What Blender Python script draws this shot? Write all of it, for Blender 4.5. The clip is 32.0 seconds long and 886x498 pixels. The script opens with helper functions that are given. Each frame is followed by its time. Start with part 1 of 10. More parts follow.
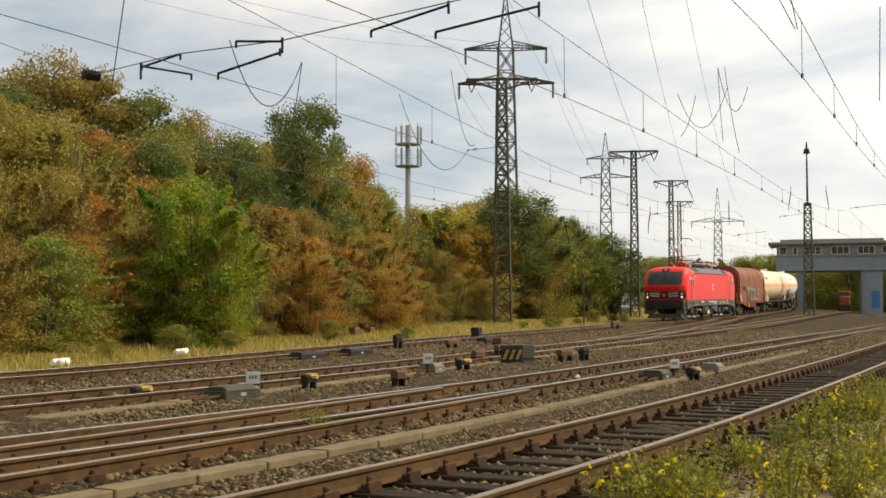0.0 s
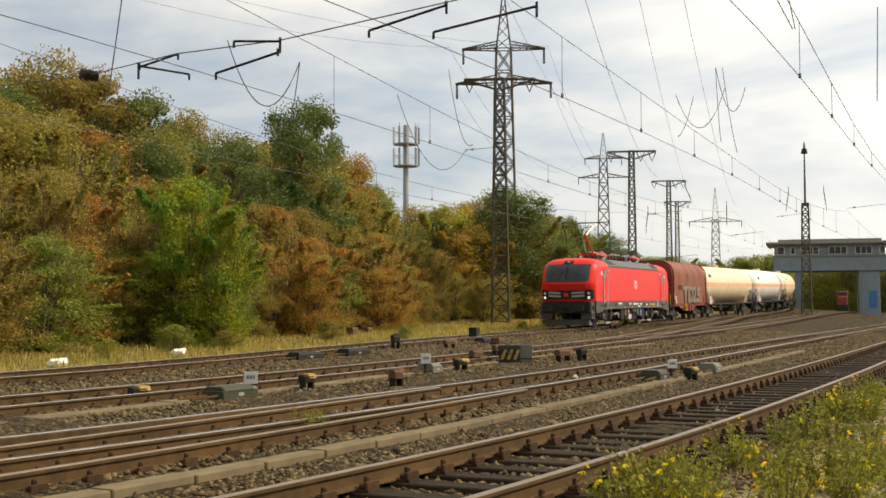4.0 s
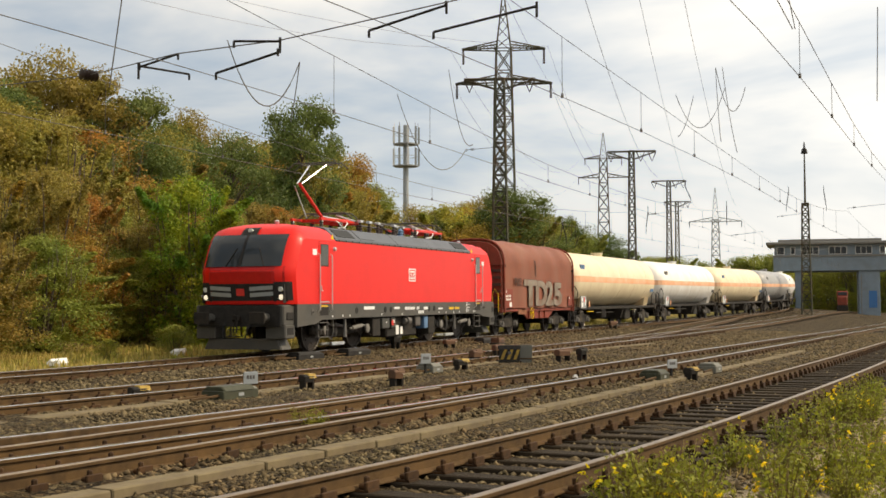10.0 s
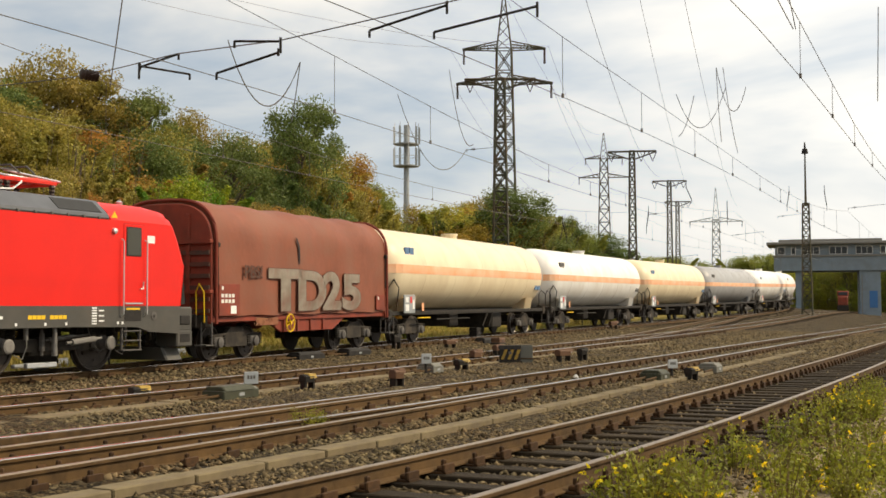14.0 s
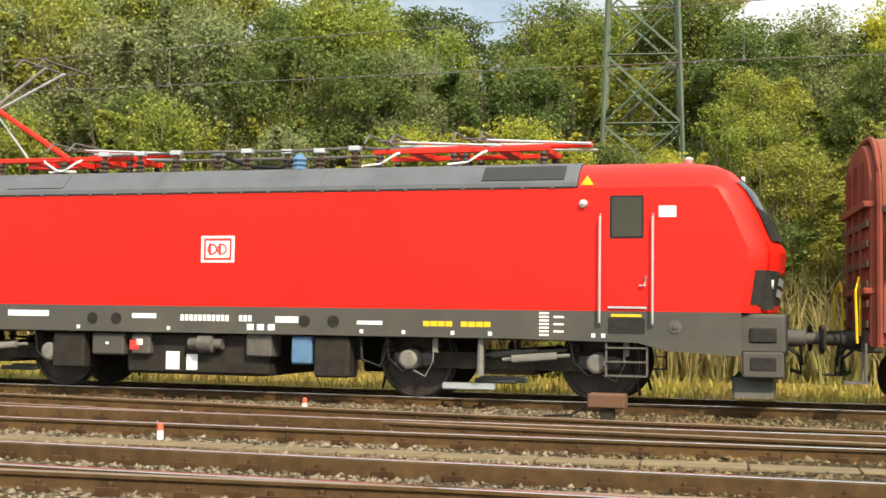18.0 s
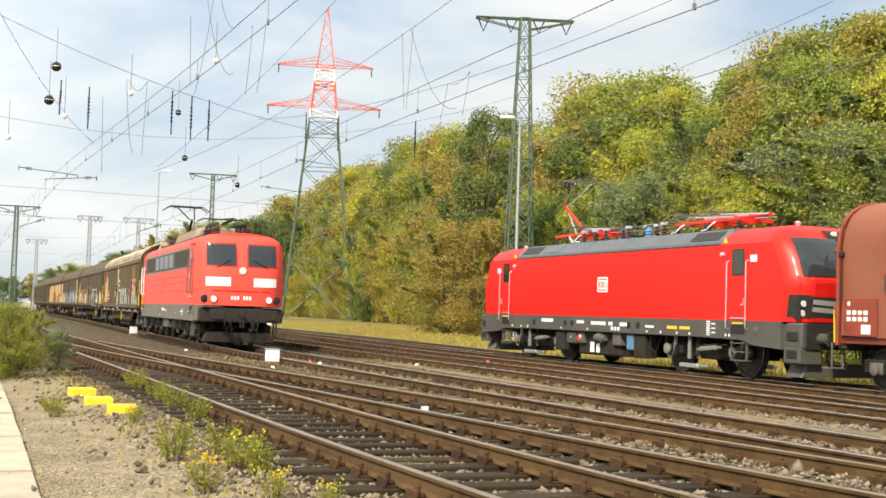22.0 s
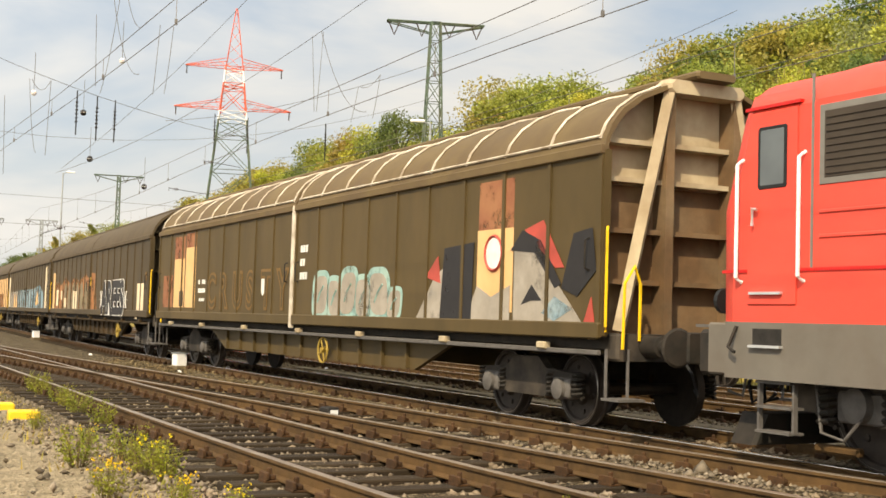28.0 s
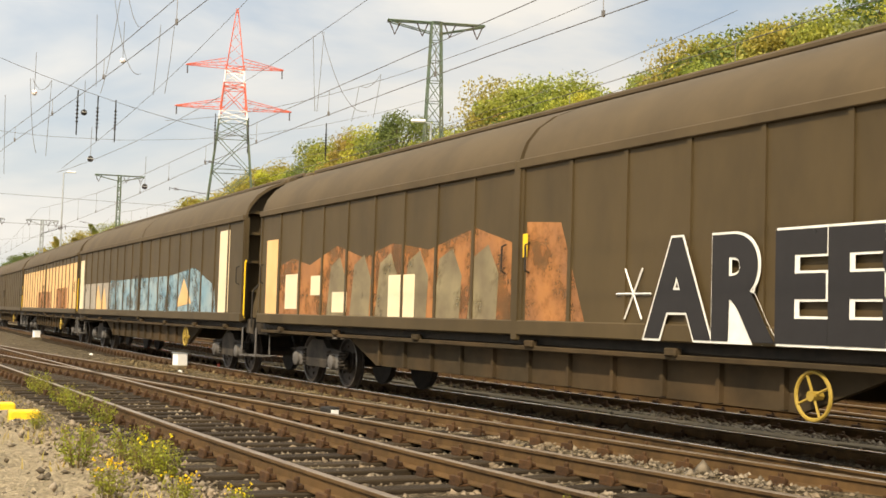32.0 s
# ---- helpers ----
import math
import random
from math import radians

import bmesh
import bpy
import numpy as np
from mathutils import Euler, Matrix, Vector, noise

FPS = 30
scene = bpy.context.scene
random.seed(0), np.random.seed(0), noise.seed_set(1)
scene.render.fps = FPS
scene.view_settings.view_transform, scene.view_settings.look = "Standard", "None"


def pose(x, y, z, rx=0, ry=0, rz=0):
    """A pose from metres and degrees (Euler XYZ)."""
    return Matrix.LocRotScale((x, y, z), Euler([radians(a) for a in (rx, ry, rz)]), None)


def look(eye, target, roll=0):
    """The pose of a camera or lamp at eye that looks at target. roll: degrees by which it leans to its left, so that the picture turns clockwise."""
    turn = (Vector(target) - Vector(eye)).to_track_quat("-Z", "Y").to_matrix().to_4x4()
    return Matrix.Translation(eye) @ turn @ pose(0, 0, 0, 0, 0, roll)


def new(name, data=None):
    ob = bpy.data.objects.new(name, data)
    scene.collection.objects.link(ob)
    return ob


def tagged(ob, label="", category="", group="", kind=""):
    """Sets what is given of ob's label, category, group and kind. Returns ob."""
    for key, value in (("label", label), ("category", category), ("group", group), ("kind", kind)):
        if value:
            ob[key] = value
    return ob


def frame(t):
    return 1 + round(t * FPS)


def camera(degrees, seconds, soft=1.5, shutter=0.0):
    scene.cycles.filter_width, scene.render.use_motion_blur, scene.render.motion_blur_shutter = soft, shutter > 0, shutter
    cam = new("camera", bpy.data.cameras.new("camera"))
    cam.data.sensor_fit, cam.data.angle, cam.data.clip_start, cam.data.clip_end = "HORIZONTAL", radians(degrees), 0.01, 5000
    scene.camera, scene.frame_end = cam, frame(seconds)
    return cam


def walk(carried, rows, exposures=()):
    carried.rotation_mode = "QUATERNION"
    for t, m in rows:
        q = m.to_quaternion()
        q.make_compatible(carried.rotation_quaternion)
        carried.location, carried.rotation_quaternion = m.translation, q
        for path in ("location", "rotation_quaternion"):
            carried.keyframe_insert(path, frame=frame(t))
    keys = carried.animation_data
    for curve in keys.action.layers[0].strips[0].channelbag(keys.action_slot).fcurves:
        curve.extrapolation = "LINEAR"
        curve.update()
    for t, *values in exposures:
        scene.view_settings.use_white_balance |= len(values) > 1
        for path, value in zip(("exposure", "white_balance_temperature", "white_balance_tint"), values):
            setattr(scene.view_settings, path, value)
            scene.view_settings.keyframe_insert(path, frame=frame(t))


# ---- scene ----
EYE_Z = 1.26
cam = camera(39.23, 32.0, soft=1.6)


def shot(yaw, pitch, roll):
    return pose(0, 0, EYE_Z, 90 + pitch, roll, yaw)


walk(cam, [
    (0.0, shot(-47.40, 2.80, 0.17)), (0.5, shot(-47.43, 2.80, 0.17)), (1.0, shot(-47.46, 2.80, 0.17)),
    (2.0, shot(-47.48, 2.80, 0.17)), (3.0, shot(-47.5, 2.80, 0.17)), (13.5, shot(-47.5, 2.80, 0.17)),
    (14.3, shot(-47.4, 2.80, 0.17)), (14.7, shot(-46.6, 2.80, 0.17)), (15.1, shot(-43.2, 2.80, 0.16)), (15.5, shot(-36.15, 2.80, 0.15)),
    (16.0, shot(-23.3, 2.68, 0.15)), (16.5, shot(-11.0, 2.72, 0.12)), (17.0, shot(0.81, 2.82, -0.11)),
    (17.5, shot(12.65, 2.94, -0.40)), (18.0, shot(24.85, 3.03, -0.76)), (18.5, shot(38.06, 3.09, -0.99)),
    (19.0, shot(49.67, 3.06, -1.22)), (19.5, shot(59.81, 2.98, -1.48)), (20.0, shot(66.99, 2.89, -1.62)),
    (20.5, shot(72.29, 2.80, -1.69)), (21.0, shot(74.65, 2.79, -1.73)), (21.5, shot(75.25, 2.93, -1.75)),
    (22.0, shot(75.19, 3.03, -1.81)), (22.5, shot(75.16, 3.08, -1.84)), (23.0, shot(75.14, 3.11, -1.84)),
    (23.5, shot(75.07, 3.12, -1.84)), (24.0, shot(74.41, 3.14, -1.80)), (24.5, shot(72.38, 3.22, -1.76)),
    (25.0, shot(71.35, 3.28, -1.75)), (25.5, shot(71.08, 3.31, -1.75)), (26.5, shot(71.04, 3.32, -1.75)), (32.0, shot(71.07, 3.31, -1.75))],
    exposures=[(0, -0.32, 7900, 10), (13.5, -0.32, 7900, 10), (15.5, -0.30, 8000, 8), (17.0, 0.06, 7900, 8), (19.0, 0.62, 6600, 4), (20.5, 0.68, 6550, 5), (22.5, 0.34, 7250, 8), (24.5, 0.30, 7500, 10), (28.0, 0.28, 7800, 10), (32.0, 0.30, 7900, 10)])
# ---- light: a hazy sun high behind the camera, and a bright, half-clouded sky ----
SUN_AZ, SUN_EL = radians(130), radians(41)  # azimuth from +y, clockwise
sun = new("sun", bpy.data.lights.new("sun", "SUN"))
sun.data.energy, sun.data.angle, sun.data.color = 4.8, radians(0.9), (1.0, 0.92, 0.78)
sun_from = Vector((math.sin(SUN_AZ) * math.cos(SUN_EL), math.cos(SUN_AZ) * math.cos(SUN_EL), math.sin(SUN_EL)))
sun.matrix_world = look(sun_from * 50, (0, 0, 0))

world = bpy.data.worlds.new("sky")
scene.world = world
world.use_nodes = True
wn, wl = world.node_tree.nodes, world.node_tree.links
wn.clear()
sky = wn.new("ShaderNodeTexSky")
sky.sky_type, sky.sun_disc, sky.sun_elevation, sky.sun_rotation = "NISHITA", False, SUN_EL, SUN_AZ
sky.air_density, sky.dust_density = 1.0, 1.5
scale_sky = wn.new("ShaderNodeVectorMath")
scale_sky.operation = "SCALE"
scale_sky.inputs["Scale"].default_value = 0.13
wl.new(sky.outputs[0], scale_sky.inputs[0])
wco = wn.new("ShaderNodeTexCoord")
wmap = wn.new("ShaderNodeMapping")
wmap.inputs["Scale"].default_value = (1.6, 1.6, 5.5)
wl.new(wco.outputs["Generated"], wmap.inputs[0])
cloud = wn.new("ShaderNodeTexNoise")
cloud.inputs["Scale"].default_value, cloud.inputs["Detail"].default_value, cloud.inputs["Roughness"].default_value = 1.3, 6, 0.55
cloud.inputs["Distortion"].default_value = 0.4
wl.new(wmap.outputs[0], cloud.inputs["Vector"])
cr = wn.new("ShaderNodeValToRGB")
cr.color_ramp.elements[0].position, cr.color_ramp.elements[1].position = 0.34, 0.60
wl.new(cloud.outputs["Fac"], cr.inputs[0])
cmix = wn.new("ShaderNodeMixRGB")
wl.new(cr.outputs[0], cmix.inputs[0])
# the thin cloud is brighter on the sun's side of the sky
toward = wn.new("ShaderNodeVectorMath")
toward.operation = "DOT_PRODUCT"
toward.inputs[1].default_value = sun_from
wl.new(wco.outputs["Generated"], toward.inputs[0])
glow = wn.new("ShaderNodeMapRange")
glow.inputs["From Min"].default_value, glow.inputs["From Max"].default_value = -0.8, 0.8
glow.inputs["To Min"].default_value, glow.inputs["To Max"].default_value = 0.82, 2.7
wl.new(toward.outputs["Value"], glow.inputs[0])
lit_cloud = wn.new("ShaderNodeVectorMath")
lit_cloud.operation = "SCALE"
lit_cloud.inputs[0].default_value = (0.90, 0.95, 1.02)
wl.new(glow.outputs[0], lit_cloud.inputs["Scale"])
wl.new(lit_cloud.outputs[0], cmix.inputs[2])
# thin haze lifts the blue
hz = wn.new("ShaderNodeMixRGB")
hz.inputs[0].default_value = 0.55
haze = wn.new("ShaderNodeVectorMath")
haze.operation = "SCALE"
haze.inputs[0].default_value = (0.58, 0.76, 1.04)
wl.new(glow.outputs[0], haze.inputs["Scale"])
wl.new(haze.outputs[0], hz.inputs[2])
wl.new(scale_sky.outputs[0], hz.inputs[1])
wl.new(hz.outputs[0], cmix.inputs[1])
bg = wn.new("ShaderNodeBackground")
bg.inputs[1].default_value = 0.68
wl.new(cmix.outputs[0], bg.inputs[0])
wo = wn.new("ShaderNodeOutputWorld")
wl.new(bg.outputs[0], wo.inputs[0])


# ---- materials ----
def rgb(c):
    return (c[0], c[1], c[2], 1.0)


def mat(name, col, rough=0.6, metal=0.0, col2=None, scale=6.0, mix=0.5, dirt=None, dirt_scale=1.2, dirt_amt=0.0, bump=0.0, bump_scale=40.0,
        spread=0.0, coat=0.0, spec=0.22, stretch=(1, 1, 1), lo=0.35, hi=0.65, emit=None, power=0.0, island=False):
    """A surface with two scales of colour change, dirt, relief and, for repeats, a little difference from piece to piece."""
    m = bpy.data.materials.new(name)
    m.use_nodes = True
    n, l = m.node_tree.nodes, m.node_tree.links
    b = n["Principled BSDF"]
    b.inputs["Roughness"].default_value, b.inputs["Metallic"].default_value = rough, metal
    b.inputs["Coat Weight"].default_value = coat
    b.inputs["Specular IOR Level"].default_value = spec
    b.inputs["Coat Roughness"].default_value = 0.12
    co = n.new("ShaderNodeTexCoord")
    mp = n.new("ShaderNodeMapping")
    mp.inputs["Scale"].default_value = stretch
    l.new(co.outputs["Object"], mp.inputs[0])
    vec = mp.outputs[0]

    def tex(sc, detail=4.0):
        t = n.new("ShaderNodeTexNoise")
        t.inputs["Scale"].default_value, t.inputs["Detail"].default_value, t.inputs["Roughness"].default_value = sc, detail, 0.6
        l.new(vec, t.inputs["Vector"])
        return t

    def ramp(src, a, c):
        r = n.new("ShaderNodeMapRange")
        r.inputs["From Min"].default_value, r.inputs["From Max"].default_value = a, c
        l.new(src, r.inputs[0])
        return r.outputs[0]

    def blend(fac, a, c, amount=1.0):
        x = n.new("ShaderNodeMixRGB")
        if amount != 1.0:
            k = n.new("ShaderNodeMath")
            k.operation = "MULTIPLY"
            k.inputs[1].default_value = amount
            l.new(fac, k.inputs[0])
            fac = k.outputs[0]
        l.new(fac, x.inputs[0])
        for i, v in ((1, a), (2, c)):
            if isinstance(v, tuple):
                x.inputs[i].default_value = rgb(v)
            else:
                l.new(v, x.inputs[i])
        return x.outputs[0]

    c = tuple(col)
    c2 = tuple(col2) if col2 else tuple(v * 0.72 for v in col)
    out = blend(ramp(tex(scale).outputs["Fac"], lo, hi), c, c2, mix)
    if dirt:
        out = blend(ramp(tex(dirt_scale, 6).outputs["Fac"], 0.45, 0.7), out, tuple(dirt), dirt_amt)
    if spread:
        oi = n.new("ShaderNodeNewGeometry" if island else "ShaderNodeObjectInfo")
        hsv = n.new("ShaderNodeHueSaturation")
        r = n.new("ShaderNodeMapRange")
        r.inputs["To Min"].default_value, r.inputs["To Max"].default_value = 1 - spread, 1 + spread
        l.new(oi.outputs["Random Per Island" if island else "Random"], r.inputs[0])
        l.new(r.outputs[0], hsv.inputs["Value"])
        l.new(out, hsv.inputs["Color"])
        out = hsv.outputs[0]
    l.new(out, b.inputs["Base Color"])
    if bump:
        bp = n.new("ShaderNodeBump")
        bp.inputs["Strength"].default_value, bp.inputs["Distance"].default_value = bump, 0.02
        l.new(tex(bump_scale, 3).outputs["Fac"], bp.inputs["Height"])
        l.new(bp.outputs[0], b.inputs["Normal"])
    if emit:
        b.inputs["Emission Color"].default_value = rgb(emit)
        b.inputs["Emission Strength"].default_value = power
    return m


def glass_mat(name, col, rough=0.04):
    m = bpy.data.materials.new(name)
    m.use_nodes = True
    b = m.node_tree.nodes["Principled BSDF"]
    b.inputs["Base Color"].default_value = rgb(col)
    b.inputs["Roughness"].default_value = rough
    b.inputs["IOR"].default_value = 1.5
    b.inputs["Specular IOR Level"].default_value = 0.32
    b.inputs["Coat Weight"].default_value = 0.15
    b.inputs["Coat Roughness"].default_value = 0.02
    return m


M_STONE = mat("ballast_stone", (0.150, 0.114, 0.060), 0.9, col2=(0.060, 0.041, 0.018), scale=3, mix=0.7, dirt=(0.115, 0.072, 0.036), dirt_scale=0.5, dirt_amt=0.7, spread=0.65, island=True)
# a lighter ballast stone, for the -x side of the yard
M_PALESTONE = mat("pale_ballast_stone", (0.200, 0.163, 0.118), 0.9, col2=(0.110, 0.086, 0.058), scale=3, mix=0.7, dirt=(0.16, 0.10, 0.05), dirt_scale=0.5, dirt_amt=0.5, spread=0.5, island=True, spec=0.1)
M_CONCRETE = mat("old_concrete", (0.185, 0.143, 0.080), 0.9, col2=(0.115, 0.088, 0.050), scale=4, mix=0.7, dirt=(0.13, 0.10, 0.07), dirt_scale=1.5, dirt_amt=0.6, bump=0.3, bump_scale=60, spread=0.12)
M_GRAVEL = mat("pale_gravel", (0.33, 0.275, 0.20), 0.9, col2=(0.22, 0.18, 0.13), scale=3, mix=0.7, spread=0.45, island=True)
M_WALK = mat("pale_concrete_path", (0.44, 0.38, 0.285), 0.9, col2=(0.34, 0.29, 0.215), scale=3, mix=0.7, dirt=(0.24, 0.20, 0.14), dirt_scale=1.2, dirt_amt=0.5, bump=0.2, bump_scale=50, spread=0.1)
M_RAILTOP = mat("polished_rail", (0.52, 0.49, 0.46), 0.24, 0.9, col2=(0.36, 0.32, 0.28), scale=3, mix=0.6)
M_RAILWORN = mat("worn_rail", (0.27, 0.215, 0.16), 0.45, 0.5, col2=(0.17, 0.125, 0.09), scale=3, mix=0.6)
M_RUST = mat("rusty_rail_steel", (0.092, 0.052, 0.020), 0.85, 0.0, col2=(0.042, 0.024, 0.010), scale=5, mix=0.8, dirt=(0.150, 0.080, 0.028), dirt_scale=0.45, dirt_amt=0.5, bump=0.3, bump_scale=90)
M_SLEEPER = mat("creosoted_sleeper", (0.036, 0.024, 0.012), 0.9, col2=(0.015, 0.010, 0.005), scale=4, mix=0.8, stretch=(1, 6, 6), dirt=(0.065, 0.047, 0.028), dirt_scale=2, dirt_amt=0.5, bump=0.5, bump_scale=30, spread=0.3)
M_CHAIR = mat("rusty_baseplate", (0.070, 0.033, 0.012), 0.85, 0.0, col2=(0.026, 0.015, 0.008), scale=20, mix=0.8, spread=0.25)
M_CLIP = mat("pale_rail_clip", (0.32, 0.29, 0.235), 0.6, 0.2, spread=0.25)
M_LATTICE = mat("weathered_mast_steel", (0.07, 0.078, 0.055), 0.7, 0.1, col2=(0.06, 0.055, 0.038), scale=2, mix=0.8, dirt=(0.16, 0.08, 0.04), dirt_scale=0.7, dirt_amt=0.5)
M_LATGREEN = mat("green_mast_paint", (0.105, 0.15, 0.105), 0.6, 0.1, col2=(0.07, 0.09, 0.06), scale=1.5, mix=0.7, dirt=(0.2, 0.12, 0.06), dirt_scale=0.6, dirt_amt=0.3)
M_GALV = mat("galvanised_steel", (0.36, 0.38, 0.38), 0.5, 0.4, col2=(0.28, 0.29, 0.29), scale=2, mix=0.6)
M_WIRE = mat("contact_wire", (0.16, 0.15, 0.14), 0.6, 0.3)
M_INSUL = mat("brown_insulator", (0.06, 0.04, 0.032), 0.35)
M_PYRED = mat("red_pylon_paint", (0.62, 0.12, 0.07), 0.6, col2=(0.5, 0.12, 0.07), scale=1)
M_WHITE = mat("white_paint", (0.78, 0.77, 0.74), 0.5, col2=(0.66, 0.65, 0.62), scale=8, mix=0.5)
M_YELLOW = mat("yellow_paint", (0.80, 0.50, 0.03), 0.55, col2=(0.62, 0.37, 0.03), scale=8, mix=0.5)
M_BLACK = mat("black_paint", (0.016, 0.014, 0.012), 0.7, col2=(0.04, 0.035, 0.03), scale=8)
M_DARKSTEEL = mat("dark_underframe_steel", (0.018, 0.016, 0.013), 0.75, 0.0, col2=(0.036, 0.028, 0.021), scale=5, mix=0.8)


def ground_mat():
    """Ballast, pale soil, dry grass and wooded slope in one surface, blended along ragged edges."""
    m = bpy.data.materials.new("yard_ground")
    m.use_nodes = True
    n, l = m.node_tree.nodes, m.node_tree.links
    b = n["Principled BSDF"]
    b.inputs["Roughness"].default_value = 0.95
    b.inputs["Specular IOR Level"].default_value = 0.15
    co = n.new("ShaderNodeTexCoord")

    def noise(sc, det=5):
        t = n.new("ShaderNodeTexNoise")
        t.inputs["Scale"].default_value, t.inputs["Detail"].default_value, t.inputs["Roughness"].default_value = sc, det, 0.65
        l.new(co.outputs["Object"], t.inputs["Vector"])
        return t.outputs["Fac"]

    def span(src, a, c):
        r = n.new("ShaderNodeMapRange")
        r.inputs["From Min"].default_value, r.inputs["From Max"].default_value = a, c
        l.new(src, r.inputs[0])
        return r.outputs[0]

    def mixed(fac, a, c):
        x = n.new("ShaderNodeMixRGB")
        l.new(fac, x.inputs[0])
        for i, v in ((1, a), (2, c)):
            if isinstance(v, tuple):
                x.inputs[i].default_value = rgb(v)
            else:
                l.new(v, x.inputs[i])
        return x.outputs[0]

    fine, mid, big = noise(22, 6), noise(2.2), noise(0.3)
    f1, m1, b1 = span(fine, 0.35, 0.65), span(mid, 0.35, 0.65), span(big, 0.38, 0.62)
    m2 = span(noise(1.1, 4), 0.40, 0.64)
    # crushed stone: cells of a hand's breadth, each of its own shade, with dark joints
    warp = n.new("ShaderNodeTexNoise")
    warp.inputs["Scale"].default_value, warp.inputs["Detail"].default_value = 30, 2
    l.new(co.outputs["Object"], warp.inputs["Vector"])
    shift = n.new("ShaderNodeVectorMath")
    shift.operation = "MULTIPLY_ADD"
    shift.inputs[1].default_value = (0.05, 0.05, 0.05)
    l.new(warp.outputs["Color"], shift.inputs[0])
    l.new(co.outputs["Object"], shift.inputs[2])
    cell, joint = n.new("ShaderNodeTexVoronoi"), n.new("ShaderNodeTexVoronoi")
    joint.feature = "DISTANCE_TO_EDGE"
    for vo in (cell, joint):
        vo.inputs["Scale"].default_value = 15.0
        l.new(shift.outputs[0], vo.inputs["Vector"])
    parts = n.new("ShaderNodeSeparateColor")
    l.new(cell.outputs["Color"], parts.inputs[0])
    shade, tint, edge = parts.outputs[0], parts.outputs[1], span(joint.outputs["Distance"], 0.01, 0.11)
    grey = mixed(shade, (0.040, 0.030, 0.014), (0.170, 0.134, 0.076))
    rusty = mixed(shade, (0.032, 0.018, 0.006), (0.105, 0.064, 0.024))
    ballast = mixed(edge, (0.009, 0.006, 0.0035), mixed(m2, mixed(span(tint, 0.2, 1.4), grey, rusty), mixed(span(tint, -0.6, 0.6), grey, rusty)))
    # the ballast's colour turns lighter towards -x
    paler_mask = n.new("ShaderNodeAttribute")
    paler_mask.attribute_name = "paler"
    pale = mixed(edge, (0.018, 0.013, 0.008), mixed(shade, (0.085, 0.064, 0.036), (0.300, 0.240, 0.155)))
    ballast = mixed(paler_mask.outputs["Fac"], ballast, mixed(span(mid, 0.35, 0.75), pale, ballast))
    soil = mixed(m1, mixed(f1, (0.301, 0.235, 0.147), (0.526, 0.416, 0.269)), mixed(f1, (0.207, 0.162, 0.101), (0.357, 0.290, 0.179)))
    dry = mixed(m1, mixed(f1, (0.30, 0.20, 0.060), (0.46, 0.32, 0.095)), mixed(f1, (0.14, 0.14, 0.026), (0.24, 0.22, 0.042)))
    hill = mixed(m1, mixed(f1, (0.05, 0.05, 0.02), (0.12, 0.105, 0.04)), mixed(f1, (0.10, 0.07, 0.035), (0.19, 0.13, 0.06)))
    out = ballast
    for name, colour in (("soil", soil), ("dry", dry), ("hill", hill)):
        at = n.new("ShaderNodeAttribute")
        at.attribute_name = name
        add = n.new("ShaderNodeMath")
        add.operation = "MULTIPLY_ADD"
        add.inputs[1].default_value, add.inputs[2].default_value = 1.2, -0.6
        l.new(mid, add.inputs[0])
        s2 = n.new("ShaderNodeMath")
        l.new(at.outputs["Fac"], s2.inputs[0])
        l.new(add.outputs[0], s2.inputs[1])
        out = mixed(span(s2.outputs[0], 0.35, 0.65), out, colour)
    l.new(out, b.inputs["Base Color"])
    bp = n.new("ShaderNodeBump")
    bp.inputs["Strength"].default_value, bp.inputs["Distance"].default_value = 1.0, 0.04
    hsum = n.new("ShaderNodeMath")
    hsum.operation = "ADD"
    l.new(fine, hsum.inputs[0])
    l.new(edge, hsum.inputs[1])
    l.new(hsum.outputs[0], bp.inputs["Height"])
    l.new(bp.outputs[0], b.inputs["Normal"])
    return m


M_YARD = ground_mat()


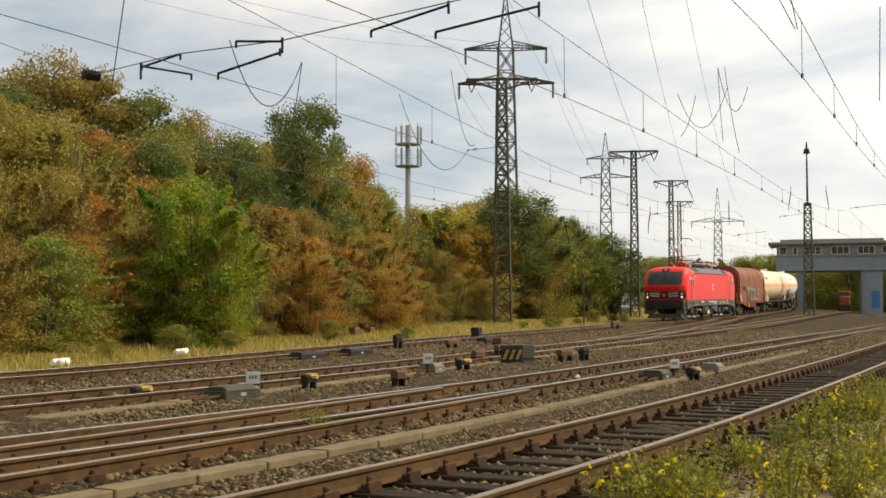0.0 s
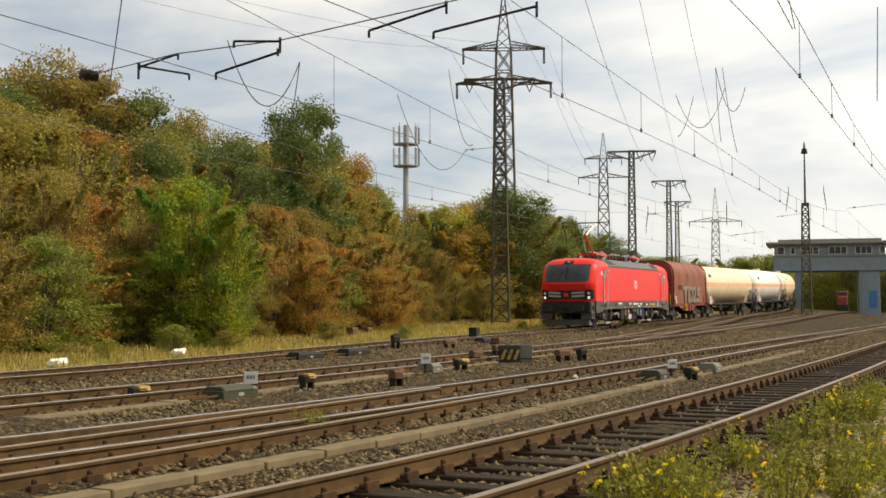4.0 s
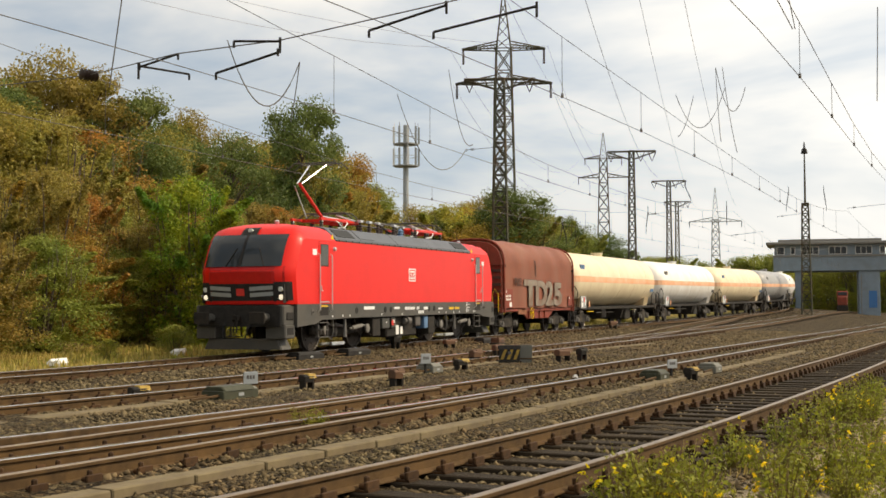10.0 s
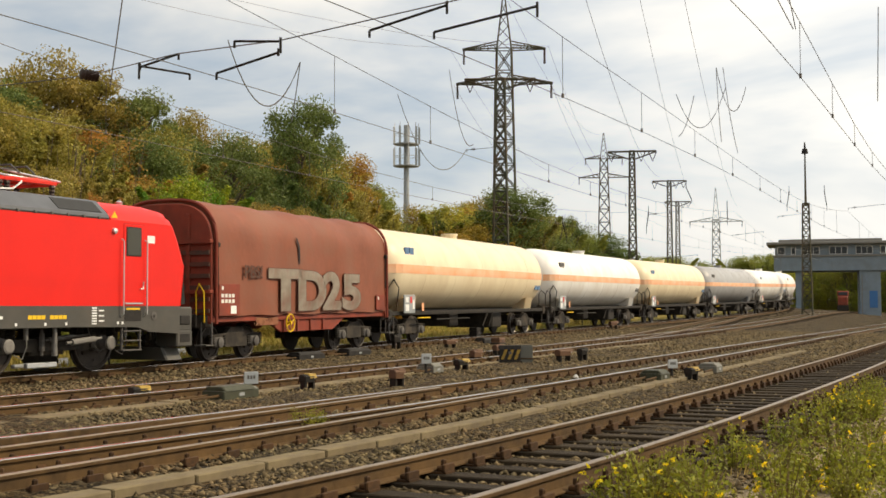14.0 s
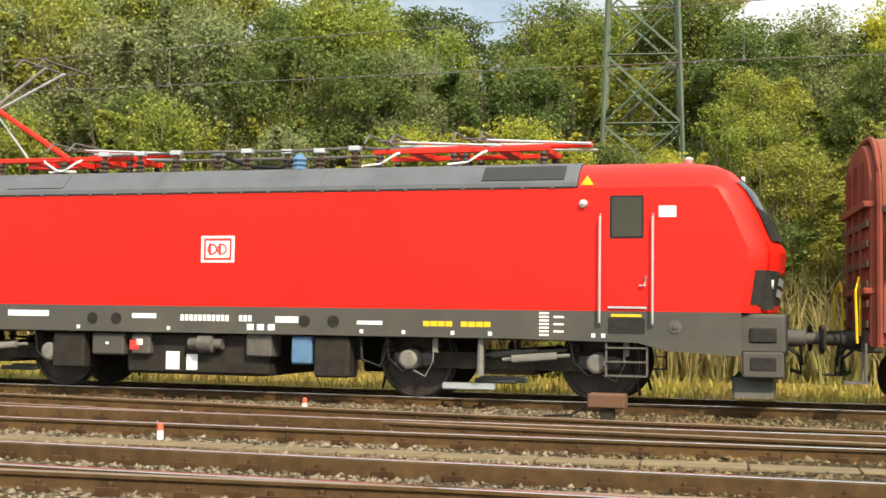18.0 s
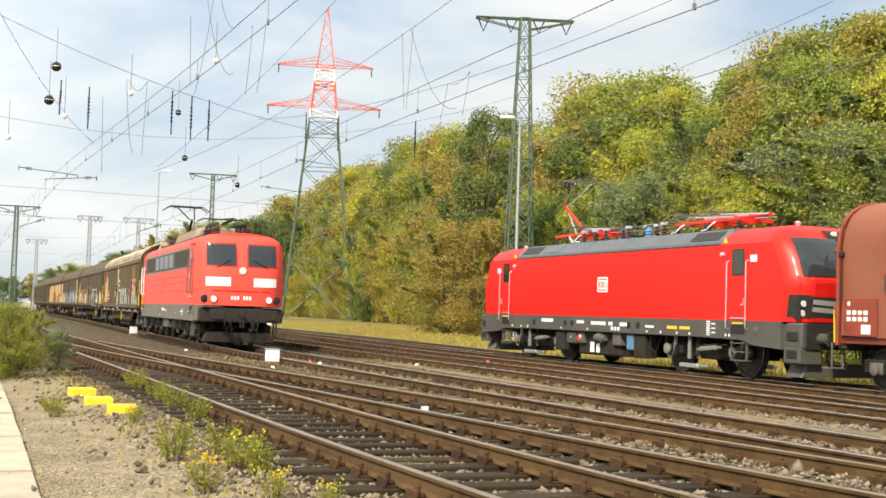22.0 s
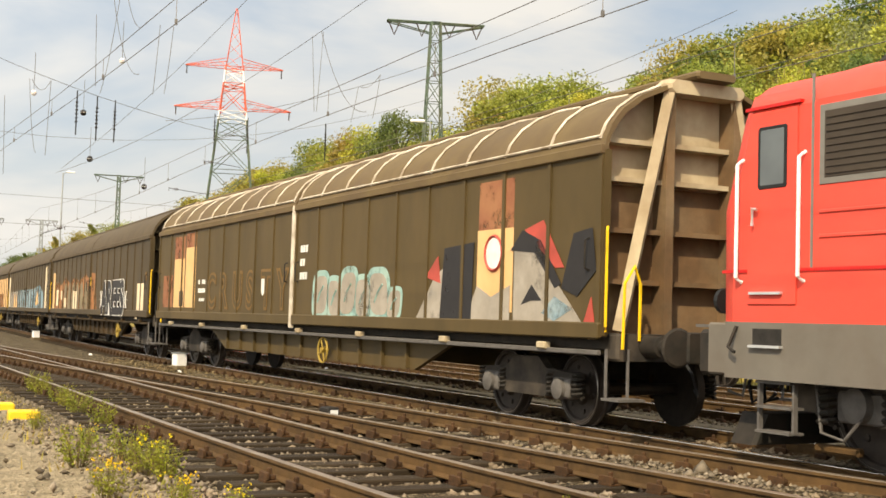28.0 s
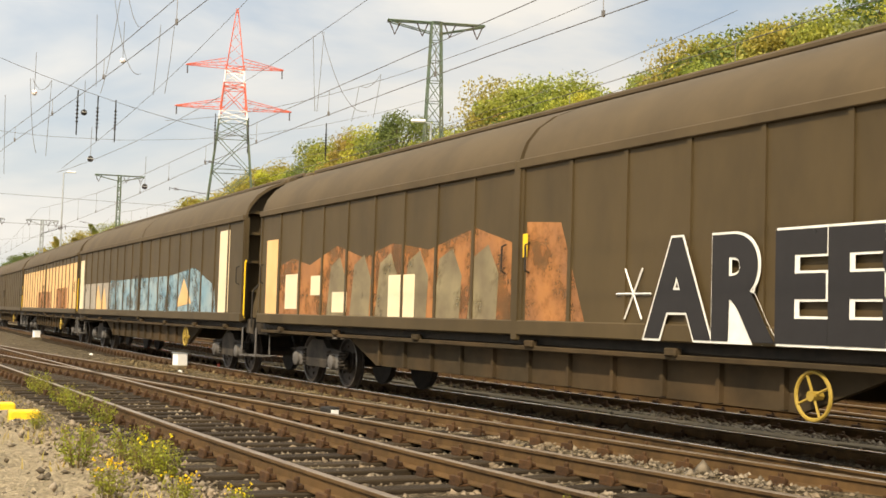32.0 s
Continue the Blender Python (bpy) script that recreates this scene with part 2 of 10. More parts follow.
# ---- mesh building ----
class Build:
    """Gathers faces of one part."""

    def __init__(self):
        self.v, self.f = [], []

    def add(self, vs, fs):
        k = len(self.v)
        self.v.extend(tuple(p) for p in vs)
        self.f.extend(tuple(k + i for i in f) for f in fs)
        return self

    def box(self, x0, x1, y0, y1, z0, z1, c=0.0):
        """A box, with its edges chamfered by c."""
        if c <= 0:
            vs = [(x, y, z) for x in (x0, x1) for y in (y0, y1) for z in (z0, z1)]
            return self.add(vs, [(0, 1, 3, 2), (4, 6, 7, 5), (0, 4, 5, 1), (2, 3, 7, 6), (0, 2, 6, 4), (1, 5, 7, 3)])
        prof = [(y0 + c, z0), (y1 - c, z0), (y1, z0 + c), (y1, z1 - c), (y1 - c, z1), (y0 + c, z1), (y0, z1 - c), (y0, z0 + c)]
        return self.prism(prof, x0, x1, c)

    def prism(self, prof, x0, x1, c=0.0):
        """Extrudes a (y, z) outline, counter-clockwise, along x; the ends shrink by c."""
        n = len(prof)
        cy, cz = sum(p[0] for p in prof) / n, sum(p[1] for p in prof) / n

        def ring(x, k):
            out = []
            for y, z in prof:
                dy, dz = cy - y, cz - z
                d = math.hypot(dy, dz) or 1
                out.append((x, y + dy / d * k, z + dz / d * k))
            return out
        rings = [ring(x0, c), ring(x0 + c, 0), ring(x1 - c, 0), ring(x1, c)] if c > 0 else [ring(x0, 0), ring(x1, 0)]
        return self.loft(rings)

    def loft(self, rings, caps=True, closed=True):
        n = len(rings[0])
        fs = []
        for r in range(len(rings) - 1):
            for i in range(n if closed else n - 1):
                j = (i + 1) % n
                fs.append((r * n + i, r * n + j, (r + 1) * n + j, (r + 1) * n + i))
        if caps:
            fs.append(tuple(range(n))[::-1])
            fs.append(tuple((len(rings) - 1) * n + i for i in range(n)))
        return self.add([p for r in rings for p in r], fs)

    def tube(self, pts, r, seg=6, caps=True):
        """A round bar along points; r a number or one a point."""
        pts = [Vector(p) for p in pts]
        rs = r if isinstance(r, (list, tuple)) else [r] * len(pts)
        rings = []
        for i, p in enumerate(pts):
            d = (pts[min(i + 1, len(pts) - 1)] - pts[max(i - 1, 0)]).normalized()
            a = d.cross(Vector((0, 0, 1)) if abs(d.z) < 0.9 else Vector((1, 0, 0))).normalized()
            b = d.cross(a)
            rings.append([tuple(p + (a * math.cos(2 * math.pi * k / seg) + b * math.sin(2 * math.pi * k / seg)) * rs[i]) for k in range(seg)])
        return self.loft(rings, caps)

    def lathe(self, prof, c, axis="x", seg=20):
        """Turns (along, radius) pairs round an axis through c."""
        rings = []
        for a, r in prof:
            ring = []
            for k in range(seg):
                u, w = r * math.cos(2 * math.pi * k / seg), r * math.sin(2 * math.pi * k / seg)
                ring.append({"x": (c[0] + a, c[1] + u, c[2] + w), "y": (c[0] + u, c[1] + a, c[2] + w), "z": (c[0] + u, c[1] + w, c[2] + a)}[axis])
            rings.append(ring)
        return self.loft(rings)

    def ring(self, c, axis, r, t, seg=20, tube=6):
        """A torus round c."""
        vs, fs = [], []
        for i in range(seg):
            a = 2 * math.pi * i / seg
            for j in range(tube):
                b = 2 * math.pi * j / tube
                u, w, h = (r + t * math.cos(b)) * math.cos(a), (r + t * math.cos(b)) * math.sin(a), t * math.sin(b)
                vs.append({"x": (c[0] + h, c[1] + u, c[2] + w), "y": (c[0] + u, c[1] + h, c[2] + w), "z": (c[0] + u, c[1] + w, c[2] + h)}[axis])
                fs.append((i * tube + j, ((i + 1) % seg) * tube + j, ((i + 1) % seg) * tube + (j + 1) % tube, i * tube + (j + 1) % tube))
        return self.add(vs, fs)

    def plate(self, outline, y, t):
        """A flat plate with an (x, z) outline whose face stands at y, t thick away from the viewer at -y."""
        n = len(outline)
        vs = [(x, y, z) for x, z in outline] + [(x, y + t, z) for x, z in outline]
        fs = [tuple(range(n)), tuple(range(2 * n - 1, n - 1, -1))] + [(i, n + i, n + (i + 1) % n, (i + 1) % n) for i in range(n)]
        return self.add(vs, fs)

    def moved(self, m, other):
        return self.add([m @ Vector(p) for p in other.v], other.f)

    def mesh(self, name, material, smooth=False):
        me = bpy.data.meshes.new(name)
        me.from_pydata(self.v, [], self.f)
        bm = bmesh.new()
        bm.from_mesh(me)
        bmesh.ops.recalc_face_normals(bm, faces=bm.faces)
        bm.to_mesh(me)
        bm.free()
        me.materials.append(material)
        if smooth:
            me.polygons.foreach_set("use_smooth", [True] * len(me.polygons))
            me.set_sharp_from_angle(angle=radians(smooth if smooth > 1 else 40))
        return me


def part(name, b, material, parent, label="", smooth=False, at=None):
    """One mesh under a thing or a part; b gathers its faces or is a finished mesh."""
    ob = new(name, b.mesh(name, material, smooth) if isinstance(b, Build) else b)
    ob.parent = parent
    if at is not None:
        ob.matrix_basis = at
    if label:
        ob["label"] = label
    return ob


def thing(name, label, category, group="", kind="", at=None):
    ob = new(name)
    ob.empty_display_size = 0.2
    if at is not None:
        ob.matrix_basis = at
    return tagged(ob, label, category, group, kind)


def solid(name, b, material, label, category, group="", kind="", smooth=False, at=None):
    ob = new(name, b.mesh(name, material, smooth) if isinstance(b, Build) else b)
    if at is not None:
        ob.matrix_basis = at
    return tagged(ob, label, category, group, kind)


def fast_mesh(name, verts, faces, material, smooth=False):
    """A big mesh of triangles or quads from arrays."""
    me = bpy.data.meshes.new(name)
    k = faces.shape[1]
    me.vertices.add(len(verts))
    me.vertices.foreach_set("co", np.asarray(verts, np.float32).ravel())
    me.loops.add(faces.size)
    me.loops.foreach_set("vertex_index", np.asarray(faces, np.int32).ravel())
    me.polygons.add(len(faces))
    me.polygons.foreach_set("loop_start", np.arange(0, faces.size, k, dtype=np.int32))
    if smooth:
        me.polygons.foreach_set("use_smooth", np.ones(len(faces), bool))
    me.update(calc_edges=True)
    me.materials.append(material)
    return me


# ---- the lines of the tracks, seen from above ----
def spline(nodes, step=0.5):
    P = np.array(nodes, float)
    c = np.r_[0, np.cumsum(np.linalg.norm(np.diff(P, axis=0), axis=1))]
    h = np.diff(c)
    m = np.diff(P, axis=0) / h[:, None]
    T = np.empty_like(P)
    T[0], T[-1] = m[0], m[-1]
    T[1:-1] = (m[:-1] * h[1:, None] + m[1:] * h[:-1, None]) / (h[:-1] + h[1:])[:, None]
    out = []
    for i in range(len(h)):
        u = np.linspace(0, 1, max(2, int(h[i] / step)), endpoint=False)[:, None]
        out.append((2 * u**3 - 3 * u**2 + 1) * P[i] + (u**3 - 2 * u**2 + u) * h[i] * T[i] + (-2 * u**3 + 3 * u**2) * P[i + 1] + (u**3 - u**2) * h[i] * T[i + 1])
    Q = np.vstack(out + [P[-1:]])
    s = np.r_[0, np.cumsum(np.linalg.norm(np.diff(Q, axis=0), axis=1))]
    S = np.arange(0, s[-1], step)
    Q = np.stack([np.interp(S, s, Q[:, k]) for k in (0, 1)], 1)
    Qp = np.vstack([Q[0] + (Q[0] - Q[1:16][::-1]), Q, Q[-1] + (Q[-1] - Q[-16:-1][::-1])])
    Q = np.stack([np.convolve(Qp[:, k], np.ones(31) / 31, "valid") for k in (0, 1)], 1)
    s = np.r_[0, np.cumsum(np.linalg.norm(np.diff(Q, axis=0), axis=1))]
    return s, Q


def on_line(line, s):
    return Vector((float(np.interp(s, line[0], line[1][:, 0])), float(np.interp(s, line[0], line[1][:, 1])), 0))


def way_at(line, s):
    return (on_line(line, s + 0.6) - on_line(line, s - 0.6)).normalized()


def line_y(line, x):
    return float(np.interp(x, line[1][:, 0], line[1][:, 1]))


def line_s(line, x):
    return float(np.interp(x, line[1][:, 0], line[0]))


def side(line, s, off, z=0.0):
    w = way_at(line, s)
    p = on_line(line, s)
    return Vector((p.x - w.y * off, p.y + w.x * off, z))


LINE_V = spline([(-260, -8), (-160, 3), (-100, 9), (-48, 13.8), (-33, 15.4), (-26, 16.4), (-20, 17.25), (-14, 18.2), (-7, 19.3), (0.7, 20.65), (7.7, 22.55), (14.0, 24.6),
                 (20.3, 27.1), (28, 30.1), (42, 35.6), (55.5, 40.6), (66, 44.3), (77, 48.1), (86, 51.2), (95.3, 54.0), (107.2, 57.9), (124.6, 64.6), (140, 72), (160, 83), (200, 104), (320, 166)])
LINE_B = spline([(-400, -31), (-257, -16.5), (-135, -4.6), (-86, 0.2), (-53.5, 3.0), (-43.3, 3.9), (-33, 5.0), (-22.2, 6.5), (-13.4, 7.7), (-9.4, 8.3), (5.1, 10.6),
                 (9.3, 11.6), (13.3, 12.8), (17.3, 13.9), (25.2, 16.5), (42.8, 22.5), (74, 33), (200, 76)])
LINE_A = spline([(-200, -19), (-120, -10.5), (-60, -3.6), (-23.8, 1.2), (-17.9, 2.0), (-13.8, 2.55), (-9.9, 3.1), (-8.4, 3.35), (6.4, 6.3), (11, 7.5), (16, 9.0), (22.5, 11.0), (30.5, 13.6), (42, 17.4), (100, 37), (200, 71)])
LINE_D = spline([(-60, -3.6), (-45, -1.45), (-40, -0.5), (-30, 1.55), (-24, 2.95), (-20, 3.8), (-15, 5.0), (-12, 5.65), (-9, 6.35), (-3, 7.75), (3, 9.25), (9, 11.0), (14, 12.75), (20, 14.7)])
LINE_C = spline([(-200, -6), (-100, 3.2), (-45, 7.8), (-30, 9.6), (-20, 10.7), (-15, 11.3), (-9, 12.2), (-3, 13.3), (3, 14.8), (8.5, 16.5), (16.8, 19.1), (22.2, 21.1), (39.5, 27.6), (60.5, 35.5), (120, 58), (200, 88)])
LINE_E = spline([(-200, -1.5), (-100, 7.4), (-45, 11.6), (-30, 13.1), (-20, 13.75), (-12, 13.9), (-5, 14.0), (0, 14.5), (4, 15.25), (8.5, 16.6)])

LINE_F = spline([(30, 23.9), (39.5, 27.7), (52, 33.4), (66, 40.1), (82, 47.2), (95.3, 53.3), (107.2, 57.6), (120, 62.6)])


# ---- ground, tracks ----
def foot_y(x):
    """Where the slope begins, beyond the far track."""
    return float(np.interp(x, [-260, -125, -85, -40, -10, 5, 20, 40, 60, 90, 140, 320], [38, 33, 24.5, 24.5, 25.5, 28.5, 34.5, 44, 53, 68, 95, 190]))


def crest(x):
    """Height of the wooded bank."""
    return float(np.interp(x, [-320, -200, -130, -75, -40, 0, 15, 30, 60, 80, 110, 320], [0.3, 0.8, 2.0, 4.5, 6.0, 6.0, 4.5, 3.0, 1.8, 0.8, 0.4, 0.4]))


def rises(x, y):
    """The far tracks and the ground round them climb away from the yard; takes arrays."""
    b = np.interp(x, LINE_B[1][:, 0], LINE_B[1][:, 1])
    v = np.interp(x, LINE_V[1][:, 0], LINE_V[1][:, 1])
    k = np.clip((y - b - 0.5) / np.maximum(v - b - 1.5, 1.0), 0, 1) * np.clip((x - 5) / 30, 0, 1)
    dip = np.clip((y - b - 4) / np.maximum(v - b - 5.5, 1.0), 0, 1) * np.clip((x + 60) / 15, 0, 1) * np.clip((30 - x) / 15, 0, 1)
    return k * np.minimum(1.6, 6.2e-5 * (x * x + y * y)) - 0.07 * dip


def rise(x, y):
    return float(rises(x, y))


def lift(x, y):
    """The ballast lies higher round the middle tracks."""
    return 0.066 * min(1, max(0, (y - line_y(LINE_B, x) + 2.2) / 0.5)) * min(1, max(0, (x + 45) / 12))


def ground_z(x, y):
    d = y - foot_y(x)
    z = -0.22 + lift(x, y) + rise(x, y)
    if d > 0:
        z += crest(x) * (1 - math.exp(-d / 14.0)) * min(1, d / 6)
    near = line_y(LINE_A, x) - 1.9 - y
    if near > 0:
        z -= min(0.12, near * 0.05)
    return z


def build_ground():
    xs = np.r_[-3000, -1200, -600, np.arange(-400, -60, 10), np.arange(-60, 70, 1.0), np.arange(70, 330, 10), 600, 1200, 3000]
    ys = np.r_[-3000, -900, -300, -120, -60, np.arange(-40, 34, 0.7), np.arange(34, 120, 3.0), np.arange(120, 240, 12), 500, 1200, 3000]
    rng = np.random.default_rng(3)
    v = []
    for y in ys:
        for x in xs:
            z = ground_z(min(max(x, -400), 320), min(y, 300))
            if abs(x) < 70 and y < 60:
                z += rng.normal() * 0.015
            v.append((x, y, z))
    nx = len(xs)
    f = [(j * nx + i, j * nx + i + 1, (j + 1) * nx + i + 1, (j + 1) * nx + i) for j in range(len(ys) - 1) for i in range(nx - 1)]
    me = fast_mesh("ground", np.array(v), np.array(f), M_YARD, True)
    masks = {"soil": [], "dry": [], "hill": [], "paler": []}
    for y in ys:
        for x in xs:
            xc = min(max(x, -400), 320)
            masks["paler"].append(min(1, max(0, (-2 - xc) / 12)))
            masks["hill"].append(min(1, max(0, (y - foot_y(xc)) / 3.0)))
            masks["dry"].append(min(1, max(0, (y - line_y(LINE_V, xc) - 1.6) / 1.6)))
            masks["soil"].append(min(1, max(0, (line_y(LINE_A, xc) - 1.3 - y) / 0.9)))
    for key, values in masks.items():
        me.attributes.new(key, "FLOAT", "POINT").data.foreach_set("value", np.array(values, np.float32))
    ob = new("ground", me)
    tagged(ob, "railway yard ground of brown ballast, dry soil and yellowed grass", "ground", kind="structure")


build_ground()


def rail_rings(line, off, s0, s1, step, prof):
    rings = []
    for s in np.arange(s0, s1 + step * 0.5, step):
        w = way_at(line, s)
        c = side(line, s, off)
        o = on_line(line, s)
        up = rise(o.x, o.y)
        rings.append([(c.x - w.y * a, c.y + w.x * a, z + up) for a, z in prof])
    return rings


RAIL_BODY = [(-0.07, -0.16), (0.07, -0.16), (0.07, -0.148), (0.012, -0.128), (0.010, -0.045), (0.034, -0.035), (0.036, -0.008), (-0.036, -0.008), (-0.034, -0.035), (-0.010, -0.045), (-0.012, -0.128), (-0.07, -0.148)]
RAIL_HEAD = [(-0.036, -0.0085), (0.036, -0.0085), (0.034, -0.002), (0.026, 0.0), (-0.026, 0.0), (-0.034, -0.002)]
sl = Build().box(-1.3, 1.3, -0.13, 0.13, -0.33, -0.17, 0.012)
ME_SLEEPER = sl.mesh("sleeper", M_SLEEPER)
ch = Build()
ch.box(-0.19, 0.19, -0.09, 0.09, -0.17, -0.150, 0.004)
for sx in (-1, 1):
    ch.box(sx * 0.12 - 0.04, sx * 0.12 + 0.04, -0.07, 0.07, -0.152, -0.105, 0.012)
    ch.lathe([(-0.105, 0.026), (-0.060, 0.026), (-0.05, 0.014)], (sx * 0.12, 0.0, 0), "z", 6)
    ch.box(sx * 0.165 - 0.018, sx * 0.165 + 0.018, -0.10, 0.10, -0.155, -0.085, 0.010)
ME_CHAIR = ch.mesh("rail_chair", M_CHAIR)
clip = Build()
for sx in (-1, 1):
    clip.box(sx * 0.115 - 0.035, sx * 0.115 + 0.035, -0.06, 0.06, -0.15, -0.115, 0.008)
ME_CLIP = clip.mesh("rail_clip", M_CLIP)


def build_track(line, x0, x1, label, near0=None, near1=None, worn=True, spacing=0.63):
    """Two rails on sleepers; those between near0 and near1 are parts of their own."""
    t = thing("railway_track", label, "railway track", "tracks of the yard", "structure")
    s0, s1 = line_s(line, x0), line_s(line, x1)
    for o in (-0.755, 0.755):
        r = part("rail", Build().loft(rail_rings(line, o, s0, s1, 1.0, RAIL_BODY)), M_RUST, t)
        part("railhead", Build().loft(rail_rings(line, o, s0, s1, 1.0, RAIL_HEAD)), M_RAILTOP if worn else M_RAILWORN, r, "polished running surface" if worn else "")
    rng = random.Random(int(x0 * 7 + len(label)))
    rest, rest_c = Build(), Build()
    s = s0 + 0.3
    n = 0
    while s < s1 - 0.3:
        w, c = way_at(line, s), on_line(line, s)
        a = math.degrees(math.atan2(w.y, w.x)) + 90 + rng.uniform(-1.2, 1.2)
        m = pose(c.x + rng.uniform(-.02, .02), c.y, rise(c.x, c.y) + rng.uniform(-0.012, 0.004), 0, 0, a)
        if near0 is not None and near0 < c.x < near1 and n < 300:
            part("sleeper", ME_SLEEPER, None, t, at=m)
            for o in (-0.755, 0.755):
                part("rail_chair", ME_CHAIR, None, t, at=m @ pose(o, 0, 0))
                if c.x < -14 and c.y < 6.0:
                    part("rail_clip", ME_CLIP, None, t, at=m @ pose(o, 0, 0.004))
            n += 1
        else:
            rest.moved(m, sl)
            if abs(c.x) < 60:
                for o in (-0.755, 0.755):
                    rest_c.moved(m @ pose(o, 0, 0), ch)
        s += spacing
    if rest.v:
        tagged(part("sleepers", fast_mesh_from(rest, "sleepers", M_SLEEPER), None, t), kind="stuff")
    if rest_c.v:
        tagged(part("rail_chairs", fast_mesh_from(rest_c, "rail_chairs", M_CHAIR), None, t), kind="stuff")
    return t


def fast_mesh_from(b, name, material):
    me = bpy.data.meshes.new(name)
    me.from_pydata(b.v, [], b.f)
    me.materials.append(material)
    return me


def build_tracks():
    build_track(LINE_A, -150, 150, "rusty curved track on worn dark wooden sleepers", -26, 48, worn=False)
    build_track(LINE_B, -390, 190, "polished running track on wooden sleepers", -36, 40)
    build_track(LINE_D, -44, 15, "rusty turnout track that crosses from one track to the next", -34, 12, worn=False)
    build_track(LINE_C, -150, 180, "rusty yard track on dark sleepers", -18, 16)
    build_track(LINE_E, -150, 3.5, "diverging yard track that joins its neighbour", None, None, worn=False)
    build_track(LINE_F, 41, 106, "turnout track that joins the main track", None, None, worn=False)
    build_track(LINE_V, -255, 310, "main running track below the wooded bank", None, None)


# ---- the wooded bank ----
def leaf_mat(name, a, b):
    """Leaves: two greens or browns by clump, a touch of light through them."""
    m = bpy.data.materials.new(name)
    m.use_nodes = True
    n, l = m.node_tree.nodes, m.node_tree.links
    p = n["Principled BSDF"]
    p.inputs["Roughness"].default_value = 0.55
    p.inputs["Specular IOR Level"].default_value = 0.3
    g = n.new("ShaderNodeNewGeometry")
    o = n.new("ShaderNodeObjectInfo")
    co = n.new("ShaderNodeTexCoord")
    t = n.new("ShaderNodeTexNoise")
    t.inputs["Scale"].default_value, t.inputs["Detail"].default_value = 0.55, 3
    l.new(co.outputs["Object"], t.inputs["Vector"])
    mr = n.new("ShaderNodeMapRange")
    mr.inputs["From Min"].default_value, mr.inputs["From Max"].default_value = 0.35, 0.65
    l.new(t.outputs["Fac"], mr.inputs[0])
    mx = n.new("ShaderNodeMixRGB")
    mx.inputs[1].default_value, mx.inputs[2].default_value = rgb(a), rgb(b)
    l.new(mr.outputs[0], mx.inputs[0])
    h = n.new("ShaderNodeHueSaturation")
    r1, r2 = n.new("ShaderNodeMapRange"), n.new("ShaderNodeMapRange")
    r1.inputs["To Min"].default_value, r1.inputs["To Max"].default_value = 0.62, 1.38
    r2.inputs["To Min"].default_value, r2.inputs["To Max"].default_value = 0.492, 0.522
    l.new(g.outputs["Random Per Island"], r1.inputs[0])
    l.new(o.outputs["Random"], r2.inputs[0])
    l.new(r1.outputs[0], h.inputs["Value"])
    l.new(r2.outputs[0], h.inputs["Hue"])
    l.new(mx.outputs[0], h.inputs["Color"])
    l.new(h.outputs[0], p.inputs["Base Color"])
    tr = n.new("ShaderNodeBsdfTranslucent")
    l.new(h.outputs[0], tr.inputs["Color"])
    ms = n.new("ShaderNodeMixShader")
    ms.inputs[0].default_value = 0.40
    l.new(p.outputs[0], ms.inputs[1])
    l.new(tr.outputs[0], ms.inputs[2])
    l.new(ms.outputs[0], n["Material Output"].inputs[0])
    return m


LEAF = {
    "dark": leaf_mat("dark_green_leaves", (0.105, 0.142, 0.036), (0.160, 0.190, 0.046)),
    "green": leaf_mat("green_leaves", (0.215, 0.250, 0.046), (0.325, 0.310, 0.054)),
    "lime": leaf_mat("yellow_green_leaves", (0.290, 0.320, 0.048), (0.470, 0.400, 0.058)),
    "ochre": leaf_mat("ochre_leaves", (0.370, 0.265, 0.062), (0.290, 0.240, 0.054)),
    "russet": leaf_mat("russet_leaves", (0.430, 0.200, 0.040), (0.350, 0.235, 0.044)),
    "brown": leaf_mat("brown_green_leaves", (0.330, 0.225, 0.052), (0.260, 0.220, 0.046)),
    "bright": leaf_mat("fresh_green_leaves", (0.130, 0.230, 0.022), (0.360, 0.340, 0.026)),
    "silver": leaf_mat("grey_green_leaves", (0.255, 0.275, 0.120), (0.190, 0.215, 0.080)),
}
M_BARK = mat("grey_brown_bark", (0.13, 0.10, 0.075), 0.9, col2=(0.07, 0.055, 0.04), scale=6, mix=0.8, bump=0.6, bump_scale=20)
M_TWIG = mat("bare_twigs", (0.16, 0.12, 0.09), 0.9)


def leaves(centres, radii, per, size, rng, flat=0.8):
    """Leaf clumps: small four-sided leaves scattered round the ends of the limbs."""
    c = np.repeat(centres, per, axis=0)
    r = np.repeat(radii, per)
    d = rng.normal(size=(len(c), 3))
    d /= np.linalg.norm(d, axis=1)[:, None]
    rad = r * rng.random(len(c)) ** 0.5
    p = c + d * rad[:, None] * np.array([1, 1, flat])
    n = rng.normal(size=(len(p), 3)) + d * 0.7 + np.array([0, 0, 0.35])
    n /= np.linalg.norm(n, axis=1)[:, None]
    a = np.cross(n, rng.normal(size=(len(p), 3)))
    a /= np.linalg.norm(a, axis=1)[:, None]
    b = np.cross(n, a)
    s = size * rng.uniform(0.6, 1.35, len(p))
    a, b = a * s[:, None], b * (s * 0.62)[:, None]
    n = n * (s * 0.18)[:, None]
    v = np.stack([p - a, p - b + n, p + a, p + b + n], 1).reshape(-1, 3)
    f = np.arange(len(v)).reshape(-1, 4)
    return v, f


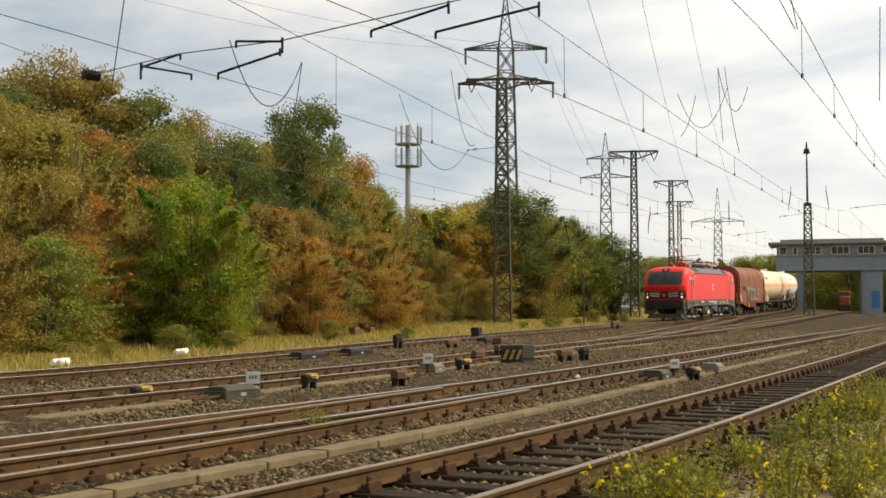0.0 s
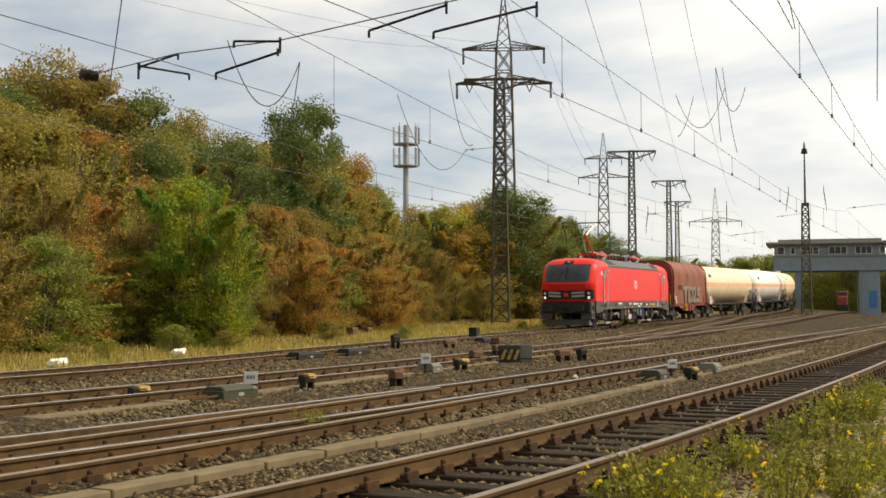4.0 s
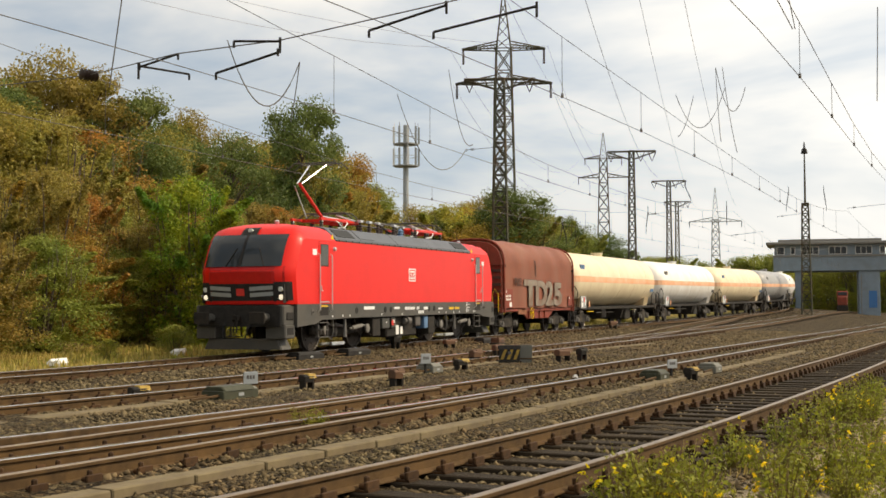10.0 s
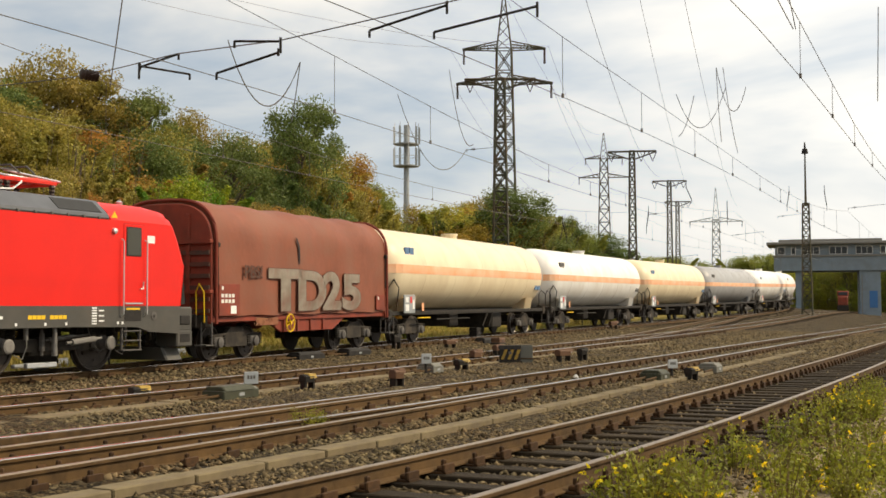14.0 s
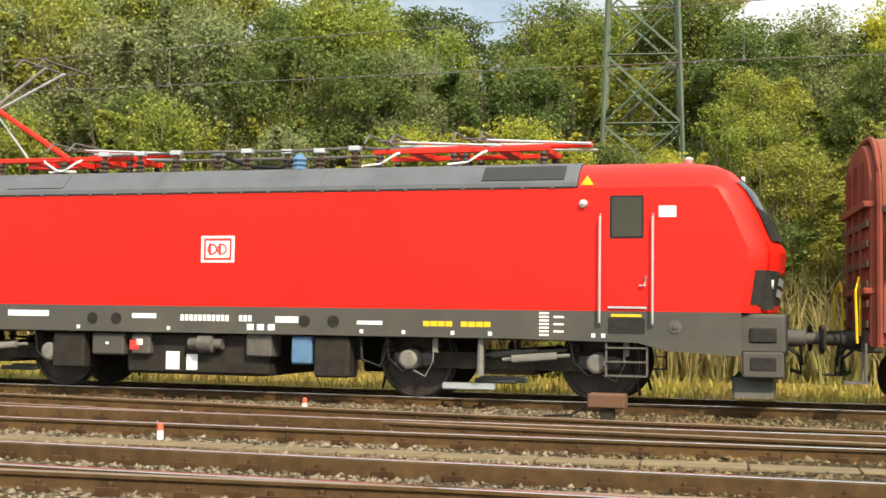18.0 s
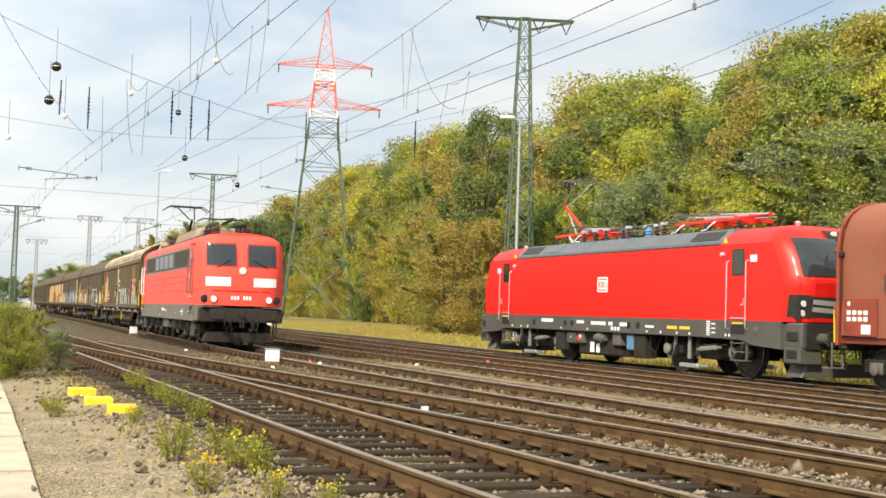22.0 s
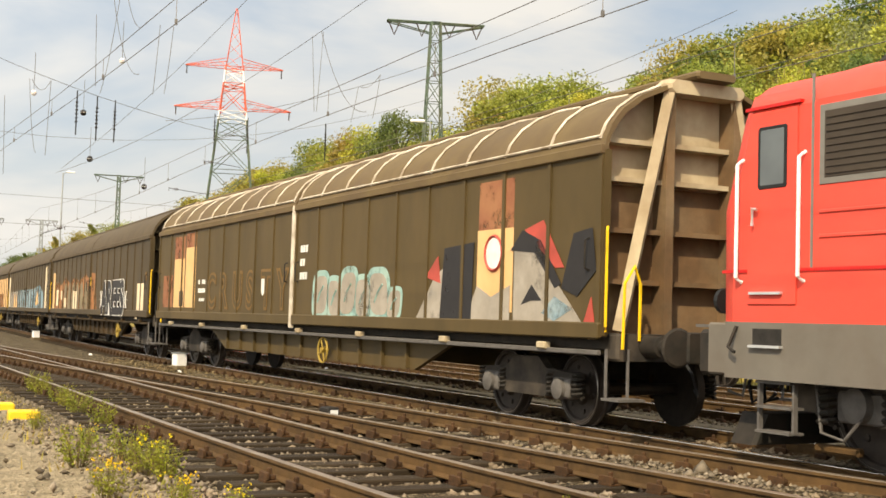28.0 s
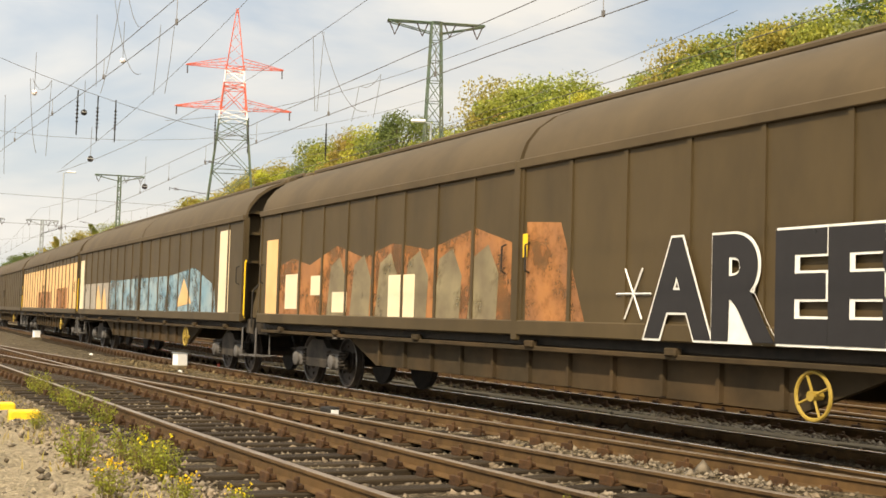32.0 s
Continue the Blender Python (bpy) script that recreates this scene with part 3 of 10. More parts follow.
def tree_shape(seed, kind):
    """Trunk and crown of a tree 10 m high; the crown's clumps sit at the limbs' ends."""
    rng = np.random.default_rng(seed)
    wood = Build()
    cs, rs = [], []
    if kind == "pine":
        wood.tube([(0, 0, -0.4), (0.05, 0, 5), (0, 0.05, 9.8)], [0.16, 0.11, 0.03], 7)
        for i in range(26):
            z = 3.2 + 6.6 * (i / 26)
            a, ln = rng.random() * 6.28, 0.35 + 1.9 * (1 - (z - 3) / 7.2) * rng.uniform(0.6, 1.1)
            e = np.array([math.cos(a) * ln, math.sin(a) * ln, z + 0.25])
            wood.tube([(0, 0, z), tuple(e)], [0.035, 0.012], 4)
            for k in (0.55, 1.0):
                cs.append([e[0] * k, e[1] * k, z + 0.2 * k])
                rs.append(0.5 + 0.2 * rng.random())
        v, f = leaves(np.array(cs), np.array(rs), 130, 0.08, rng, 0.6)
    elif kind == "bush":
        for i in range(9):
            a, ln = rng.random() * 6.28, rng.uniform(1.0, 3.0)
            wood.tube([(0.2 * math.cos(a), 0.2 * math.sin(a), -0.3), (ln * 0.5 * math.cos(a), ln * 0.5 * math.sin(a), 3.5), (ln * math.cos(a), ln * math.sin(a), 8.0)], [0.11, 0.07, 0.02], 5)
        for i in range(150):
            z = rng.uniform(0.2, 9.6)
            w = 3.3 * math.sqrt(max(0.05, 1 - ((z - 4.0) / 5.6) ** 2))
            a = rng.random() * 6.28
            q = math.sqrt(rng.random()) * w * (0.82 + 0.30 * math.sin(3 * a + seed) * math.sin(0.9 * z + seed))
            cs.append([q * math.cos(a), q * math.sin(a), z])
            rs.append(rng.uniform(0.45, 1.35))
        # fine bare twigs between the leaves
        for i in range(60):
            a, z0 = rng.random() * 6.28, rng.uniform(1.5, 8.0)
            w = 3.2 * math.sqrt(max(0.05, 1 - ((z0 - 4.0) / 5.6) ** 2))
            q = w * rng.uniform(0.6, 1.0)
            wood.tube([(q * math.cos(a), q * math.sin(a), z0), (q * 1.08 * math.cos(a) + rng.normal() * 0.2, q * 1.08 * math.sin(a) + rng.normal() * 0.2, z0 + rng.uniform(1.2, 2.4))], [0.022, 0.006], 3)
        # shoots that stand out of the crown
        for i in range(16):
            a, up = rng.random() * 6.28, rng.uniform(0.2, 1.0)
            z0 = rng.uniform(3.0, 8.6)
            w = 3.1 * math.sqrt(max(0.05, 1 - ((z0 - 4.0) / 5.6) ** 2))
            d = np.array([math.cos(a) * (1.1 - up * 0.7), math.sin(a) * (1.1 - up * 0.7), up])
            p0 = np.array([w * 0.8 * math.cos(a), w * 0.8 * math.sin(a), z0])
            wood.tube([tuple(p0), tuple(p0 + d * 1.4)], [0.03, 0.008], 3)
            for k in range(5):
                cs.append(list(p0 + d * (0.35 + 0.3 * k)))
                rs.append(0.40 - 0.05 * k)
        v, f = leaves(np.array(cs), np.array(rs), 170, 0.074, rng)
    elif kind == "bare":
        wood.tube([(0, 0, -0.4), (0.1, 0, 4), (0, 0.2, 9)], [0.15, 0.1, 0.02], 6)
        for i in range(46):
            z = rng.uniform(2.5, 8.7)
            a, ln = rng.random() * 6.28, rng.uniform(0.8, 2.4) * (1.15 - z / 12)
            e = (math.cos(a) * ln, math.sin(a) * ln, z + ln * 0.9)
            wood.tube([(0, 0.02 * z, z), (e[0] * 0.5, e[1] * 0.5, z + ln * 0.35), e], [0.04, 0.022, 0.006], 4)
            for k in range(3):
                b2 = a + rng.uniform(-0.9, 0.9)
                wood.tube([(e[0] * 0.6, e[1] * 0.6, z + ln * 0.5), (e[0] * 0.6 + math.cos(b2) * 0.7, e[1] * 0.6 + math.sin(b2) * 0.7, z + ln * 0.5 + 0.8)], [0.015, 0.004], 3)
            cs.append(list(e))
            rs.append(rng.uniform(0.5, 0.9))
        v, f = leaves(np.array(cs), np.array(rs), 120, 0.058, rng)
    else:
        lean = rng.uniform(-0.5, 0.5, 2)
        top = np.array([lean[0], lean[1], 7.5])
        wood.tube([(0, 0, -0.5), (lean[0] * 0.3, lean[1] * 0.3, 3), tuple(top)], [0.2, 0.15, 0.04], 8)
        wide = 2.7 if kind == "broad" else 1.8
        for i in range(96):
            z = rng.uniform(2.4, 9.7)
            w = wide * math.sqrt(max(0.06, 1 - ((z - 5.8) / 4.3) ** 2)) * rng.uniform(0.35, 1.12)
            a = rng.random() * 6.28
            e = np.array([w * math.cos(a) + lean[0] * z / 8, w * math.sin(a) + lean[1] * z / 8, z])
            if i % 2 == 0:
                h = max(1.8, z - w * 0.8 - 0.6)
                wood.tube([(lean[0] * h / 8, lean[1] * h / 8, h), tuple(e * 0.6 + np.array([0, 0, h * 0.4])), tuple(e)], [0.07, 0.045, 0.012], 5)
            cs.append(list(e))
            rs.append(rng.uniform(0.45, 1.2))
        v, f = leaves(np.array(cs), np.array(rs), 300, 0.068, rng)
    crown = fast_mesh("crown", v, f, LEAF["green"])
    return wood.mesh("trunk", M_TWIG if kind == "bare" else M_BARK, True), crown


SHAPES = {"broad": [tree_shape(s, "broad") for s in (11, 12, 13)], "slim": [tree_shape(s, "slim") for s in (21, 22)],
          "bush": [tree_shape(s, "bush") for s in (31, 32, 33)], "bare": [tree_shape(s, "bare") for s in (41, 42)], "pine": [tree_shape(51, "pine")]}
WORDS = {"dark": "dark green", "green": "green", "lime": "yellow-green", "ochre": "ochre", "russet": "russet brown", "brown": "brownish", "silver": "grey-green", "bright": "fresh yellow-green"}


def plant(kind, colour, x, y, h, rng, z=None, wide=1.0):
    """A tree of height h at (x, y) on the bank."""
    trunk, crown = rng.choice(SHAPES[kind])
    far = math.hypot(x, y)
    if -20 < math.degrees(math.atan2(x, y)) < -12 and 20 < far < 38:  # low growth round the pylon's foot
        h = min(h, EYE_Z + far * math.tan(radians(8.0)) - ground_z(x, y))
    k = h / 10.0
    w = k * wide * rng.uniform(0.9, 1.15)
    name = {"bush": "bush", "pine": "pine_tree"}.get(kind, "tree")
    where = "bank" if x > -110 else "far edge of the yard"
    t = thing(name, f"{WORDS[colour]} {'leafy autumn bush' if kind == 'bush' else 'pine tree' if kind == 'pine' else 'half-bare autumn tree' if kind == 'bare' else 'leafy autumn tree'} on the {where}",
              "bush" if kind == "bush" else "tree", "trees and bushes of the bank")
    t.matrix_basis = pose(x, y, ground_z(x, y) if z is None else z, 0, 0, rng.uniform(0, 360)) @ Matrix.Diagonal((w, w, k, 1))
    part("trunk", trunk, None, t)
    c = part("crown", crown, None, t)
    c.material_slots[0].link = "OBJECT"
    c.material_slots[0].material = LEAF[colour]


SKY_AZ = [-96, -93, -91.3, -88.9, -85.2, -81.7, -80.1, -77.6, -75.2, -73.2, -71.6, -69.7, -66.1, -63, -60.5, -57.3, -54.3, -52, -44, -35, -28, -21, -13.4, -6.7, -3, 1.4, 3.3, 5.2, 8.5, 11.2, 13.2, 17.4, 20, 23.7, 27.5, 30, 32.6, 34.3, 37.6, 39.6]
SKY_EL = [1.2, 1.3, 2.0, 3.1, 3.9, 5.4, 6.3, 7.3, 8.3, 9.7, 9.1, 10.4, 11.0, 11.6, 13, 14.2, 14.0, 15.3, 15.7, 15, 15.3, 14.5, 14.9, 13.7, 13, 12, 11.7, 12.5, 12.4, 12.2, 13.4, 12.8, 12.2, 10.9, 10.9, 10.8, 9.8, 9.1, 8.8, 8.6]
SKY_AZ += [41.2, 42.7, 44, 45.9, 48, 50, 51.3, 53.1, 55.4, 57, 60.7, 66, 75]
SKY_EL += [7.6, 7.4, 6.4, 4.5, 4.8, 5.2, 4.6, 4.0, 2.9, 2.0, 2.3, 1.9, 1.6]


def reach(x, y, share=1.0):
    """Height of a tree at (x, y) that stands up to the wood's outline against the sky."""
    d = math.hypot(x, y)
    el = float(np.interp(math.degrees(math.atan2(x, y)), SKY_AZ, SKY_EL)) * share
    return EYE_Z + d * math.tan(radians(el)) - ground_z(x, y)


def build_wood():
    rng = random.Random(5)
    x = -300.0
    while x < 132:
        far = abs(x + 20) > 75
        gap = 7.5 if x < -110 else 4.2 if far else 3.1
        az = math.degrees(math.atan2(x, foot_y(x)))
        # back row
        for row, (depth, share, lo) in enumerate(((15, 1.0, 3.0), (9.5, 0.86, 2.8), (4.6, 0.60, 2.2), (1.2, 0.34, 1.4))):
            xx = x + rng.uniform(-0.45, 0.45) * gap + (row % 2) * gap / 2
            yy = foot_y(xx) + depth + rng.uniform(-1.2, 1.2)
            if x > 112 and row < 2:
                continue
            if row == 3 and rng.random() < (0.55 if az < 15 else 0.2):
                continue
            h = max(lo, reach(xx, yy, share) * rng.uniform(0.82, 1.04))
            if az > 22:
                col = rng.choice(["green", "dark", "brown", "ochre", "russet"]) if row == 0 else rng.choice(["dark", "brown", "ochre", "russet"]) if row == 1 else rng.choice(["russet", "brown", "russet", "brown", "ochre", "green"])
                kind = rng.choice(["broad", "slim", "bare", "broad"]) if row < 1 else rng.choice(["broad", "bush", "slim"]) if row == 1 else "bush"
            elif az > -50:
                col = rng.choice(["green", "dark", "green", "silver", "dark"]) if row < 2 else rng.choice(["lime", "green", "dark", "green", "silver", "green"])
                kind = rng.choice(["slim", "broad", "bare", "slim"]) if row == 0 else rng.choice(["broad", "slim", "bush"]) if row == 1 else "bush"
            else:
                col = rng.choice(["green", "dark", "green", "lime", "ochre" if az < -64 else "silver"]) if row < 2 else rng.choice(["green", "lime", "green", "ochre" if az < -64 else "silver", "dark"])
                kind = rng.choice(["broad", "slim", "broad"]) if row < 1 else rng.choice(["broad", "bush"]) if row == 1 else "bush"
            plant(kind, col, xx, yy, h, rng, wide=1.0 if h > 4 else 1.5)
        # thick undergrowth across the slope
        if -62 < x < 75:
            for depth, share in ((12, 0.80), (7, 0.62), (3, 0.42)):
                xx = x + rng.uniform(-0.5, 0.5) * gap
                yy = foot_y(xx) + depth + rng.uniform(-1.5, 1.5)
                if az > 22:
                    col = rng.choice(["russet", "brown", "russet", "ochre", "brown"])
                else:
                    col = rng.choice(["green", "green", "lime", "dark", "silver", "silver"] if share < 0.7 else ["green", "dark", "green", "dark"])
                plant("bush", col, xx, yy, max(1.6, reach(xx, yy, share) * rng.uniform(0.85, 1.08)), rng, wide=1.35)
            if x < 30:
                xx = x + rng.uniform(-0.5, 0.5) * gap
                yy = foot_y(xx) + 19 + rng.uniform(-1.5, 1.5)
                plant(rng.choice(["broad", "broad", "slim"]), rng.choice(["green", "dark", "green", "lime", "dark"]), xx, yy, max(3, reach(xx, yy, 1.0) * rng.uniform(0.86, 1.0)), rng, wide=1.25)
        x += gap
    # far hedge behind the signal box
    az = 56.8
    while az < 71:
        d = rng.uniform(235, 260)
        xx, yy = d * math.sin(radians(az)), d * math.cos(radians(az))
        plant("bush", rng.choice(["lime", "green", "ochre", "green"]), xx, yy, EYE_Z + d * math.tan(radians(rng.uniform(1.8, 2.5))) + 0.3, rng, z=-0.3, wide=1.5)
        az += 0.6
    # the far end of the yard
    az = -98.0
    while az < -79.0:
        d = rng.uniform(290, 340)
        el = float(np.interp(az, SKY_AZ, SKY_EL)) * rng.uniform(0.8, 1.05)
        plant(rng.choice(["broad", "bush", "bush"]), rng.choice(["dark", "green", "dark", "ochre"]), d * math.sin(radians(az)), d * math.cos(radians(az)), EYE_Z + d * math.tan(radians(el)) + 0.3, rng, z=-0.3, wide=1.3)
        az += 0.75
    # trees that stand out
    for kind, colour, a, d, el, w in (("bush", "bright", 36.0, 47, 6.2, 1.15), ("bush", "bright", 37.3, 46, 4.4, 1.0), ("broad", "dark", 41.3, 74, 9.5, 0.85), ("pine", "dark", 25.3, 56, 12.3, 0.7), ("broad", "dark", 33.6, 66, 9.6, 1.0),
                                      ("broad", "green", -1.5, 50, 12.6, 1.3), ("broad", "green", 1.2, 52, 12.2, 1.3), ("broad", "green", 3.8, 51, 11.9, 1.3), ("slim", "dark", 5.6, 50, 12.3, 1.3), ("broad", "dark", 8.3, 44, 14.3, 1.1), ("broad", "green", 14.6, 45, 13.7, 1.1), ("broad", "silver", -66.4, 66, 6.6, 1.0), ("bush", "ochre", -73.2, 88, 4.5, 1.3),
                                      ("bush", "ochre", -75.0, 96, 4.3, 1.3), ("broad", "dark", -73.6, 98, 9.4, 0.8), ("slim", "dark", 53.3, 118, 4.1, 0.8), ("bush", "brown", 51.4, 102, 4.5, 1.4), ("bush", "green", 52.3, 106, 4.3, 1.3), ("broad", "dark", 53.0, 110, 4.0, 1.4), ("bush", "green", 53.8, 112, 3.6, 1.3), ("broad", "dark", 54.5, 115, 3.4, 1.5), ("bush", "dark", 55.2, 118, 2.8, 1.4), ("bush", "russet", 49.0, 98, 4.0, 1.4), ("broad", "dark", 50.5, 100, 5.5, 1.3), ("bush", "lime", 47.6, 105, 4.9, 1.6)):
        xx, yy = d * math.sin(radians(a)), d * math.cos(radians(a))
        h = EYE_Z + d * math.tan(radians(el)) - ground_z(xx, yy)
        plant(kind, colour, xx, yy, h, rng, wide=w)


build_wood()

M_BLADE = leaf_mat("dry_grass_blades", (0.47, 0.33, 0.10), (0.26, 0.26, 0.045))
M_SCRUB = leaf_mat("dry_scrub", (0.34, 0.24, 0.12), (0.25, 0.22, 0.08))


def grass(name, spots, height, width, material, label, seed):
    """Blades of grass, each a bent strip."""
    rng = np.random.default_rng(seed)
    p = np.array(spots)
    n = len(p)
    a = rng.random(n) * 6.283
    h = height * rng.uniform(0.45, 1.3, n)
    d = np.stack([np.cos(a), np.sin(a), np.zeros(n)], 1) * (width * rng.uniform(0.6, 1.5, n))[:, None]
    b = rng.normal(size=(n, 3)) * 0.28
    b[:, 2] = 1
    tip = p + b * h[:, None]
    mid = p + b * h[:, None] * 0.5 * np.array([0.6, 0.6, 1.1])
    v = np.stack([p - d, p + d, mid + d * 0.7, mid - d * 0.7, tip + d * 0.12, tip - d * 0.12], 1).reshape(-1, 3)
    k = np.arange(n)[:, None] * 6
    f = np.concatenate([k + np.array([0, 1, 2, 3]), k + np.array([3, 2, 4, 5])])
    tagged(new(name, fast_mesh(name, v, f, material)), label, "grass", kind="stuff")


def build_grass():
    rng = np.random.default_rng(8)
    spots = []
    while len(spots) < 40000:
        x = rng.uniform(-110, 75)
        y0, y1 = line_y(LINE_V, x) + 2.3, foot_y(x) + 2.5
        y = rng.uniform(y0, y1)
        spots.append((x, y, ground_z(x, y) - 0.03))
    grass("grass_strip", spots, 0.22, 0.022, M_BLADE, "yellowed dry grass along the foot of the bank", 4)
    spots = []
    while len(spots) < 46000:
        x = rng.uniform(-60, 13)
        y = foot_y(x) + rng.uniform(1, 11)
        spots.append((x, y, ground_z(x, y) - 0.05))
    grass("scrub", spots, 1.7, 0.03, M_SCRUB, "dry brown and green scrub on the bank", 5)


build_grass()


# ---- parts that all the vehicles share; a vehicle's +x points up the line, its near side is -y, z = 0 is the rail head ----
TRAIN_V, TRAIN_B, SPINS = [], [], []
M_RED = mat("traffic_red_paint", (0.74, 0.014, 0.008), 0.42, col2=(0.67, 0.012, 0.007), scale=1.2, mix=0.6, coat=0.06, spec=0.22)
# darker red for trim lines, and for shade painted onto the modern locomotive's nose
M_REDDARK = mat("dark_red_trim_and_front_shade", (0.52, 0.011, 0.009), 0.4, coat=0.08, spec=0.25)
M_REDOLD = mat("faded_red_paint", (0.72, 0.070, 0.046), 0.55, spec=0.25, col2=(0.62, 0.060, 0.042), scale=1.5, mix=0.8, dirt=(0.40, 0.085, 0.06), dirt_scale=0.9, dirt_amt=0.4, stretch=(1, 1, 2.0))
M_REDPATCH = mat("fresh_red_paint", (0.70, 0.03, 0.018), 0.4)
M_GREY = mat("umbra_grey_paint", (0.075, 0.071, 0.062), 0.5, col2=(0.06, 0.056, 0.048), scale=3, mix=0.6, dirt=(0.13, 0.105, 0.08), dirt_scale=1.2, dirt_amt=0.3)
M_GREYOLD = mat("faded_grey_paint", (0.150, 0.135, 0.112), 0.65, col2=(0.115, 0.102, 0.084), scale=2, mix=0.7, dirt=(0.11, 0.085, 0.065), dirt_scale=1.1, dirt_amt=0.5)
M_ROOF = mat("slate_roof_paint", (0.105, 0.11, 0.12), 0.45, col2=(0.085, 0.09, 0.10), scale=2, mix=0.6, dirt=(0.05, 0.05, 0.05), dirt_scale=2.2, dirt_amt=0.35)
M_MESH = mat("roof_grille", (0.035, 0.035, 0.035), 0.7)
M_CHROME = mat("bright_handrail", (0.62, 0.62, 0.60), 0.3, 0.8)
M_ALU = mat("bare_aluminium", (0.62, 0.63, 0.63), 0.35, 0.7)
M_WHEEL = mat("wheel_steel", (0.060, 0.048, 0.040), 0.6, 0.5, col2=(0.035, 0.03, 0.026), scale=6, mix=0.8)
M_TREAD = mat("wheel_tread", (0.22, 0.20, 0.18), 0.3, 0.85)
M_BOGIE = mat("dusty_bogie_steel", (0.036, 0.030, 0.024), 0.8, col2=(0.020, 0.017, 0.014), scale=5, mix=0.8, dirt=(0.115, 0.09, 0.065), dirt_scale=2, dirt_amt=0.5)
M_BOX = mat("axlebox_grey", (0.115, 0.105, 0.095), 0.6, col2=(0.07, 0.062, 0.055), scale=8, mix=0.7)
M_BLUEBOX = mat("blue_tank", (0.10, 0.19, 0.32), 0.5)
M_GLASS = glass_mat("dark_window_glass", (0.022, 0.026, 0.028))
M_GLASSOLIVE = glass_mat("olive_window_glass", (0.032, 0.029, 0.014))
M_RUBBER = mat("rubber", (0.016, 0.016, 0.016), 0.6)
M_LAMP = mat("lit_headlamp", (0.9, 0.88, 0.8), 0.2, emit=(1.0, 0.90, 0.70), power=0.9)
M_LENS = glass_mat("lamp_lens", (0.55, 0.55, 0.5), 0.08)
M_SIGN = mat("white_lettering", (0.80, 0.80, 0.78), 0.5)
M_CREAM = mat("cream_plate", (0.72, 0.56, 0.36), 0.55, col2=(0.66, 0.58, 0.42), scale=6, mix=0.6)
M_REDSIGN = mat("red_lettering", (0.70, 0.05, 0.04), 0.5)


def wheelset(parent, x, r, spin=0.0, gauge=1.5):
    """Two wheels on an axle; spin: degrees a metre, up the line."""
    b = Build()
    b.lathe([(-gauge / 2 - 0.1, 0.08), (gauge / 2 + 0.1, 0.08)], (0, 0, 0), "y", 10)
    for s in (-1, 1):
        o = s * gauge / 2
        b.lathe([(o - s * 0.07, r + 0.028), (o - s * 0.035, r + 0.028), (o - s * 0.03, r), (o + s * 0.065, r - 0.004), (o + s * 0.065, r - 0.075), (o + s * 0.035, r - 0.09), (o + s * 0.03, 0.2), (o + s * 0.075, 0.17), (o + s * 0.075, 0.0)], (0, 0, 0), "y", 32)
        for k in range(6):
            a = k * math.pi / 3
            b.lathe([(o + s * 0.02, 0.035), (o + s * 0.05, 0.035), (o + s * 0.055, 0.02)], (math.cos(a) * r * 0.62, 0, math.sin(a) * r * 0.62), "y", 6)
    w = part("wheelset", b, M_WHEEL, parent, smooth=30, at=pose(x, 0, r))
    for s in (-1, 1):
        o = s * gauge / 2
        part("tread_edge", Build().ring((0, o + s * 0.066, 0), "y", r - 0.03, 0.006, 32, 4), M_TREAD, w, "bright worn tyre edge")
    if spin:
        SPINS.append((w, x, r))
    return w


def buffers(parent, x, z=1.05, square=False, material=None):
    """Two buffers on the end at x, and the coupling hook between them."""
    s = 1 if x > 0 else -1
    for y in (-0.875, 0.875):
        b = Build()
        b.lathe([(0, 0.13), (s * 0.28, 0.12), (s * 0.29, 0.085), (s * 0.52, 0.085)], (x, y, z), "x", 14)
        p = part("buffer", b, material or M_DARKSTEEL, parent, smooth=True)
        h = Build()
        if square:
            h.box(min(x + s * .52, x + s * .57), max(x + s * .52, x + s * .57), y - 0.24, y + 0.24, z - 0.17, z + 0.17, 0.02)
        else:
            h.lathe([(s * 0.52, 0.21), (s * 0.555, 0.225), (s * 0.575, 0.2), (s * 0.585, 0.0)], (x, y, z), "x", 18)
        part("buffer_head", h, M_DARKSTEEL, p)
    c = Build()
    c.box(min(x, x + s * 0.2), max(x, x + s * 0.2), -0.06, 0.06, z - 0.08, z + 0.06, 0.01)
    c.tube([(x + s * 0.15, 0, z + 0.03), (x + s * 0.32, 0, z + 0.06), (x + s * 0.36, 0, z - 0.03), (x + s * 0.28, 0, z - 0.09)], 0.035, 6)
    c.tube([(x + s * 0.2, -0.05, z - 0.05), (x + s * 0.24, -0.05, z - 0.42), (x + s * 0.24, 0.05, z - 0.42), (x + s * 0.2, 0.05, z - 0.05)], 0.022, 5)
    part("coupling", c, M_DARKSTEEL, parent)
    for y in (-0.4, 0.42):
        part("brake_hose", Build().tube([(x, y, z - 0.12), (x + s * 0.2, y, z - 0.3), (x + s * 0.22, y * 0.8, z - 0.55), (x + s * 0.06, y * 0.6, z - 0.5)], 0.022, 5), M_RUBBER, parent)


def coil(x, y, z0, z1, r, wire, turns):
    """A coil spring standing at (x, y)."""
    n = turns * 8
    return Build().tube([(x + r * math.cos(math.pi * k / 4), y + r * math.sin(math.pi * k / 4), z0 + (z1 - z0) * k / n) for k in range(n + 1)], wire, 5)


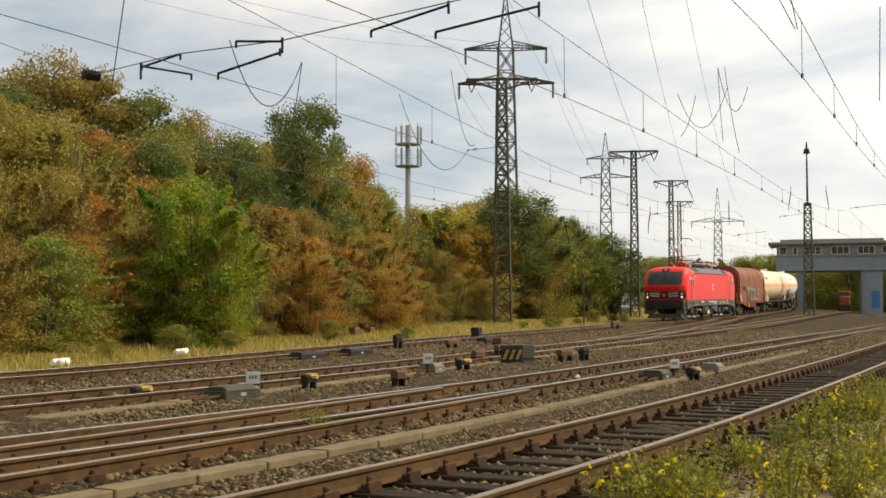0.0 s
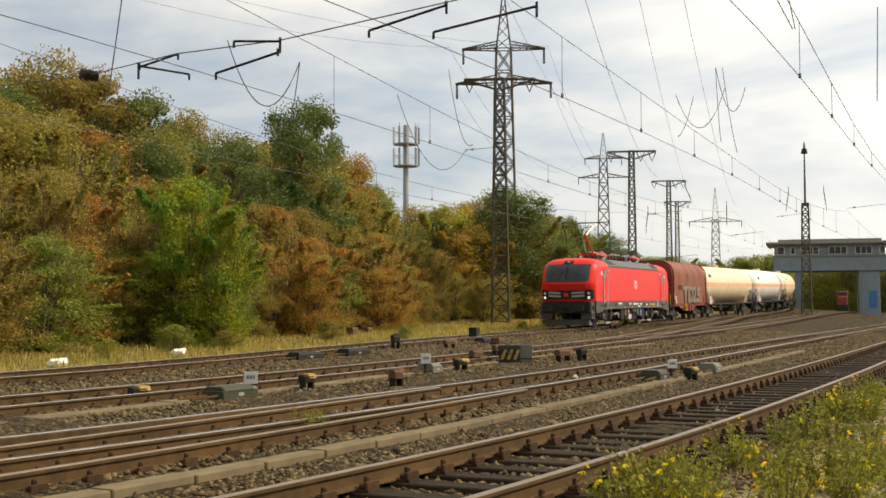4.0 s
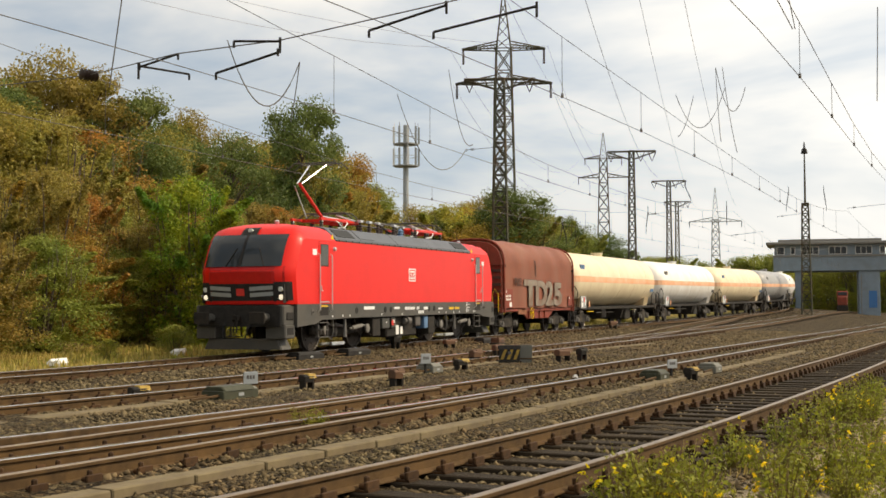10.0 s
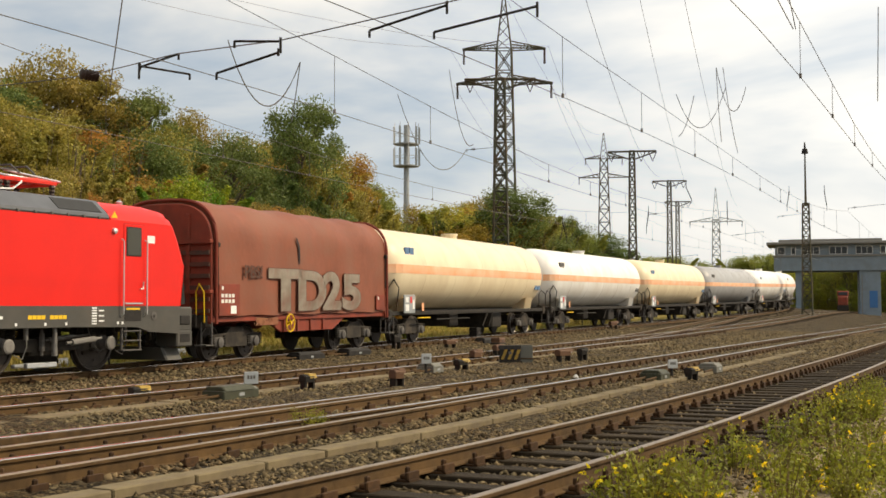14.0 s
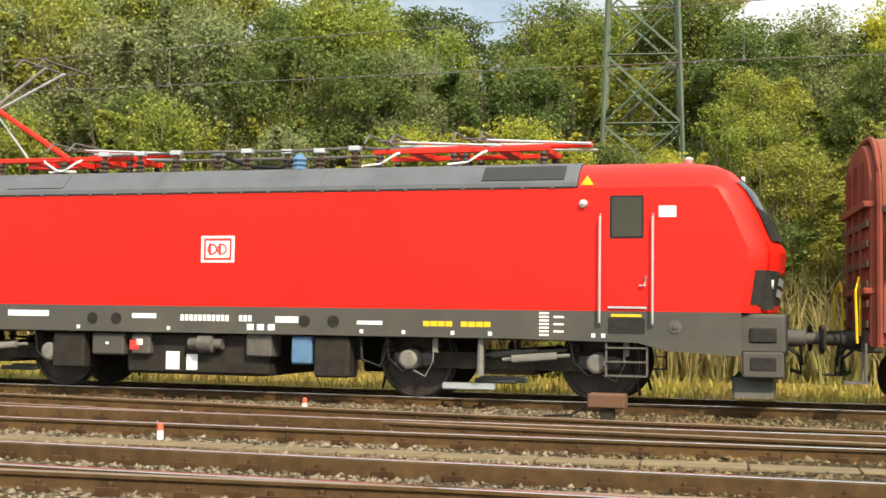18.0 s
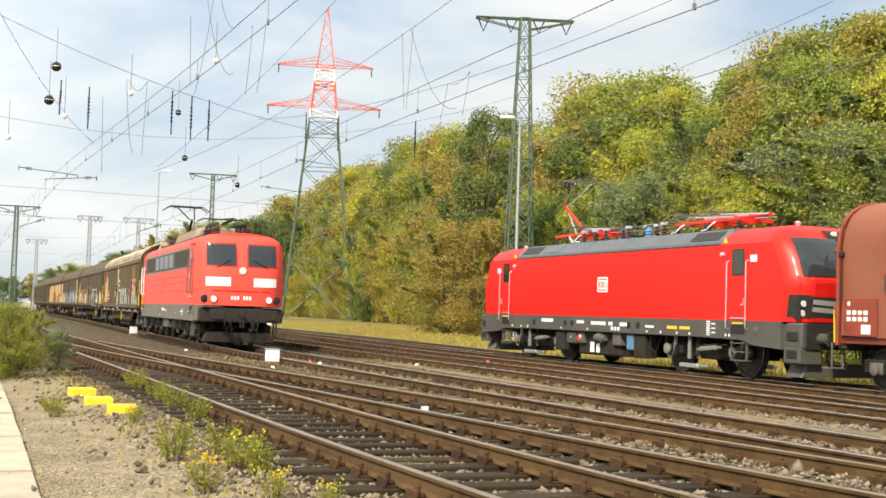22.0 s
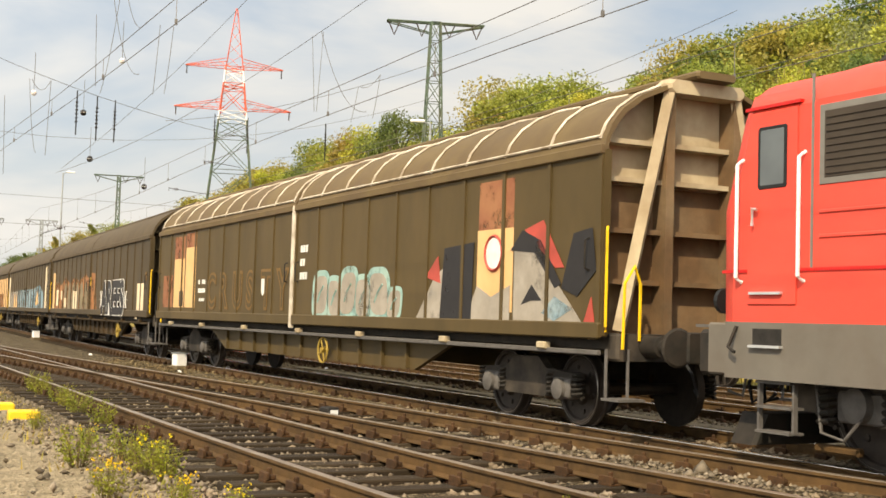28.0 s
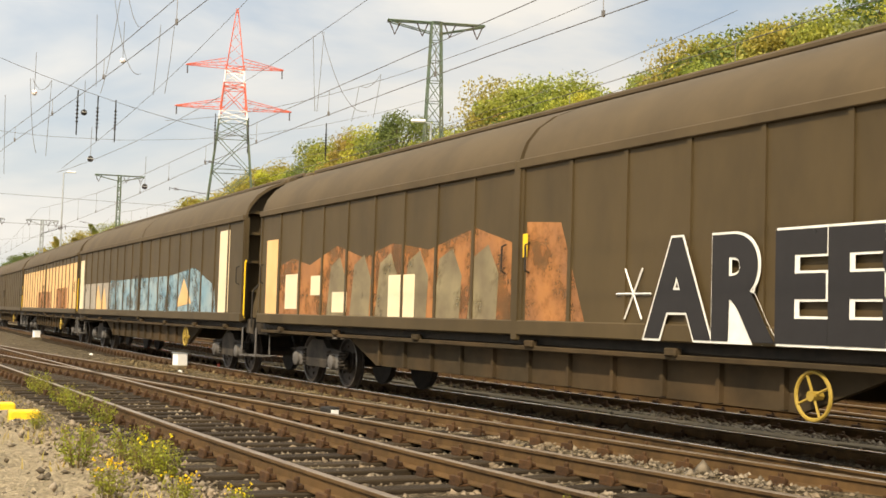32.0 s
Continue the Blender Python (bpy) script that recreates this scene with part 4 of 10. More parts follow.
def bars(parent, y, rows, material, name="lettering", label="", joined=False):
    """Small printed bars on a side at depth y; rows of x0, x1, z0, z1."""
    if joined:
        b = Build()
        for x0, x1, z0, z1 in rows:
            b.box(x0, x1, y - 0.004, y + 0.003, z0, z1)
        return part(name, b, material, parent, label)
    for x0, x1, z0, z1 in rows:
        ob = part(name, Build().box(x0, x1, y - 0.004, y + 0.003, z0, z1), material, parent, label)
    return ob


def dashes(x0, x1, z0, z1, n, rng, gap=0.25):
    """Bars in the rhythm of a line of print."""
    out, x = [], x0
    w = (x1 - x0) / n
    for i in range(n):
        if rng.random() > 0.12:
            out.append((x, x + w * (1 - gap), z0, z1))
        x += w
    return out


def text_mesh(name, words, size, material, depth=0.004, bold=0.0):
    """Letters of the built-in font as a mesh in the x, z plane, facing -y."""
    cu = bpy.data.curves.new(name, "FONT")
    cu.body, cu.size, cu.extrude, cu.offset = words, size, depth, bold
    tmp = bpy.data.objects.new(name, cu)
    scene.collection.objects.link(tmp)
    bpy.context.view_layer.update()
    me = bpy.data.meshes.new_from_object(tmp.evaluated_get(bpy.context.evaluated_depsgraph_get()))
    bpy.data.objects.remove(tmp)
    bm = bmesh.new()
    bm.from_mesh(me)
    bmesh.ops.remove_doubles(bm, verts=bm.verts, dist=0.0005)
    bm.to_mesh(me)
    bm.free()
    me.transform(Matrix.Rotation(radians(90), 4, "X"))
    me.materials.clear()
    me.materials.append(material)
    return me


def ladder(parent, x0, x1, y, z0, z1, n, material, name="step"):
    for x in (x0, x1):
        p = part(name + "_stringer", Build().box(x - 0.015, x + 0.015, y - 0.02, y + 0.03, z0, z1), material, parent)
    if p.parent.parent is None:
        for i in range(n):
            z = z0 + (z1 - z0) * i / max(1, n - 1)
            part(name, Build().box(x0, x1, y - 0.06, y + 0.12, z - 0.012, z + 0.012), material, p)
    return p


def handrail(parent, pts, r=0.018, material=None, label="bright metal handrail"):
    return part("handrail", Build().tube(pts, r, 6), material or M_CHROME, parent, label)


# ---- the modern red electric locomotive ----
NOSE = [(3.86, 7.55), (3.80, 7.95), (3.62, 8.28), (3.26, 8.58), (2.90, 8.78), (2.50, 8.95), (2.36, 9.02), (2.0, 8.99), (1.42, 8.90)]


def nose_x(z, y, end):
    k = abs(y) / 1.5
    base = float(np.interp(z, [p[0] for p in NOSE[::-1]], [p[1] for p in NOSE[::-1]]))
    return end * (base - 0.10 * k ** 2 - 0.42 * k ** 7)


def roof_z(y):
    return float(np.interp(abs(y), [0, 0.6, 0.95, 1.2, 1.38, 1.5], [3.88, 3.86, 3.80, 3.68, 3.5, 3.3]))


def cab_shell(end):
    """The cab's outer skin, from the roof over the brow to the front."""
    ys = [-1.5, -1.46, -1.38, -1.2, -0.95, -0.6, -0.2, 0.2, 0.6, 0.95, 1.2, 1.38, 1.46, 1.5]
    zs = [3.88, 3.84, 3.74, 3.62, 3.45, 3.26, 3.08, 2.9, 2.7, 2.5, 2.36, 2.15, 1.9, 1.65, 1.42]
    b = Build()
    v = []
    for y in ys:
        top = roof_z(y)
        col = [(end * 5.98, y, top)]
        for z in zs:
            zz = min(z, top)
            col.append((nose_x(max(z, 1.42), y, end), y, zz))
        v.append(col)
    n = len(v[0])
    flat = [p for c in v for p in c]
    fs = [(i * n + j, i * n + j + 1, (i + 1) * n + j + 1, (i + 1) * n + j) for i in range(len(ys) - 1) for j in range(n - 1)]
    b.add(flat, fs)
    for i in (0, len(ys) - 1):
        b.add(v[i] + [(end * 5.98, ys[i], 1.42)], [tuple(range(n + 1))])
    b.add([v[0][0]] + [c[0] for c in v[1:]] + [(end * 5.98, 1.5, 1.42), (end * 5.98, -1.5, 1.42)], [tuple(range(len(ys) + 2))])
    b.add([v[0][-1]] + [c[-1] for c in v[1:]] + [(end * 5.98, 1.5, 1.42), (end * 5.98, -1.5, 1.42)], [tuple(range(len(ys) + 2))])
    return b


def nose_patch(end, y0, y1, z0, z1, off, skew=0.0, ny=8, nz=6):
    """A panel that lies on the nose between two heights."""
    rings = []
    for j in range(nz + 1):
        z = z0 + (z1 - z0) * j / nz
        row = []
        for i in range(ny + 1):
            y = y0 + (y1 - y0) * i / ny
            zz = z + skew * abs(y)
            row.append((nose_x(zz, y, end) + end * off, y, zz))
        rings.append(row)
    b = Build().loft(rings, False, False)
    back = Build().loft([[(x - end * 0.05, y, z) for x, y, z in r] for r in rings], False, False)
    b.add(back.v, back.f)
    return b


def vectron_bogie(parent, cx, sgn):
    bg = part("bogie", Build().prism([(-0.98, 0.48), (-0.86, 0.48), (-0.86, 0.74), (-0.98, 0.74)], cx - 1.75, cx + 1.75, 0.02)
              .prism([(0.86, 0.48), (0.98, 0.48), (0.98, 0.74), (0.86, 0.74)], cx - 1.75, cx + 1.75, 0.02)
              .box(cx - 0.5, cx + 0.5, -0.9, 0.9, 0.4, 0.75, 0.03), M_BOGIE, parent)
    for side_y in (-1, 1):
        for ax in (cx - 1.5, cx + 1.5):
            a = Build().lathe([(0, 0.17), (side_y * 0.1, 0.16), (side_y * 0.12, 0.11), (side_y * 0.13, 0.0)], (ax, side_y * 1.0, 0.625), "y", 14)
            a.box(ax - 0.32, ax + 0.32, side_y * 0.97 - 0.05, side_y * 0.97 + 0.05, 0.52, 0.72, 0.015)
            part("axlebox", a, M_BOX, bg, smooth=True)
            for o in (-0.36, 0.36):
                sp = coil(ax + o, side_y * 0.98, 0.70, 0.97, 0.085, 0.02, 5)
                part("coil_spring", sp, M_DARKSTEEL, bg)
            part("cable", Build().tube([(ax - 0.45, side_y * 1.04, 0.95), (ax - 0.38, side_y * 1.1, 0.62), (ax - 0.15, side_y * 1.1, 0.42), (ax, side_y * 1.1, 0.5)], 0.016, 5), M_BOX, bg)
        part("damper", Build().tube([(cx - 0.35, side_y * 1.06, 0.86), (cx - 0.35, side_y * 1.06, 0.5)], 0.06, 8).tube([(cx - 0.35, side_y * 1.06, 0.98), (cx - 0.35, side_y * 1.06, 0.4)], 0.03, 8), M_BOX, bg)
        part("yaw_damper", Build().tube([(cx - 0.2 * sgn, side_y * 1.1, 0.72), (cx + 0.55 * sgn, side_y * 1.1, 0.78)], 0.055, 8).tube([(cx - 0.3 * sgn, side_y * 1.1, 0.715), (cx + 1.0 * sgn, side_y * 1.1, 0.81)], 0.025, 6), M_BOX, bg)
        part("sand_pipe", Build().tube([(cx - 1.95, side_y * 0.8, 0.7), (cx - 2.05, side_y * 0.76, 0.3), (cx - 2.1, side_y * 0.75, 0.12)], 0.025, 5).tube([(cx + 1.95, side_y * 0.8, 0.7), (cx + 2.05, side_y * 0.76, 0.3), (cx + 2.1, side_y * 0.75, 0.12)], 0.025, 5), M_DARKSTEEL, bg)
        part("guard_iron", Build().box(cx - 0.95, cx - 0.2, side_y * 0.86 - 0.06, side_y * 0.86 + 0.06, 0.16, 0.24, 0.02), M_ALU, bg, "bright metal brake rigging")
    for ax in (cx - 1.5, cx + 1.5):
        wheelset(parent, ax, 0.625, 1.0)


def pantograph(parent, x, up, sgn):
    """A single-arm current collector on the roof; up: its reach."""
    base = Build()
    for y in (-0.5, 0.5):
        base.box(x - 0.75, x + 0.75, y - 0.05, y + 0.05, 4.12, 4.2, 0.01)
    base.box(x - 0.1, x + 0.1, -0.5, 0.5, 4.1, 4.2, 0.01).box(x + 0.6, x + 0.72, -0.5, 0.5, 4.1, 4.2, 0.01)
    pb = part("pantograph_base", base, M_REDPATCH, parent, "red frame of the pantograph")
    for xx in (x - 0.65, x + 0.65):
        for y in (-0.5, 0.5):
            i = Build()
            i.lathe([(-0.26, 0.04), (-0.22, 0.075), (-0.18, 0.045), (-0.14, 0.075), (-0.10, 0.045), (-0.06, 0.075), (-0.0, 0.04)], (xx, y, 4.13), "z", 8)
            part("insulator", i, M_INSUL, pb)
    knee = (x - sgn * (1.15 if up > 0.5 else 1.35), 4.28 + up * 0.95)
    head = (x + sgn * (0.1 if up > 0.5 else 0.55), 4.36 + up * 1.55)
    part("lower_arm", Build().tube([(x + sgn * 0.45, 0, 4.24), (knee[0], 0, knee[1])], 0.05, 7), M_REDPATCH, pb, "red lower arm")
    u = Build()
    for y0, y1 in ((-0.08, -0.3), (0.08, 0.3)):
        u.tube([(knee[0], y0, knee[1]), (head[0], y1, head[1])], 0.025, 6)
    u.tube([(x - sgn * 0.45, 0.12, 4.22), (knee[0] - sgn * 0.08, 0.12, knee[1] - 0.08)], 0.018, 5)
    part("upper_arm", u, M_ALU, pb, "bare metal upper arm")
    h = Build()
    for dx in (-0.22, 0.22):
        h.tube([(head[0] + dx, -0.95, head[1] - 0.12), (head[0] + dx, -0.72, head[1] + 0.06), (head[0] + dx, 0.72, head[1] + 0.06), (head[0] + dx, 0.95, head[1] - 0.12)], 0.022, 5)
    h.tube([(head[0] - 0.22, -0.4, head[1]), (head[0] + 0.22, -0.4, head[1])], 0.018, 5).tube([(head[0] - 0.22, 0.4, head[1]), (head[0] + 0.22, 0.4, head[1])], 0.018, 5)
    part("contact_strip", h, M_BOX, pb)
    part("cable", Build().tube([(x + sgn * 0.2, -0.45, 4.2), (x + sgn * 0.35, -0.6, 4.1), (x + sgn * 0.6, -0.62, 3.95), (x + sgn * 0.95, -0.55, 3.93)], 0.022, 5), M_WHITE, pb)


def build_vectron():
    t = thing("electric_locomotive", "bright red modern electric locomotive with grey roof and underframe", "locomotive")
    rng = random.Random(2)
    part("side_wall", Build().prism([(-1.5, 1.42), (1.5, 1.42), (1.5, 3.3), (-1.5, 3.3)], -5.98, 5.98), M_RED, t)
    # roof cowl with a dark bracket strip
    rf = [(-1.49, 3.33), (1.49, 3.33), (1.47, 3.42), (1.12, 3.80), (0.85, 3.86), (-0.85, 3.86), (-1.12, 3.80), (-1.47, 3.42)]
    roof = part("roof", Build().prism(rf, -5.96, 5.96, 0.03), M_ROOF, t, "slate grey roof cowl")
    st = Build().box(-5.9, 5.9, -1.505, 1.505, 3.295, 3.335)
    part("roof_gutter", st, M_BLACK, t)
    k = Build()
    x = -5.7
    while x < 5.8:
        k.box(x - 0.03, x + 0.03, -1.53, -1.49, 3.29, 3.36, 0.008).box(x - 0.03, x + 0.03, 1.49, 1.53, 3.29, 3.36, 0.008)
        x += 0.47
    tagged(part("roof_clamp", k, M_BOX, t), kind="stuff")
    for x0, x1 in ((4.45, 5.75), (-4.1, -3.0), (-5.7, -4.45)):
        for s in (-1, 1):
            g = Build()
            p0, p1 = Vector((0, s * 1.43, 3.47)), Vector((0, s * 1.16, 3.76))
            nn = Vector((0, s * 0.73, 0.68)) * 0.012
            ring = [p0 + nn, p1 + nn, p1 - nn * 3, p0 - nn * 3]
            g.loft([[(x0, q.y, q.z) for q in ring], [(x1, q.y, q.z) for q in ring]])
            part("roof_grille", g, M_MESH if x0 > 0 or x0 < -4.4 else M_ROOF, roof)
    seam = Build()
    for x in (-1.2, 1.75, -4.1):
        seam.prism([(a * 1.002, b2 + 0.004) for a, b2 in rf], x - 0.008, x + 0.008)
    part("roof_seam", seam, M_BOX, roof)
    # roof gear
    for x in (-2.6, -1.9, -1.2, -0.5, 0.15, 0.8, 1.4, 2.1):
        b = Build()
        y = rng.choice((-0.75, -0.55))
        b.lathe([(0, 0.05), (0.05, 0.085), (0.09, 0.05), (0.13, 0.085), (0.17, 0.05), (0.21, 0.085), (0.25, 0.04), (0.32, 0.04)], (x, y, 3.84), "z", 9)
        p = part("roof_insulator", b, M_INSUL, t)
        part("insulator_cap", Build().box(x - 0.1, x + 0.1, y - 0.07, y + 0.07, 4.16, 4.24, 0.01), M_ALU, p)
    part("surge_arrester", Build().lathe([(0, 0.1), (0.04, 0.13), (0.08, 0.1), (0.12, 0.13), (0.16, 0.1), (0.2, 0.13), (0.24, 0.1), (0.3, 0.06)], (1.05, -0.6, 3.85), "z", 12), M_BLUEBOX, t, "blue ribbed insulator")
    part("busbar", Build().tube([(-2.6, -0.6, 4.2), (-0.5, -0.65, 4.22), (0.8, -0.6, 4.2), (2.1, -0.55, 4.24), (3.0, -0.5, 4.18)], 0.028, 6).tube([(-2.6, 0.3, 4.2), (2.2, 0.3, 4.2)], 0.028, 6), M_BOX, t)
    part("roof_cable", Build().tube([(-0.4, -0.5, 4.15), (0.1, -0.62, 3.95), (0.7, -0.62, 3.92), (1.0, -0.55, 4.1)], 0.035, 6), M_RUBBER, t)
    pantograph(t, -4.25, 1.0, 1)
    pantograph(t, -2.9, 0.0, -1)
    pantograph(t, 3.1, 0.0, -1)
    pantograph(t, 4.6, 0.0, -1)
    # cabs
    for end in (-1, 1):
        cab = part("cab", cab_shell(end), M_RED, t, smooth=35)
        part("windscreen", nose_patch(end, -1.22, 1.22, 2.48, 3.44, 0.035, ny=16, nz=9), M_GLASS, cab, "tinted windscreen", smooth=True)
        part("windscreen_pillar", nose_patch(end, -0.04, 0.04, 2.5, 3.50, 0.045, nz=9), M_BLACK, cab)
        part("brow_band", nose_patch(end, -0.26, 0.26, 3.44, 3.70, 0.04, ny=2), M_BLACK, cab)
        hl = Build().lathe([(0, 0.085), (end * 0.05, 0.08), (end * 0.06, 0.0)], (nose_x(3.58, 0, end) + end * 0.03, 0, 3.58), "x", 12)
        part("top_lamp", hl, M_LENS, cab)
        # the nose's shade is put into its colour: lower panels in darker red
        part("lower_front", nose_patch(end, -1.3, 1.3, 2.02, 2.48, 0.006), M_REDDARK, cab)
        part("lamp_band", nose_patch(end, -1.34, 1.34, 1.5, 2.0, 0.005), M_BLACK, cab)
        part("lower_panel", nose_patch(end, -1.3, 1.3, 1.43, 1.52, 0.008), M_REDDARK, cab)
        for s in (-1, 1):
            for zz in (1.66, 1.83):
                part("reflector_strip", nose_patch(end, s * 0.30, s * 1.0, zz - 0.055, zz + 0.055, 0.014, 0.06, 4, 2), M_GALV, cab, "light grey reflector strip")
            lamp = part("headlight", nose_patch(end, s * 1.03, s * 1.44, 1.5, 2.02, 0.012, 0.02, 4, 4), M_BLACK, cab)
            for zz in (1.62, 1.84):
                part("lens", Build().lathe([(0, 0.075), (end * 0.03, 0.07), (end * 0.035, 0.0)], (nose_x(zz, s * 1.2, end) + end * 0.01, s * 1.2, zz), "x", 12), M_LAMP if (end < 0 and zz < 1.7) else M_LENS, lamp)
            # dark side of the lamp, seen from the flank
            part("lamp_side", Build().plate([(end * 8.66, 1.46), (end * 8.86, 1.46), (end * 8.8, 1.98), (end * 8.7, 1.98)][::end], -1.30 if s < 0 else 1.28, 0.02), M_BLACK, lamp)
        part("wiper", Build().tube([(nose_x(2.5, -0.75, end) + end * 0.055, -0.75, 2.5), (nose_x(3.0, -0.5, end) + end * 0.055, -0.5, 3.0)], 0.014, 4).tube([(nose_x(2.5, 0.45, end) + end * 0.055, 0.45, 2.5), (nose_x(3.0, 0.2, end) + end * 0.055, 0.2, 3.0)], 0.014, 4), M_BLACK, cab)
        part("logo", nose_patch(end, -0.13, 0.13, 1.66, 1.86, 0.012, 0, 2, 2), M_REDSIGN, cab)
        part("horn", Build().lathe([(0, 0.05), (0.1, 0.08), (0.14, 0.03)], (end * 7.55, -0.4, 3.84), "z", 8), M_ALU, cab)
        sx = sorted((end * 6.40, end * 7.06))
        for s in (-1, 1):
            y = s * 1.5
            dr = part("cab_door", Build().box(sx[0], sx[1], y - 0.012, y + 0.012, 1.5, 3.22, 0.01), M_RED, t)
            edge = Build()
            for x0, x1, z0, z1 in ((sx[0] - .012, sx[0], 1.48, 3.24), (sx[1], sx[1] + .012, 1.48, 3.24), (sx[0], sx[1], 3.22, 3.24), (sx[0], sx[1], 1.48, 1.5)):
                edge.box(x0, x1, y - 0.006, y + 0.006, z0, z1)
            part("door_gap", edge, M_REDDARK, dr)
            wx = sorted((end * 6.5, end * 6.95))
            part("window_seal", Build().box(wx[0] - .03, wx[1] + .03, y - 0.018, y + 0.018, 2.50, 3.17, 0.015), M_RUBBER, dr)
            part("window", Build().box(wx[0], wx[1], y - 0.022, y + 0.022, 2.53, 3.14, 0.01), M_GLASSOLIVE, dr)
            part("door_handle", Build().tube([(end * 6.92, y + s * 0.05, 1.8), (end * 7.0, y + s * 0.06, 1.8), (end * 7.02, y + s * 0.05, 1.95)], 0.02, 6), M_CHROME, dr)
            part("door_sill", Build().box(sx[0] + .05, sx[1] - .03, y - 0.03, y + 0.03, 1.46, 1.49), M_ALU, dr)
            for hx in (6.33, 7.12):
                handrail(t, [(end * hx, y, 1.2), (end * hx, y + s * 0.07, 1.24), (end * hx, y + s * 0.07, 2.84), (end * hx, y, 2.88)])
            part("side_lamp", Build().lathe([(0, 0.07), (s * 0.06, 0.06), (s * 0.08, 0.0)], (end * 6.07, y, 3.04), "y", 10), M_ALU, t)
            bars(t, s * 1.502, [sorted((end * 7.2, end * 7.46)) + [2.83, 3.0]], M_SIGN, "notice", "white notice panel")
            bars(t, s * 1.502, [sorted((end * 8.45, end * 8.56)) + [1.62, 1.7]] , M_SIGN, "notice") if s > 0 else None
            part("warning_sign", Build().plate([(end * 6.02, 3.36), (end * 6.22, 3.36), (end * 6.12, 3.54)][::end], -1.476 if s < 0 else 1.468, 0.012), M_YELLOW, t, "yellow warning triangle")
            sill = Build().box(min(end * 6.4, end * 7.05), max(end * 6.4, end * 7.05), y - s * 0.1, y + s * 0.003, 1.1, 1.32) if s > 0 else Build().box(min(end * 6.45, end * 7.0), max(end * 6.45, end * 7.0), y - 0.004, y + 0.1, 1.08, 1.32)
            part("step_recess", sill, M_BLACK, t)
            bars(t, s * 1.505, [sorted((end * 6.5, end * 6.95)) + [1.335, 1.375]], M_YELLOW, "step_mark", "yellow step mark")
            ladder(t, min(end * 6.42, end * 7.03), max(end * 6.42, end * 7.03), s * 1.44, 0.45, 1.08, 4, M_BOX)
            part("socket", Build().lathe([(0, 0.1), (s * 0.03, 0.1), (s * 0.035, 0.04), (s * 0.06, 0.03)], (end * 7.45, y - s * 0.02, 1.2), "y", 12), M_BOX, t)
        # front beam and plough
        bx = sorted((end * 8.35, end * 9.02))
        beam = part("buffer_beam", Build().box(bx[0], bx[1], -1.4, 1.4, 0.82, 1.4, 0.04).box(bx[0] + 0.05, bx[1] - 0.02, -1.42, -0.8, 0.46, 0.85, 0.03).box(bx[0] + 0.05, bx[1] - 0.02, 0.8, 1.42, 0.46, 0.85, 0.03), M_GREY, t)
        for z0, z1 in ((0.56, 0.78), (0.98, 1.2)):
            for s in (-1, 1):
                part("beam_opening", Build().box(bx[0] + 0.16, bx[1] - 0.12, min(s * 1.428, s * 1.3), max(s * 1.428, s * 1.3), z0, z1, 0.02), M_BLACK, beam)
        part("front_skirt", Build().box(min(end * 8.7, end * 9.05), max(end * 8.7, end * 9.05), -1.3, 1.3, 0.80, 1.4, 0.03), M_BLACK, beam)
        part("rail_guard", Build().prism([(-1.25, 0.16), (1.25, 0.16), (1.1, 0.46), (-1.1, 0.46)], min(end * 8.25, end * 8.85), max(end * 8.25, end * 8.85), 0.04), M_GREY, t)
        buffers(t, end * 9.02, 1.05, True, M_GREY)
    # grey sill with its cut-outs
    for s in (-1, 1):
        o = [(-8.4, 1.42), (-8.4, 0.78), (-7.3, 0.84), (-6.9, 0.95), (-4.95, 0.98), (4.95, 0.98), (6.9, 0.95), (7.3, 0.84), (8.4, 0.78), (8.4, 1.42)]
        sl2 = part("sill", Build().plate(o, -1.497 if s < 0 else 1.377, 0.12), M_GREY, t)
        for x in (-4.5, -2.3, -1.85, 1.55, 2.05):
            part("jacking_hole", Build().lathe([(0, 0.1), (s * 0.01, 0.1)], (x, s * 1.497, 1.2), "y", 12), M_BLACK, sl2)
        yy = s * 1.498
        rows = [(-1.55, -1.1, 1.21, 1.29), (1.05, 1.45, 1.17, 1.27)] + dashes(-0.65, 0.65, 1.18, 1.28, 16, rng)
        bars(sl2, yy, rows, M_SIGN, "lettering", "white lettering")
        bars(sl2, yy, dashes(3.55, 4.65, 1.15, 1.23, 9, rng, 0.12), M_YELLOW, "yellow_mark", "yellow symbol")
        sm = [(2.45, 2.88, 1.16, 1.22), (-3.95, -3.15, 1.22, 1.32)]
        for x in (0.55, 0.73, 0.92):
            sm.append((x, x + 0.12, 1.04, 1.14))
        for x in (-5.5, -5.0, -0.9, 2.5, 3.2, 4.0, 4.6, 6.2, 6.35, -6.2, -2.6):
            sm.append((x, x + 0.06, 1.02, 1.08))
        for i in range(7):
            sm.append((5.4, 5.55, 1.36 - i * 0.055, 1.39 - i * 0.055))
            if i % 2:
                sm.append((5.62, 5.78, 1.36 - i * 0.055, 1.39 - i * 0.055))
        tagged(bars(sl2, yy, sm, M_SIGN, "small_print", "small white markings", True), kind="stuff")
        lg = part("logo", Build().box(-0.3, 0.3, s * 1.5 - 0.005, s * 1.5 + 0.005, 2.14, 2.58, 0.004), M_SIGN, t, "white square emblem with a red border line")
        fr = Build()
